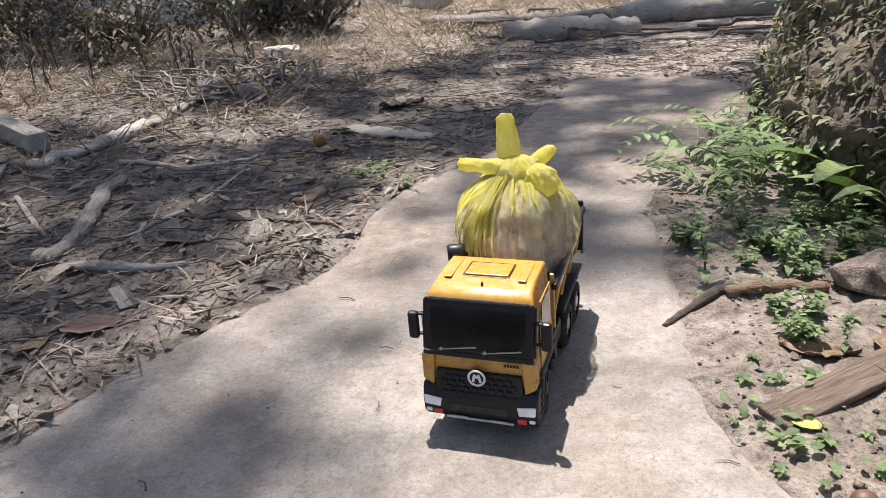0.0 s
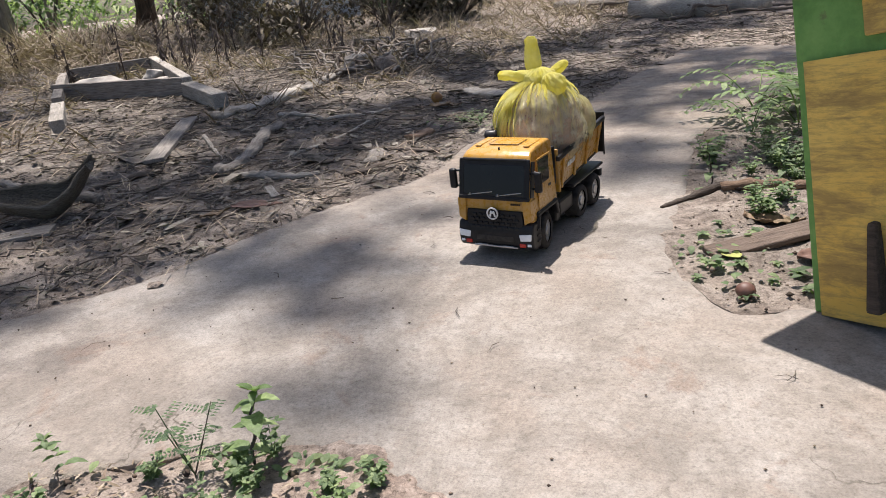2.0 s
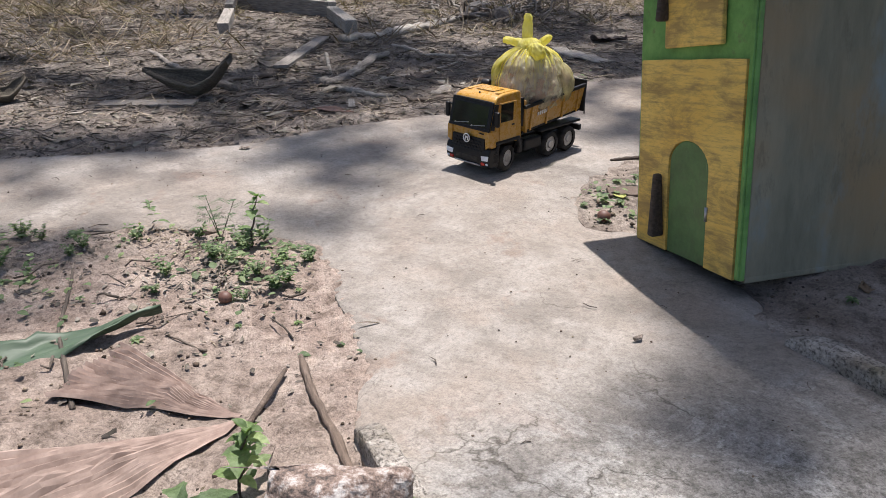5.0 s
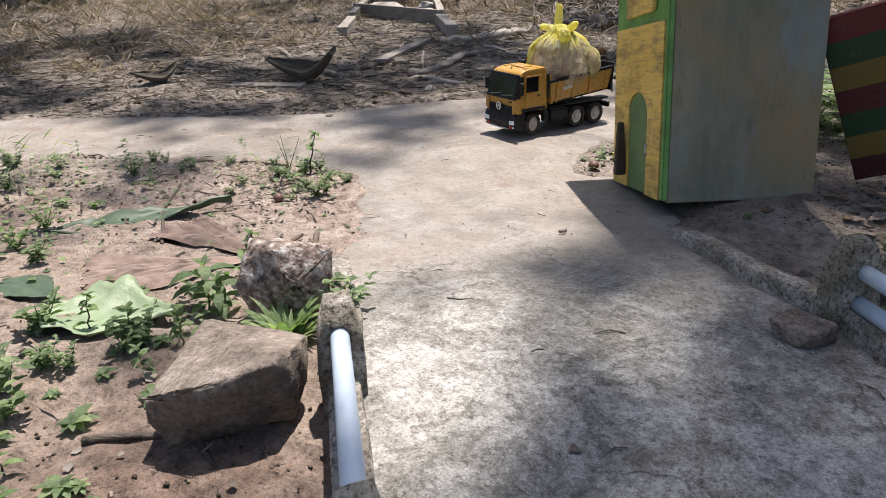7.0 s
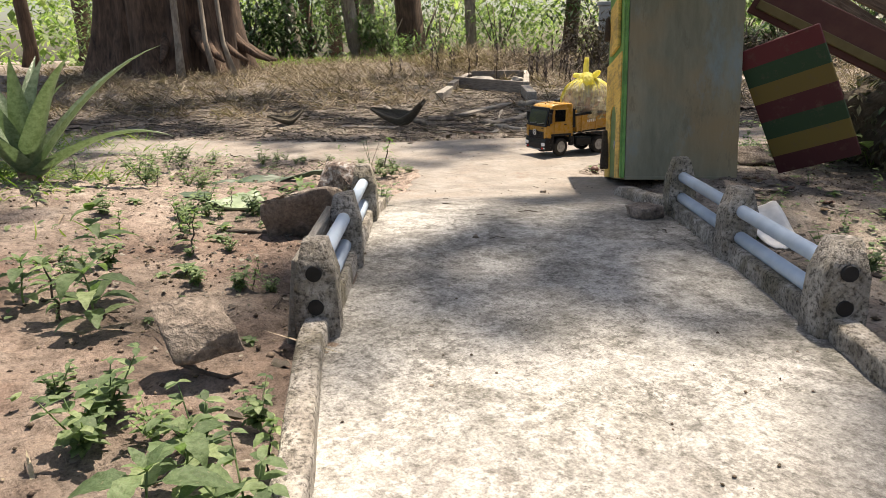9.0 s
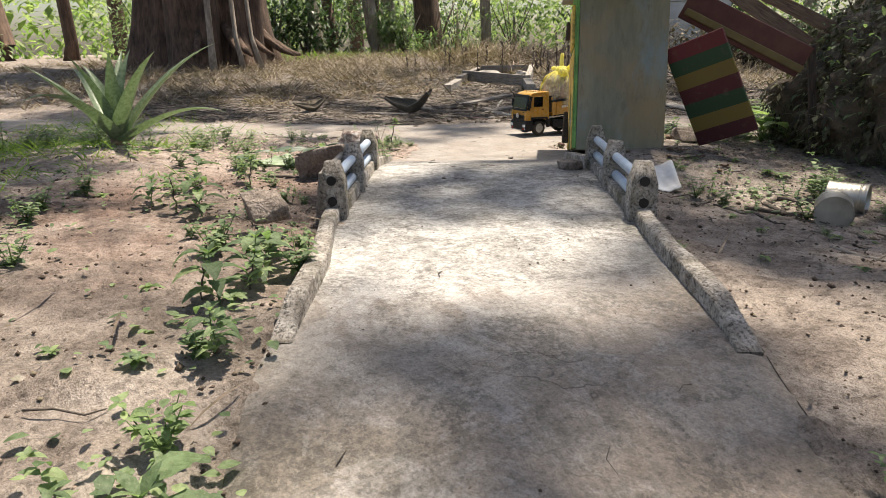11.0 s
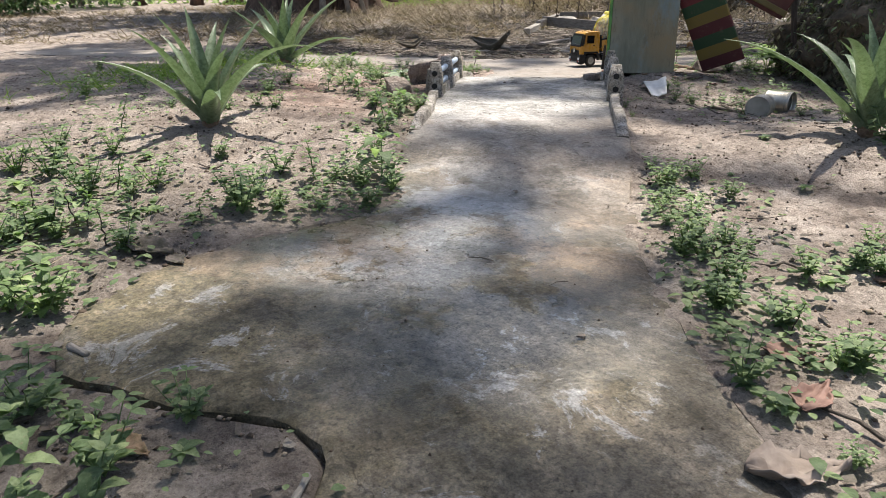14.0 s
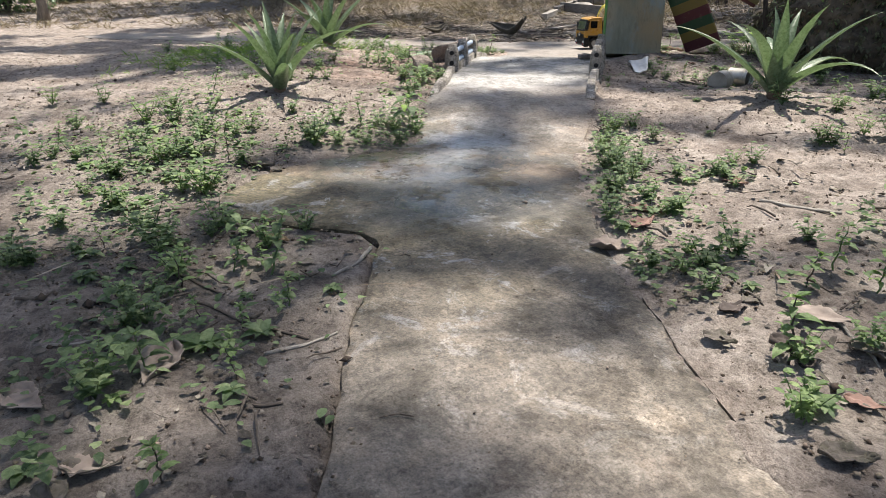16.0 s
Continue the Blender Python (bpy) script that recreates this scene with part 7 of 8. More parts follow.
    stone("stone", -0.62, 9.2, (0.7, 0.4, 0.3), 5, 5, M_PALESTONE, "large pale stone in the distance")
    stone("stone", -1.35, 4.05, (0.16, 0.12, 0.12), 5, 6, None, "brown stone beside the branch")
    stone("stone", -1.66, 4.30, (0.17, 0.12, 0.09), 25, 7, M_PALESTONE, "broken pale stone among branches")
    branch("log", [(0.2, 6.35), (0.8, 6.2), (1.35, 6.5)], [0.09, 0.11, 0.08], M_PALEWOOD, "thick pale log across the path's end", 12, 0.4, 14.0, category="log")
    branch("log", [(1.3, 7.2), (2.5, 7.5), (4.2, 7.6)], [0.11, 0.13, 0.10], M_PALEWOOD, "long pale fallen trunk in the distance", 12, 0.3, 15.0, category="log")
    branch("log", [(-0.6, 7.6), (0.9, 7.3), (2.3, 8.2)], [0.06, 0.07, 0.05], M_GREYWOOD, "grey log among brushwood", 10, 0.4, 16.0, category="log")
    r = random.Random(9)
    for i in range(22):
        x, y, a, L = r.uniform(-0.6, 2.6), r.uniform(5.8, 8.6), r.uniform(-0.5, 0.5), r.uniform(0.5, 1.3)
        branch("stick", [(x, y), (x + L * 0.5 * math.cos(a), y + L * 0.5 * math.sin(a), r.uniform(0, 0.1)), (x + L * math.cos(a), y + L * math.sin(a))], [0.018, 0.016, 0.008], M_TWIG, "dead brushwood stick in the distance", 6, 0.3, i * 1.7)
    for i in range(60):
        a, L = radians(118) + r.gauss(0, 0.45), r.uniform(0.35, 0.9)
        x, y = r.gauss(-1.50, 0.22), r.gauss(4.25, 0.35)
        p = [(x + L * k * math.cos(a) + 0.04 * math.sin(i + k * 4), y + L * k * math.sin(a), (0.05 * math.sin(3.1 * k) + 0.03) * r.uniform(0, 1.4)) for k in (0, 0.35, 0.7, 1)]
        branch("stick", p, [0.010, 0.009, 0.007, 0.004], M_TWIG if i % 3 else M_GREYWOOD, "thin dead stick of a brush pile", 5, 0.4, i * 2.3)
    # --- soil beside the path, right hand of the walk's start
    branch("stick", [(0.30, 1.34), (0.36, 1.40), (0.44, 1.46), (0.50, 1.44)], [0.006, 0.010, 0.012, 0.008], M_DARKWOOD, "dark bent stick reaching over the slab's edge", 8, 0.3, 17.0)
    branch("stick", [(0.45, 1.44), (0.56, 1.46), (0.66, 1.45)], [0.014, 0.015, 0.012], M_BROWNWOOD, "short brown stick among small weeds", 8, 0.2, 18.0)
    board("plank", 0.52, 1.10, (0.30, 0.062, 0.014), 27, M_GREYBROWN, "ridged brown board half buried in soil", 0.002, (3, -3))
    dry_leaf(0.60, 1.02, 0.11, 15, 10, M_REDLEAF, "large curled pinkish-brown dry leaf", 0.9)
    dry_leaf(0.54, 1.22, 0.13, -20, 11, M_DRYLEAF, "folded brown dry leaf on soil", 1.5)
    dry_leaf(0.42, 1.02, 0.065, 130, 12, M_YELLOWLEAF, "yellow-green fallen leaf on soil", 0.6)
    dry_leaf(0.66, 1.22, 0.10, 70, 13, M_DRYLEAF, "small brown leaf on soil", 1.0)
    stone("stone", 0.78, 1.46, (0.22, 0.14, 0.09), 20, 8, None, "grey-brown stone among weeds")
    for x, y, k in ((0.430, 0.850, 0.018), (-0.115, 0.045, 0.015)):
        bm = bmesh.new()
        bmesh.ops.create_uvsphere(bm, u_segments=18, v_segments=12, radius=k)
        for v in bm.verts:
            v.co = Vector((v.co.x, v.co.y * 0.92, v.co.z * 0.85)) * (1 + 0.06 * noise.noise(v.co * 40))
        for f in bm.faces:
            f.smooth = True
        thing("nut", bm, plain("brown_nut", (0.10, 0.046, 0.034), (0.17, 0.085, 0.060), 30, 0.55), pose(x, y, G(x, y) + k * 0.75), "round reddish-brown nut lying on soil", "nut", "nuts")
    # --- soil on the other side, up to the bridge
    stone("stone", 0.50, -0.36, (0.19, 0.15, 0.19), 35, 9, M_SPECKLED, "speckled grey and brown rock standing on soil", -0.01, (8, 6))
    stone("stone", 0.69, -0.61, (0.30, 0.22, 0.15), -48, 23, None, "large flat-topped brown stone beside the railing", 0, (5, -7), 11)
    stone("stone", 1.38, -1.15, (0.115, 0.09, 0.08), 10, 12, None, "brown stone beside the bridge railing", -0.025)
    stone("stone", 1.256, -0.008, (0.074, 0.070, 0.034), -25, 14, None, "flat rounded grey stone at the post's foot", 0.0, (8, 0), 60)
    dry_leaf(0.27, -0.60, 0.25, 42, 14, M_PALELEAF, "large pale green fallen leaf on the soil", 1.1, 0.78)
    dry_leaf(-0.26, -0.28, 0.46, 62, 15, M_DULLLEAF, "long dull green fallen leaf", 0.5, 0.22)
    dry_leaf(0.05, -0.66, 0.16, 10, 16, M_DULLLEAF, "dull green leaf pressed in the soil", 0.2, 0.6)
    # dry palm fan: two pleated lobes with torn rims, spreading from a stalk, pressed into the soil
    ax, ay = 0.20, -0.215
    fan = thing("palm_fan", tube([(0.02, -0.02, 0.006), (0.0, 0.04, 0.007), (-0.03, 0.12, 0.004)], [0.005, 0.006, 0.004], 6), M_GREYBROWN, pose(ax, ay, G(ax, ay)), "dry pinkish torn palm fan lying on the soil", "leaf")
    for a0, a1, reach, seed in ((-186, -157, 0.33, 1.0), (-131, -92, 0.37, 4.0)):
        me, vs, fs = Mesh(), [], []
        for i in range(13):
            for k in range(33):
                a = radians(a0 + (a1 - a0) * k / 32)
                q = 0.015 + reach * (1 - 0.12 * abs(nz(k * 0.45, seed, 1.0, 8))) * i / 12
                x, y = q * math.cos(a), q * math.sin(a)
                h = 0.005 + 0.007 * (i / 12) * (k % 2) + 0.016 * (i / 12) * abs(nz(k * 0.10, i * 0.15, 1.0, int(seed)))
                vs.append((x, y, G(ax + x, ay + y) - G(ax, ay) + h))
        for i in range(12):
            fs += [(i * 33 + k, i * 33 + k + 1, (i + 1) * 33 + k + 1, (i + 1) * 33 + k) for k in range(32)]
        part("lobe", me.add(vs, fs).data("lobe", False), M_FAN, fan, "pleated pinkish-brown blade")
    branch("stick", [(0.15, -0.035), (0.24, -0.115), (0.36, -0.20), (0.515, -0.325)], [0.006, 0.007, 0.007, 0.005], M_GREYBROWN, "thin brown stick along the kerb", 6, 0.3, 19.0)
    wx, wy = bridge_xy(1.50, 0.034)
    thing("board", box(0.36, 0.013, 0.15, (0, 0, 0.035), 0.003), M_PALEWOOD, pose(wx, wy, float(deck(wx, wy)) + 0.004, -7, 0, -38), "narrow pale board standing against the bridge railing", "board")
    branch("stick", [(0.62, -0.80), (0.72, -0.70), (0.80, -0.72)], [0.006, 0.005, 0.003], M_TWIG, "thin dead twig on soil", 6, 0.3, 20.0)
    branch("stick", [(-0.05, -0.34), (-0.3, -0.2), (-0.52, -0.02)], [0.005, 0.004, 0.003], M_TWIG, "thin dead twig on soil", 6, 0.3, 21.0)
    # --- along the later walk
    for i, (x, y, L, t, mt, lab, c) in enumerate(((3.57, -1.80, 0.11, 60, M_PALEDRY, "large folded pale brown dry leaf on the slab's edge", 1.6), (3.50, -1.66, 0.08, 100, M_REDLEAF, "small reddish dry leaf among weeds", 1.2),
                                                  (3.42, -1.58, 0.09, 20, M_REDLEAF, "reddish-brown dry leaf among weeds", 1.2), (2.50, -2.27, 0.12, 30, M_LITTER, "crumpled grey dead leaf", 1.4), (2.58, -2.24, 0.06, 10, M_LITTER, "small grey dead leaf", 0.8),
                                                  (3.60, -2.70, 0.11, -30, M_PALEDRY, "long pale curled dry leaf", 1.6), (3.58, -2.88, 0.08, 15, M_PALEDRY, "brown dry leaf on soil", 1.0), (3.36, -1.20, 0.09, 0, M_REDLEAF, "pinkish dry leaf on soil", 0.8),
                                                  (2.70, -1.05, 0.05, 50, M_DRYLEAF, "small dry leaf on soil", 1.0), (4.02, -1.86, 0.06, 40, M_DARKLITTER, "dark dead leaf on soil", 2.0), (4.12, -1.78, 0.06, -20, M_LITTER, "grey dead leaf on soil", 2.0), (3.90, -1.84, 0.06, 80, M_DARKLITTER, "dark dead leaf on soil", 1.2),
                                                  (3.95, -1.93, 0.055, 15, M_LITTER, "grey dead leaf on soil", 1.2), (3.80, -2.80, 0.07, 75, M_PALEDRY, "pale dry leaf on soil", 1.0), (2.3, -2.6, 0.10, 0, M_LITTER, "grey dead leaf on soil", 1.0), (3.15, -2.40, 0.07, 33, M_DRYLEAF, "small pale leaf on soil", 1.0))):
        dry_leaf(x, y, L, t, 30 + i, mt, lab, c, 0.55)
    branch("stick", [(3.30, -2.24), (3.36, -2.29), (3.40, -2.36)], [0.004, 0.004, 0.003], M_PALEWOOD, "thin pale stick beside the slab", 6, 0.2, 22.0)
    branch("stick", [(2.86, -2.44), (2.90, -2.42)], [0.006, 0.005], M_PALEWOOD, "short pale stick on the slab", 6, 0.2, 23.0)
    branch("stick", [(3.52, -1.30), (3.68, -1.22)], [0.006, 0.004], M_PALEWOOD, "thin pale stick on soil", 6, 0.2, 24.0)
    branch("stick", [(3.34, -2.62), (3.50, -2.56), (3.62, -2.48)], [0.004, 0.004, 0.003], M_TWIG, "thin twig on soil", 6, 0.2, 25.0)
    branch("stick", [(3.10, -2.72), (3.22, -2.62), (3.36, -2.56)], [0.005, 0.004, 0.003], M_TWIG, "thin twig on soil", 6, 0.2, 26.0)
    for x, y, s, t in ((-0.873, 0.879, (0.045, 0.035, 0.012), 20), (0.673, 0.273, (0.024, 0.018, 0.012), 50), (1.128, -0.445, (0.018, 0.014, 0.010), 10), (3.22, -1.79, (0.016, 0.012, 0.009), 80), (2.55, -1.42, (0.014, 0.011, 0.008), 30)):
        stone("pebble", x, y, s, t, int(100 * x) + 200, None, "small dark pebble lying on the concrete", 0.001, facets=10, group="pebbles")
    for i, (x0, y0, x1, y1, q) in enumerate(((2.28, 0.05, 2.62, 0.28, 0.007), (2.35, 0.20, 2.60, 0.12, 0.005), (2.22, 0.28, 2.50, 0.52, 0.006), (2.45, -0.02, 2.75, 0.10, 0.005), (2.15, -0.10, 2.40, -0.22, 0.004), (1.66, 0.22, 1.92, 0.16, 0.005))):
        branch("stick", [(x0, y0), ((x0 + x1) / 2 + 0.02, (y0 + y1) / 2), (x1, y1)], [q, q * 0.9, q * 0.5], M_TWIG if i % 2 else M_PALEWOOD, "dry palm stick on soil beside the cans", 6, 0.3, 60.0 + i)
    for i, (x0, y0, x1, y1) in enumerate(((3.442, -2.86, 3.447, -2.739), (3.512, -2.652, 3.484, -2.595), (3.633, -2.554, 3.626, -2.433), (3.743, -2.622, 3.779, -2.566), (3.96, -1.72, 4.12, -1.80))):
        branch("stick", [(x0, y0), ((x0 + x1) / 2 + 0.008, (y0 + y1) / 2), (x1, y1)], [0.0035, 0.003, 0.002], M_TWIG if i % 2 else M_PALEWOOD, "thin dry twig lying on the damp soil", 6, 0.25, 80.0 + i)
    for i, (x, y, L, t, mt, lab, c) in enumerate(((4.00, -1.76, 0.12, 25, M_PALEDRY, "large flat brown dry leaf on soil", 0.9), (4.09, -1.77, 0.10, 70, M_LITTER, "large flat grey dead leaf on soil", 0.8), (4.06, -1.88, 0.07, 130, M_DARKLITTER, "dark crumpled dead leaf on soil", 1.6),
                                                  (4.22, -2.03, 0.09, 50, M_LITTER, "wavy grey dead leaf beside the slab", 1.8), (4.16, -1.90, 0.07, 15, M_REDLEAF, "reddish dry leaf on soil", 1.2), (3.90, -1.80, 0.06, 95, M_LITTER, "grey dead leaf on soil", 1.5),
                                                  (3.62, -2.87, 0.09, 40, M_PALEDRY, "flat pale brown dry leaf on soil", 0.8), (3.80, -2.80, 0.10, 65, M_LITTER, "large grey crumpled dead leaf on soil", 1.4), (3.84, -2.84, 0.08, 10, M_LITTER, "grey dead leaf on soil", 1.5), (3.36, -2.78, 0.06, 100, M_LITTER, "grey dead leaf on soil", 1.3), (3.28, -2.76, 0.07, 35, M_LITTER, "grey dead leaf on soil", 1.2))):
        dry_leaf(x, y, L * 0.72, t, 130 + i, mt, lab, c * 0.8, 0.6)
    heap = random.Random(44)
    for i in range(16):
        x, y = heap.gauss(1.22, 0.10), heap.gauss(0.74, 0.07)
        dry_leaf(x, y, heap.uniform(0.03, 0.055), heap.uniform(0, 360), 70 + i, heap.choice((M_DRYLEAF, M_REDLEAF, M_PALEDRY)), "curled brown leaf behind the toy house", 1.4)
    for i in range(14):
        x, y = heap.gauss(2.2, 0.22), heap.gauss(0.18, 0.18)
        dry_leaf(x, y, heap.uniform(0.03, 0.06), heap.uniform(0, 360), 90 + i, heap.choice((M_LITTER, M_PALEDRY)), "grey dead leaf near the cans", 1.5, 0.4)
    branch("vine", [(1.72, 0.30), (1.84, 0.38), (1.90, 0.50), (1.80, 0.58), (1.70, 0.54), (1.72, 0.42), (1.88, 0.34)], [0.008] * 7, M_TWIG, "coil of dry vine on the soil", 6, 0.2, 27.0)


def build_cans():
    for x, y, turn, roll, s in ((1.965, 0.350, -66, 0, 1.0), (1.915, 0.560, 193, 0, 1.0)):
        base = new("tin_can")
        tagged(base, "empty rusty ribbed tin can lying on its side", "can", "tin cans")
        r, L = 0.050, 0.115
        base.matrix_basis = pose(x, y, G(x, y) + r - 0.006, 0, 0, turn)
        me, vs, fs = Mesh(), [], []
        n, m = 26, 36
        for i in range(n + 1):
            q = i / n
            k = r * (1 + (0.035 if i in (0, 1, n - 1, n) else 0.018 * math.sin(i * 2.1) if 5 < i < 21 else 0))
            for j in range(m):
                a = 2 * math.pi * j / m
                vs.append(((q - 0.5) * L, k * math.cos(a), k * math.sin(a)))
        for i in range(n):
            for j in range(m):
                fs.append((i * m + j, i * m + (j + 1) % m, (i + 1) * m + (j + 1) % m, (i + 1) * m + j))
        body = part("body", me.add(vs, fs), M_TIN, base, "ribbed tin wall")
        md = body.modifiers.new("thickness", "SOLIDIFY")
        md.thickness = 0.0012
        part("bottom", cyl(r * 0.985, 0.002, (L / 2 - 0.006, 0, 0), (0, 90, 0), 36), M_TIN, base)
        part("label_band", ring(r * 0.975, 0.0035, (-L / 2 + 0.02, 0, 0), (0, 90, 0), 36, 6), M_TIN, base)


def build_sheet():
    me, vs, fs = Mesh(), [], []
    n = 8
    for i in range(n + 1):
        for j in range(n + 1):
            x, y = i / n - 0.5, j / n - 0.5
            w = 0.5 + 0.5 * (1 - i / n)
            z = 0.10 * max(0, 0.5 - abs(x + 0.2)) + 0.03 * y * y + 0.008 * noise.noise(Vector((x * 4, y * 4, 2)))
            vs.append((x * 0.25, y * 0.13 * w, z * 0.9))
    for i in range(n):
        for j in range(n):
            a = i * (n + 1) + j
            fs.append((a, a + 1, a + n + 2, a + n + 1))
    ob = thing("plastic_sheet", me.add(vs, fs), M_WHITE, pose(1.42, 0.29, G(1.42, 0.29) + 0.016, 14, 4, -40), "crumpled white plastic sheet on the ground beside the railing", "sheet")
    md = ob.modifiers.new("thickness", "SOLIDIFY")
    md.thickness = 0.003


def build_deck_chair():
    """A striped plank seat fallen against timber, behind the toy house."""
    base = new("striped_bench")
    tagged(base, "broken wooden bench painted in red, green and yellow stripes, fallen over", "bench")
    hx = Vector((0.988, 0.155, 0)).normalized()
    nrm = Vector((hx.y, -hx.x, 0))
    o = Vector((1.126, 0.975, 0.062))
    base.matrix_basis = Matrix(((hx.x, -nrm.x, 0, o.x), (hx.y, -nrm.y, 0, o.y), (0, 0, 1, o.z), (0, 0, 0, 1)))

    def striped(name, axis):
        cols = [(0.060, 0.010, 0.012), (0.155, 0.110, 0.022), (0.018, 0.048, 0.018), (0.075, 0.013, 0.015), (0.150, 0.105, 0.022), (0.020, 0.052, 0.020), (0.115, 0.016, 0.018)]

        def build(n):
            sp = n.node("ShaderNodeSeparateXYZ")
            n.put(sp.inputs[0], n.coord())
            f = n.math("ADD", n.math("MULTIPLY", sp.outputs[axis], 1 / 0.44 if axis == 2 else 1 / 0.62), 0.0)
            c = n.ramp(f, *[(i / 7, k) for i, k in enumerate(cols)], constant=True)
            wear = n.noise(30, 6, 0.7)
            n.color(n.mix(n.ramp(wear, (0.55, (0, 0, 0)), (0.75, (0.55, 0.55, 0.55))), c, (0.12, 0.085, 0.06)))
            n.bump(wear, 0.3, 0.002)
        return material(name, build, 0.7)
    stripes = striped("striped_paint", 2)
    part("seat_board", box(0.255, 0.018, 0.44, (0.1275, 0, 0.22), 0.003), stripes, base, "board striped red, green and yellow", pose(0, 0, 0, 14, -20, 0))
    rail = plain("faded_red_paint", (0.085, 0.020, 0.017), (0.155, 0.058, 0.036), 9, 0.7)

    def bar(name, p0, p1, w, h, mt, lab):
        a, b = Vector(p0), Vector(p1)
        d = b - a
        m = Matrix.Translation(base.matrix_basis.inverted() @ ((a + b) / 2)) @ base.matrix_basis.to_3x3().inverted().to_4x4() @ d.to_track_quat("X", "Z").to_matrix().to_4x4()
        return part(name, box(d.length, w, h, (0, 0, 0), 0.004), mt, base, lab, m)
    bar("rail", (0.93, 1.08, 0.665), (1.36, 1.34, 0.405), 0.030, 0.135, rail, "long board striped red and yellow")
    bar("rail_stripe", (0.945, 1.060, 0.630), (1.365, 1.320, 0.375), 0.010, 0.032, plain("faded_yellow_paint", (0.15, 0.105, 0.03), (0.22, 0.16, 0.055), 12, 0.7), "yellow stripe")
    bar("slat", (0.85, 1.49, 0.76), (1.20, 1.70, 0.48), 0.03, 0.07, M_BROWNWOOD, "brown wooden slat")
    bar("slat", (0.92, 1.64, 0.75), (1.25, 1.83, 0.55), 0.03, 0.06, M_BROWNWOOD, "brown wooden slat")
    bar("leg", (1.37, 1.36, 0.48), (1.42, 1.40, 0.02), 0.03, 0.03, M_DARKWOOD, "dark wooden leg")


# ------------------------------------------------------------------ mound and woods
def build_mound():
    cx, cy = 2.0, 2.42
    bm = bmesh.new()
    bmesh.ops.create_icosphere(bm, subdivisions=6, radius=1)
    for v in bm.verts:
        p = v.co.copy()
        k = 1 + 0.22 * noise.noise(p * 1.6 + Vector((4, 0, 0))) + 0.10 * noise.noise(p * 5) + 0.05 * noise.noise(p * 14) + 0.03 * noise.noise(p * 30)
        v.co = Vector((p.x * 0.98, p.y * 1.20, p.z * 0.95)) * k
    for f in bm.faces:
        f.smooth = True
    bm.normal_update()
    skin = [(v.co.copy(), v.normal.copy()) for v in bm.verts if v.co.z > -0.15 and (v.normal.x < 0.3 or v.normal.y < 0.1)]
    heap = thing("root_mound", bm, M_MOUND, pose(cx, cy, 0.12, 0, 0, -12), "dark mound of roots and earth overgrown with leaves", "mound")
    r = random.Random(17)
    hair = Mesh()
    for i in range(19000):
        p, nrm = r.choice(skin)
        d = nrm * 0.5 + Vector((r.uniform(-0.8, 0.8), r.uniform(-0.8, 0.8), r.uniform(-0.8, 0.4)))
        L = r.uniform(0.016, 0.055)
        leaf(hair, p + nrm * r.uniform(0, 0.03), d, L, L * r.uniform(0.2, 0.55), seg=2, fold=0.2, droop=0.6)
    part("leaves", hair, M_MOUNDLEAF, heap, "small dull leaves and dry bits")
    green = Mesh()
    low = [q for q in skin if q[0].z < 0.75 and q[0].y < 0.2]
    for i in range(1500):
        p, nrm = r.choice(low)
        if noise.noise(p * 2.2) < -0.05:
            continue
        L = r.uniform(0.018, 0.050)
        leaf(green, p + nrm * r.uniform(0.01, 0.10), nrm + Vector((r.uniform(-1, 1), r.uniform(-1, 1), r.uniform(-0.4, 0.6))), L, L * 0.4, seg=4, fold=0.2, droop=0.7)
    part("creeper", green, M_LEAF, heap, "green creeper leaves")


def grass_field(name, r, count, where, height, width, mt, label):
    me = Mesh()
    done = 0
    while done < count:
        cx, cy, n = where(r)
        for _ in range(n):
            x, y = cx + r.gauss(0, 0.05), cy + r.gauss(0, 0.05)
            a = r.uniform(0, 6.28)
            h = height * r.uniform(0.4, 1.2)
            z = float(lie(x, y)) - 0.005
            leaf(me, (x, y, z), (math.cos(a) * r.uniform(0.2, 1.2), math.sin(a) * r.uniform(0.2, 1.2), 1), h, width * r.uniform(0.6, 1.3), up=(math.sin(a), -math.cos(a), 0.3), seg=3, fold=0.1, droop=r.uniform(0.5, 2.8), shape=0.5)
            done += 1
    return thing(name, me, mt, label=label, category="grass", kind="stuff")


def leaf_cloud(me, r, centre, radius, count, size, squash=0.8):
    for _ in range(count):
        p = Vector((r.gauss(0, 1), r.gauss(0, 1), r.gauss(0, 1)))
        p = p.normalized() * radius * r.random() ** 0.4
        p.z *= squash
        a = r.uniform(0, 6.28)
        L = size * r.uniform(0.6, 1.3)
        leaf(me, Vector(centre) + p, (math.cos(a), math.sin(a), r.uniform(-0.6, 0.5)), L, L * r.uniform(0.3, 0.5), seg=2, fold=0.2, droop=0.5)


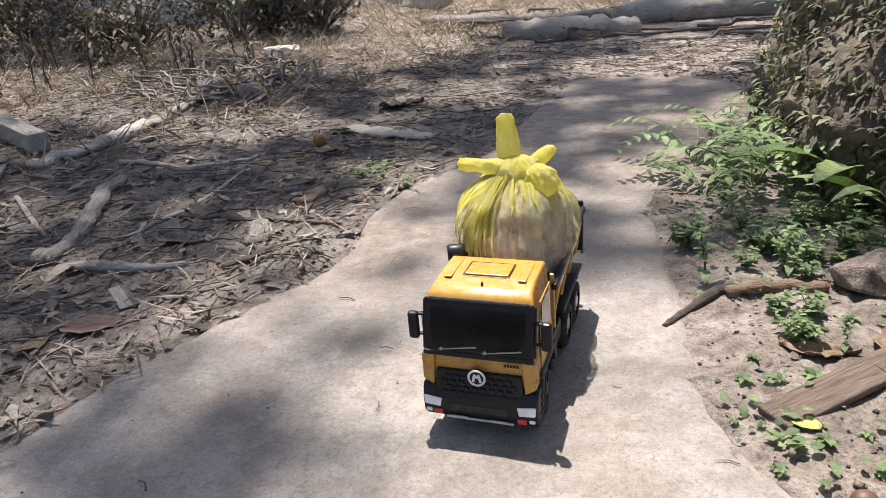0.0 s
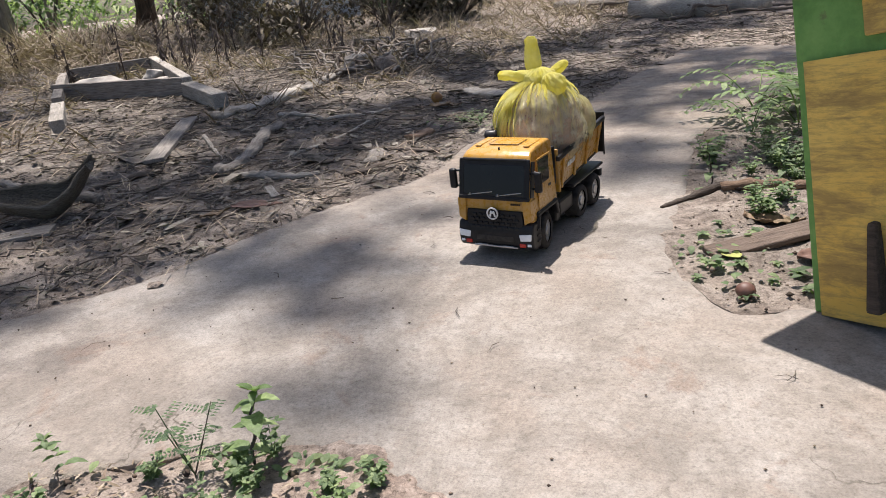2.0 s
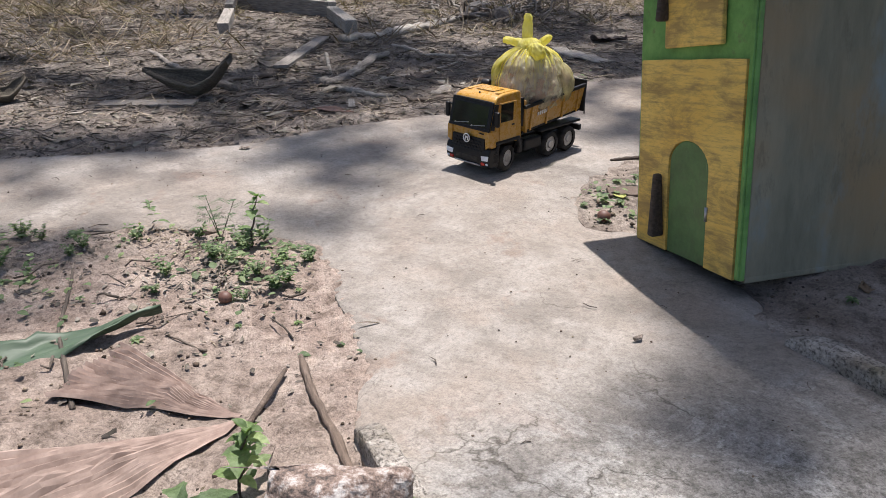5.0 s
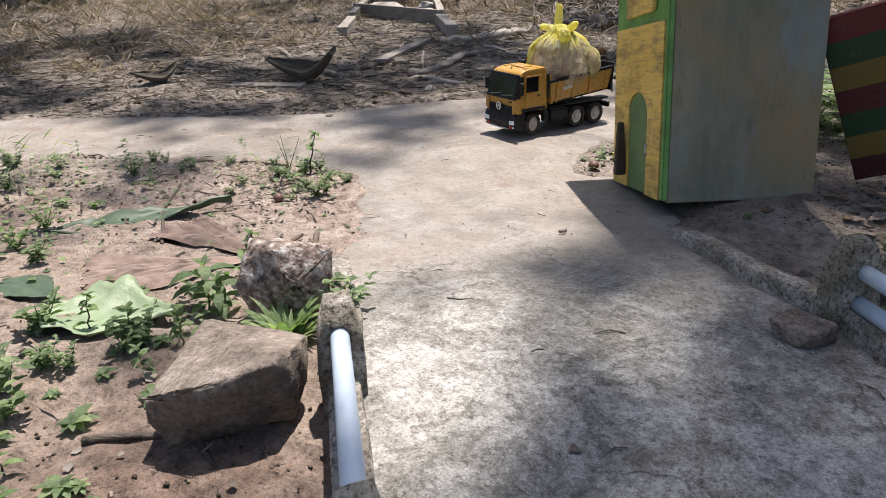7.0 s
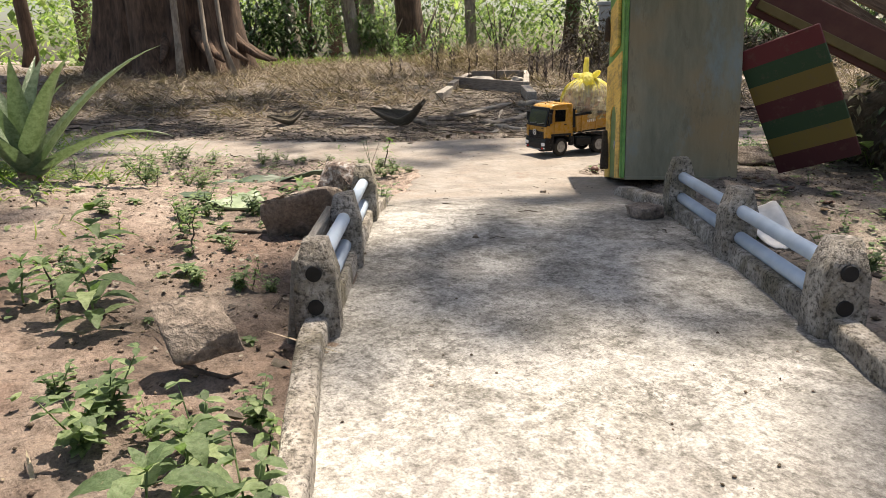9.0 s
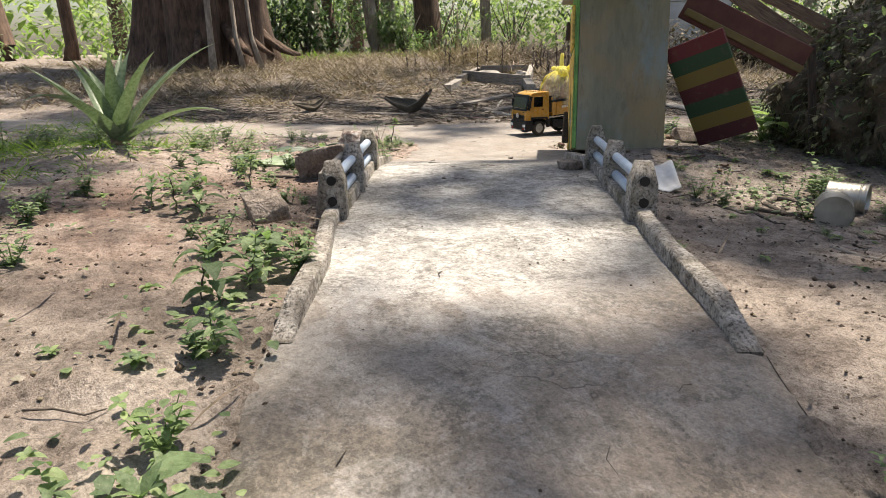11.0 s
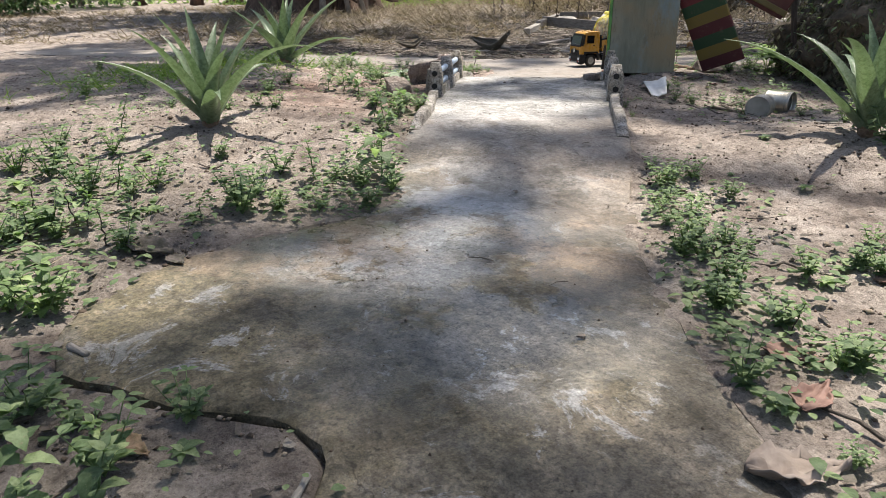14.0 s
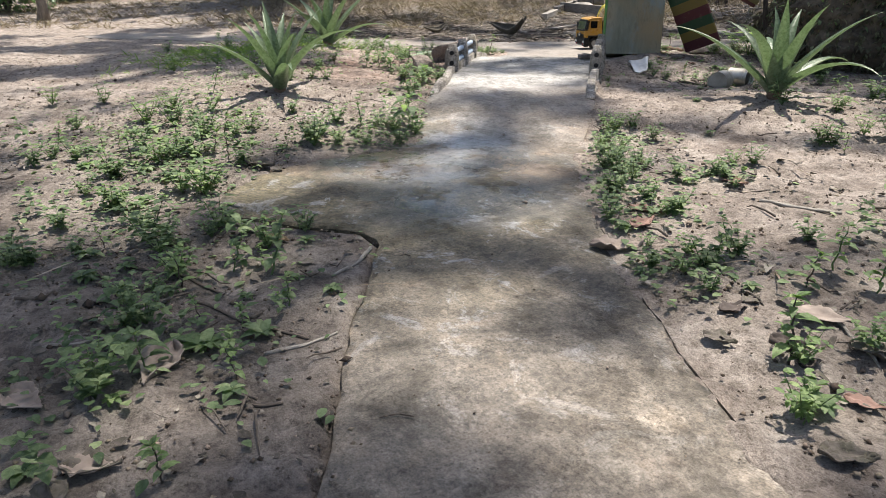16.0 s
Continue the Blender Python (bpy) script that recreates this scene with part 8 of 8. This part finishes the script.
def build_woods():
    r = random.Random(31)
    # dry grass between path and woods
    def dry(rr):
        while True:
            x, y = rr.uniform(-9.5, 2.2), rr.uniform(-1.5, 10.5)
            w = -0.77 * x + 0.62 * y
            if w > 3.0 and rr.random() < min(1, (w - 2.6) * 0.8) and not (-3.9 < x < -1.95 and 2.5 < y < 4.3) and not (0.1 < x < 1.7 and y < 6.0) and y > -0.45 * x - 3.0:
                return x, y, rr.randint(6, 14)
    grass_field("dry_grass", r, 34000, dry, 0.24, 0.008, M_STRAW, "tangled dry tan grass")
    def dull(rr):
        while True:
            x, y = rr.uniform(-11, -2.6), rr.uniform(-4.5, 4.5)
            if -0.77 * x + 0.62 * y > 2.6 and rr.random() < 0.8:
                return x, y, rr.randint(8, 16)
    grass_field("brown_grass", r, 11000, dull, 0.16, 0.008, M_DULLGRASS, "low dull brown grass and dead leaves")
    def lawn(rr):
        return rr.uniform(-15, -8.0), rr.uniform(2.0, 12.0), 14
    grass_field("lawn", r, 9000, lawn, 0.20, 0.016, M_GRASS, "sunlit green grass before the woods")
    def tuft(rr):
        cx, cy = rr.choice(((-2.3, -0.7), (-1.2, -1.5), (-0.5, -1.6), (-0.1, -1.75), (-0.9, -1.3)))
        return rr.gauss(cx, 0.3), rr.gauss(cy, 0.3), 10
    grass_field("green_grass", r, 3000, tuft, 0.11, 0.005, M_GRASS, "short green grass tufts")
    # the great tree with buttresses
    tx, ty = -8.45, 2.3
    tree = new("tree")
    tagged(tree, "massive old tree with buttressed brown trunk and hanging aerial roots", "tree")
    tree.matrix_basis = pose(tx, ty, float(lie(tx, ty)) - 0.1)
    me, vs, fs = Mesh(), [], []
    n, m = 26, 120
    for i in range(n + 1):
        z = 7.0 * (i / n) ** 1.5
        for j in range(m):
            a = 2 * math.pi * j / m
            flare = math.exp(-z / 0.75)
            rad = 0.86 + flare * (0.27 + 0.22 * math.sin(7 * a + 0.6 * math.sin(2 * a))) + 0.13 * math.sin(11 * a + 2 * math.sin(3 * a)) - 0.20 * max(0.0, math.sin(5 * a + 1.1)) ** 6 + 0.05 * noise.noise(Vector((math.cos(a) * 4, math.sin(a) * 4, z * 0.7)))
            vs.append((rad * math.cos(a), rad * math.sin(a), z))
    for i in range(n):
        for j in range(m):
            fs.append((i * m + j, i * m + (j + 1) % m, (i + 1) * m + (j + 1) % m, (i + 1) * m + j))
    part("trunk", me.add(vs, fs), M_BARK, tree, "fluted reddish-brown trunk")
    for i in range(4):
        a = -0.3 + r.uniform(-1.0, 1.0)
        x, y = 1.5 * math.cos(a), 1.5 * math.sin(a)
        part("aerial_root", tube([(x * 0.75, y * 0.75, 3.5), (x * 0.85, y * 0.85, 1.6), (x * 0.95, y * 0.95, 0.5), (x * 1.12, y * 1.12, 0.05)], [0.035, 0.030, 0.032, 0.045], 8, None, 0.3, i), M_PALEBARK, tree, "pale hanging root")
    for i in range(8):
        a = -0.6 + 0.25 * i + r.uniform(-0.1, 0.1)
        pts = [(math.cos(a) * q, math.sin(a) * q, 0.20 * math.exp(-(q - 1.3) * 2) + 0.08) for q in (0.75, 0.98, 1.2, 1.4)]
        part("surface_root", tube(pts, [0.10, 0.06, 0.045, 0.02], 8, None, 0.3, i), M_BARK, tree)
    crown = Mesh()
    for k in range(10):
        a, q = r.uniform(0, 6.28), r.uniform(0.5, 2.6)
        leaf_cloud(crown, r, (q * math.cos(a), q * math.sin(a), r.uniform(6.5, 9.5)), 1.4, 240, 0.28)
    part("crown", crown, M_CANOPY, tree, "dense leafy crown")
    for k in range(6):
        a = k * 1.05
        part("limb", tube([(0, 0, 5.5), (math.cos(a) * 1.2, math.sin(a) * 1.2, 7.0), (math.cos(a) * 2.8, math.sin(a) * 2.8, 8.2)], [0.4, 0.22, 0.08], 10, None, 0.2, k), M_BARK, tree)
    # slim trunks of the wood
    spots = [(-13.5, -2.6, 0.14), (-11.5, -3.2, 0.10), (-15.0, 0.2, 0.18), (-10.8, 5.4, 0.13), (-11.2, 6.0, 0.12), (-10.6, 6.7, 0.15), (-12.0, 7.6, 0.14), (-13.0, 8.6, 0.2), (-11.0, 8.5, 0.3), (-9.5, 9.0, 0.13), (-8.0, 10.5, 0.16), (-14.5, 5.0, 0.2),
             (-6.5, 12.0, 0.18), (-4.0, 12.5, 0.14), (-2.0, 13.0, 0.2), (0.5, 13.5, 0.15), (3.0, 12.0, 0.2), (-7.0, -2.9, 0.07), (-16.0, 9.5, 0.22), (-5.0, 11.0, 0.1), (-17, 3.0, 0.2), (1.8, 11.0, 0.12), (-12.5, 1.0, 0.12)]
    for i, (x, y, q) in enumerate(spots):
        tree = new("tree")
        tagged(tree, "slender tree with a straight pale trunk at the wood's edge", "tree", "slim trees")
        tree.matrix_basis = pose(x, y, float(lie(x, y)) - 0.08)
        dx, dy = r.uniform(-0.4, 0.4), r.uniform(-0.4, 0.4)
        part("trunk", tube([(0, 0, 0), (0.05, 0.03, 0.4), (dx * 0.4, dy * 0.4, 2.0), (dx, dy, 4.5), (dx * 1.4, dy * 1.4, 6.5)], [q * 1.5, q, q * 0.9, q * 0.7, q * 0.3], 12, None, 0.18, i * 1.3), M_PALEBARK if i % 2 else M_BARK, tree)
        crown = Mesh()
        for k in range(3):
            leaf_cloud(crown, r, (dx * 1.3 + r.uniform(-0.5, 0.5), dy * 1.3 + r.uniform(-0.5, 0.5), r.uniform(5.6, 7.0)), 0.7, 60, 0.26)
        part("crown", crown, M_CANOPY, tree)
        part("limb", tube([(dx, dy, 4.3), (dx + 0.6, dy + 0.3, 5.2), (dx + 1.0, dy + 0.3, 5.9)], [q * 0.5, q * 0.3, 0.02], 8), M_PALEBARK, tree)
    # bushes before the wood; last value: lit or shaded look, put into leaf colour
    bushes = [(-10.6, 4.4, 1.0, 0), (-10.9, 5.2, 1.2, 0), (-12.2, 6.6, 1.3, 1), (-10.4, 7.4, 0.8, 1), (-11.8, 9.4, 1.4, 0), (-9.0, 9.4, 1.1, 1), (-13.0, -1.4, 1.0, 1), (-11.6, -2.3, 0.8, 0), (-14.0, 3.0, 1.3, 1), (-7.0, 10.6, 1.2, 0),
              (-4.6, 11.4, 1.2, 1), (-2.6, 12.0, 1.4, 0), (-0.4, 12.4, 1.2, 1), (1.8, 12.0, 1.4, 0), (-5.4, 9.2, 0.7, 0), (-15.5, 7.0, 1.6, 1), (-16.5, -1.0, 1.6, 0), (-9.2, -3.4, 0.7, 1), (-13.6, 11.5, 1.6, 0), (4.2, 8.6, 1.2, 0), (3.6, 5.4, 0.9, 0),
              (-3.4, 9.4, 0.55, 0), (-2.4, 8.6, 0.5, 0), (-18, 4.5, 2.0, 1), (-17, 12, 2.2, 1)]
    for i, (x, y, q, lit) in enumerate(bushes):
        me = Mesh()
        z = float(lie(x, y))
        for k in range(9):
            leaf_cloud(me, r, (r.gauss(0, 0.45) * q, r.gauss(0, 0.45) * q, abs(r.gauss(0.6, 0.4)) * q), 0.55 * q, 170, 0.15, 0.9)
        bush = thing("bush", tube([(0, 0, -0.1), (0.05, 0.02, 0.3 * q), (0.1, -0.04, 0.8 * q)], [0.05 * q, 0.04 * q, 0.015], 8), M_PALEBARK, pose(x, y, z), "leafy green bush at the wood's edge", "bush", "bushes")
        # unlit bushes take the darker leaf, so their shade is in the colour
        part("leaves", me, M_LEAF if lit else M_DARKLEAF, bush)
        for k in range(5):
            a = k * 1.3 + i
            part("stem", tube([(0, 0, 0), (0.2 * q * math.cos(a), 0.2 * q * math.sin(a), 0.5 * q), (0.5 * q * math.cos(a), 0.5 * q * math.sin(a), 1.1 * q)], [0.025, 0.018, 0.006], 6), M_TWIG, bush)
    # far wood: closes the view between the trunks
    me = Mesh()
    for k in range(150):
        a = radians(78 + 135 * k / 149 + r.uniform(-1, 1))
        d = r.uniform(24, 34)
        leaf_cloud(me, r, (d * math.cos(a), d * math.sin(a), r.uniform(0.3, 4.5)), 2.2, 110, 0.55)
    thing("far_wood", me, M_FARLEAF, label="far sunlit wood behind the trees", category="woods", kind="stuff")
    # dead, dark bushes behind the timber bed
    for i, (x, y, q) in enumerate(((-3.0, 6.3, 0.62), (-3.7, 6.9, 0.75), (-2.3, 6.9, 0.55), (-4.6, 7.2, 0.7), (-1.6, 7.4, 0.5))):
        bush = thing("dead_bush", tube([(0, 0, -0.05), (0.03, 0.02, 0.25 * q), (0.06, -0.03, 0.7 * q)], [0.03, 0.02, 0.008], 8), M_TWIG, pose(x, y, float(lie(x, y))), "withered dark bush with dead leaves", "bush", "dead bushes")
        me = Mesh()
        for k in range(8):
            leaf_cloud(me, r, (r.gauss(0, 0.5) * q, r.gauss(0, 0.5) * q, abs(r.gauss(0.45, 0.25)) * q), 0.5 * q, 150, 0.09, 0.9)
        part("leaves", me, M_DEADLEAF, bush)
        tw = Mesh()
        for k in range(26):
            a, e = r.uniform(0, 6.28), r.uniform(0.5, 1.2)
            tube([(0, 0, 0), (0.4 * q * math.cos(a) * math.cos(e), 0.4 * q * math.sin(a) * math.cos(e), 0.5 * q * math.sin(e)), (1.1 * q * math.cos(a) * math.cos(e), 1.1 * q * math.sin(a) * math.cos(e), 1.0 * q * math.sin(e))], [0.008, 0.006, 0.002], 4, tw)
        tagged(part("twig_tangle", tw, M_TWIG, bush), kind="stuff")
    # a pale weathered wall far behind the bushes
    wx, wy = WALL_AT
    far = new("garden_wall")
    tagged(far, "pale weathered concrete garden wall far behind the bushes", "wall")
    far.matrix_basis = pose(wx, wy, float(lie(wx, wy)) - 0.05, 0, 0, 27)
    part("wall_panel", box(1.9, 0.12, 0.92, (0, 0, 0.46), 0.01), M_PALEWALL, far)
    part("coping", box(1.96, 0.17, 0.06, (0, 0, 0.953), 0.01), M_PALEWALL, far)
    def heap_of_straw(rr):
        return rr.gauss(-5.4, 0.55), rr.gauss(5.7, 0.4), 12
    grass_field("straw_heap", r, 2600, heap_of_straw, 0.55, 0.012, M_STRAW, "heap of dry palm straw in the sun")
    # dark stems of dead weeds
    for i in range(34):
        x, y = r.choice(((r.uniform(-3.6, -1.9), r.uniform(4.4, 6.0)), (r.uniform(-5.5, -3.0), r.uniform(3.4, 5.6))))
        h = r.uniform(0.25, 0.55)
        st = thing("dead_weed", tube([(0, 0, -0.02), (0.02, 0.01, h * 0.5), (0.05 * r.uniform(-1, 1), 0.04, h)], [0.006, 0.005, 0.002], 5), M_DARKWOOD, pose(x, y, float(lie(x, y)), 0, 0, r.uniform(0, 360)), "dead dark weed stalk with withered leaves", "weed", "dead weeds")
        lf = Mesh()
        for k in range(16):
            a = r.uniform(0, 6.28)
            leaf(lf, (0.02, 0.01, h * r.uniform(0.25, 1.0)), (math.cos(a), math.sin(a), -0.5), r.uniform(0.03, 0.07), 0.02, seg=2, fold=0.5, droop=0.8)
        part("leaves", lf, M_DARKLITTER, st)


def build_canopy():
    """Two shade trees that stand outside the view; their crowns let the sun through in flecks."""
    r = random.Random(77)
    flecks = [(0.22, 0.86, 0.36, 0.30), (-0.77, 0.45, 0.36, 0.24), (0.40, 0.52, 0.40, 0.05), (0.52, 0.12, 0.2, 0.05), (0.14, 0.58, 0.28, 0.18), (0.12, -0.38, 0.50, 0.36), (0.62, -0.62, 0.30, 0.22), (1.80, -1.03, 0.36, 0.22), (1.56, -1.00, 0.12, 0.10), (0.0, -0.06, 0.34, 0.26), (0.15, -0.78, 0.45, 0.22), (0.70, -1.05, 0.30, 0.16), (-0.35, -0.5, 0.4, 0.15), (-0.3, -0.98, 0.4, 0.35), (2.5, -2.75, 0.4, 0.2), (2.0, -2.35, 0.3, 0.2), (1.05, 4.75, 0.55, 0.4),
              (1.35, -1.40, 0.30, 0.18), (2.56, -0.50, 0.16, 0.12), (3.58, -1.36, 0.36, 0.22), (-1.7, -0.25, 0.6, 0.25), (1.6, -2.0, 0.35, 0.22), (2.05, -1.78, 0.36, 0.24), (1.82, -1.48, 0.2, 0.16), (1.7, 0.6, 0.3, 0.25), (4.12, -2.24, 0.14, 0.08), (-1.2, -0.4, 0.45, 0.2),
              (-1.62, 0.92, 0.25, 0.10), (-1.65, 2.02, 0.12, 0.06), (-1.3, 3.35, 0.5, 0.3), (-2.2, 3.95, 0.5, 0.3), (-2.6, 2.2, 0.4, 0.25), (0.75, 2.45, 0.20, 0.16), (0.30, 2.15, 0.25, 0.10), (-0.1, 1.75, 0.15, 0.2), (-3.2, 4.4, 0.9, 0.6), (-1.0, 5.8, 1.0, 0.5), (0.55, 1.2, 0.3, 0.32), (-0.06, 1.28, 0.20, 0.26), (-2.0, 0.75, 0.4, 0.12), (3.05, -0.7, 0.3, 0.2), (0.55, -1.0, 0.35, 0.15),
              (1.25, -1.85, 0.30, 0.20), (2.9, -0.95, 0.25, 0.14), (3.3, -1.05, 0.2, 0.12), (0.9, -1.3, 0.3, 0.12), (3.25, -1.85, 0.10, 0.08), (1.0, 2.2, 0.32, 0.28), (1.3, 3.0, 0.3, 0.5), (2.66, -1.24, 0.18, 0.14), (3.75, -1.55, 0.2, 0.15), (0.7, -0.68, 0.25, 0.2), (2.92, -1.42, 0.16, 0.10), (0.32, 0.06, 0.42, 0.08), (-2.8, 0.7, 0.9, 0.25), (-1.33, -0.05, 0.45, 0.18), (-1.35, -2.9, 0.5, 0.3), (0.57, -1.19, 0.3, 0.12), (1.91, -0.65, 0.14, 0.08), (2.51, -0.66, 0.22, 0.08), (-2.2, 2.0, 0.28, 0.12), (-2.8, 1.9, 0.25, 0.1), (1.68, -1.58, 0.25, 0.10), (0.2, -0.72, 0.2, 0.12), (-0.55, 0.17, 0.22, 0.05), (0.12, 0.02, 0.16, 0.05), (-2.6, 1.6, 0.4, 0.2)]
    shades = [(1.42, -0.45, 0.36, 0.34), (2.42, -2.06, 0.20, 0.20), (-1.15, 1.6, 0.4, 0.3), (2.55, -1.6, 0.25, 0.15), (2.25, -1.40, 0.34, 0.20), (1.22, -1.10, 0.36, 0.18), (1.3, 0.95, 0.75, 0.55), (1.95, 1.5, 0.6, 0.7), (1.3, 1.7, 0.5, 0.4), (2.4, 2.9, 0.8, 0.8), (-0.2, 1.25, 0.30, 0.25), (2.72, -0.9, 0.2, 0.2), (3.06, -1.64, 0.22, 0.14), (2.16, -0.40, 0.42, 0.36), (2.50, -1.28, 0.25, 0.12), (0.1, 2.1, 0.3, 0.3), (-1.2, 2.4, 0.7, 0.45), (-0.3, 0.72, 0.2, 0.16), (2.22, -1.12, 0.20, 0.14), (1.06, -0.02, 0.32, 0.20), (1.32, -0.22, 0.2, 0.2), (1.95, -1.33, 0.14, 0.10)]
    thins = [(3.35, -2.55, 0.45, 0.30), (2.92, -2.10, 0.26, 0.20), (3.75, -1.72, 0.4, 0.35), (0.2, -0.2, 0.6, 0.4)]
    for (tx, ty), lab in (((3.4, 3.9), "a"), ((2.2, -6.0), "b")):
        tree = new("tree")
        tagged(tree, "tall shade tree with spreading leafy crown beside the path", "tree", "shade trees")
        tree.matrix_basis = pose(tx, ty, float(lie(tx, ty)) - 0.1)
        part("trunk", tube([(0, 0, 0), (0.05, 0, 0.5), (0.1, 0.1, 3.0), (0.0, 0.1, 10.0), (-0.2, 0.1, 17.5)], [0.42, 0.30, 0.26, 0.2, 0.06], 16, None, 0.15, tx), M_BARK, tree)
        for k in range(9):
            a = k * 0.7 + tx
            part("limb", tube([(0, 0.1, 12.0), (1.6 * math.cos(a), 1.6 * math.sin(a), 14.2), (3.6 * math.cos(a), 3.6 * math.sin(a), 15.8), (5.4 * math.cos(a), 5.4 * math.sin(a), 16.4)], [0.10, 0.045, 0.018, 0.006], 8, None, 0.2, k), M_BARK, tree)
        crown = Mesh()
        made = 0
        for _ in range(26000):
            if made >= 6000:
                break
            gx, gy = r.uniform(-5.0, 6.0), r.uniform(-5.0, 7.5)
            mine = (gy > 0.6) == (ty > 0)
            if not mine:
                continue
            w = -0.77 * gx + 0.62 * gy
            gap = nz(gx, gy, 0.9, 3) > (-0.08 if w > 3.9 else 0.16) or (gy < -0.3 and gx > 0.4 and nz(gx, gy, 2.2, 11) > (0.07 if paved(gx, gy) else -0.14))
            deep = any(((gx - fx) / ax) ** 2 + ((gy - fy) / ay) ** 2 < 1 for fx, fy, ax, ay in shades)
            if gap and not deep and r.random() < 0.93:
                continue
            if any(((gx - fx) / (ax + 0.11)) ** 2 + ((gy - fy) / (ay + 0.11)) ** 2 < 1 for fx, fy, ax, ay in flecks) and r.random() < 0.985:
                continue
            if r.random() < 0.45 and any(((gx - fx) / ax) ** 2 + ((gy - fy) / ay) ** 2 < 1 for fx, fy, ax, ay in thins):
                continue
            h = r.uniform(15.0, 17.5)
            k = h / SUN_DIR.z
            p = Vector((gx + SUN_DIR.x * k - tx, gy + SUN_DIR.y * k - ty, h))
            a = r.uniform(0, 6.28)
            L = r.uniform(0.17, 0.31)
            leaf(crown, p, (math.cos(a), math.sin(a), r.uniform(-0.3, 0.2)), L, L * 0.55, seg=2, fold=0.15, droop=0.3)
            made += 1
        part("crown", crown, M_CANOPY, tree, "open leafy crown")


M_PALESTONE = plain("pale_stone", (0.30, 0.27, 0.235), (0.50, 0.46, 0.41), 18, 0.9, bump=0.7, dist=0.006)
M_SPECKLED = material("speckled_stone", lambda n: (n.color(n.ramp(n.noise(55, 6, 0.75), (0.38, (0.055, 0.045, 0.04)), (0.50, (0.22, 0.16, 0.13)), (0.62, (0.46, 0.43, 0.40)))), n.bump(n.noise(50, 6), 1.0, 0.01)), 0.9)
M_REDLEAF = plain("reddish_dry_leaf", (0.14, 0.075, 0.055), (0.29, 0.175, 0.135), 24, 0.75, bump=0.4, stretch=(1, 4, 1))
M_GREYBROWN = wood("grey_brown_wood", (0.09, 0.062, 0.045), (0.27, 0.20, 0.155))
M_HUSK = wood("husk_fibre", (0.060, 0.048, 0.034), (0.235, 0.205, 0.155), 0.95, (1.2, 22, 22), 12)
M_PALEDRY = plain("pale_dry_leaf", (0.19, 0.145, 0.115), (0.37, 0.305, 0.255), 30, 0.8, bump=0.5)
M_PALEWALL = plain("pale_wall", (0.30, 0.33, 0.35), (0.62, 0.64, 0.64), 3, 0.85, bump=0.4)
WALL_AT = (-4.05, 8.05)
M_FAN = plain("dry_palm_fan", (0.22, 0.155, 0.126), (0.38, 0.29, 0.242), 40, 0.85, bump=0.4)
M_YELLOWLEAF = plain("yellowing_leaf", (0.28, 0.30, 0.07), (0.42, 0.42, 0.12), 14, 0.6, bump=0.3)
M_PALELEAF = plain("pale_green_leaf", (0.16, 0.22, 0.13), (0.28, 0.35, 0.215), 16, 0.55, bump=0.9, dist=0.006)
M_DULLLEAF = plain("dull_green_leaf", (0.035, 0.066, 0.038), (0.075, 0.115, 0.068), 10, 0.55, bump=0.4, stretch=(1, 5, 1))
M_DARKLITTER = plain("dark_dead_leaf", (0.035, 0.026, 0.022), (0.13, 0.10, 0.085), 14, 0.85, bump=0.5)
M_TIN = plain("rusty_tin", (0.42, 0.39, 0.33), (0.60, 0.57, 0.50), 22, 0.42, 0.75, 0.3)
M_MOUND = plain("dark_root_earth", (0.055, 0.043, 0.031), (0.20, 0.158, 0.112), 14, 0.95, bump=1.0, dist=0.03)
M_MOUNDLEAF = leafy("mound_leaf", (0.045, 0.042, 0.024), (0.11, 0.10, 0.056), (0.22, 0.21, 0.12), 0.7, 0.15)
M_DULLGRASS = leafy("brown_grass_blade", (0.11, 0.075, 0.05), (0.22, 0.155, 0.105), (0.33, 0.27, 0.17), 0.8, 0.15)
M_BARKBITS = leafy("bark_bits", (0.05, 0.041, 0.035), (0.15, 0.124, 0.104), (0.36, 0.32, 0.28), 0.85, 0.05)
M_DEADLEAF = leafy("dead_bush_leaf", (0.05, 0.038, 0.027), (0.12, 0.094, 0.066), (0.24, 0.195, 0.14), 0.8, 0.1)
# far-wood sunlight put into the colour, paler than any other green leaf
M_FARLEAF = leafy("far_sunlit_leaf", (0.16, 0.24, 0.08), (0.27, 0.36, 0.13), (0.45, 0.50, 0.25), 0.6, 0.5)

build_ground()
build_path()
build_bridge()
build_house()
build_truck()
build_bags()
pineapple(-0.30, -1.06, 0.98, 1, 12, 1.0)
pineapple(1.54, -1.93, 0.80, 2, 13, 0.95)
pineapple(2.80, -0.33, 0.80, 3, 13, 1.05)
build_deck_chair()
build_cans()
build_sheet()
build_loose_things()
build_mound()
build_woods()
build_weeds()
build_cover()
build_litter()
build_canopy()
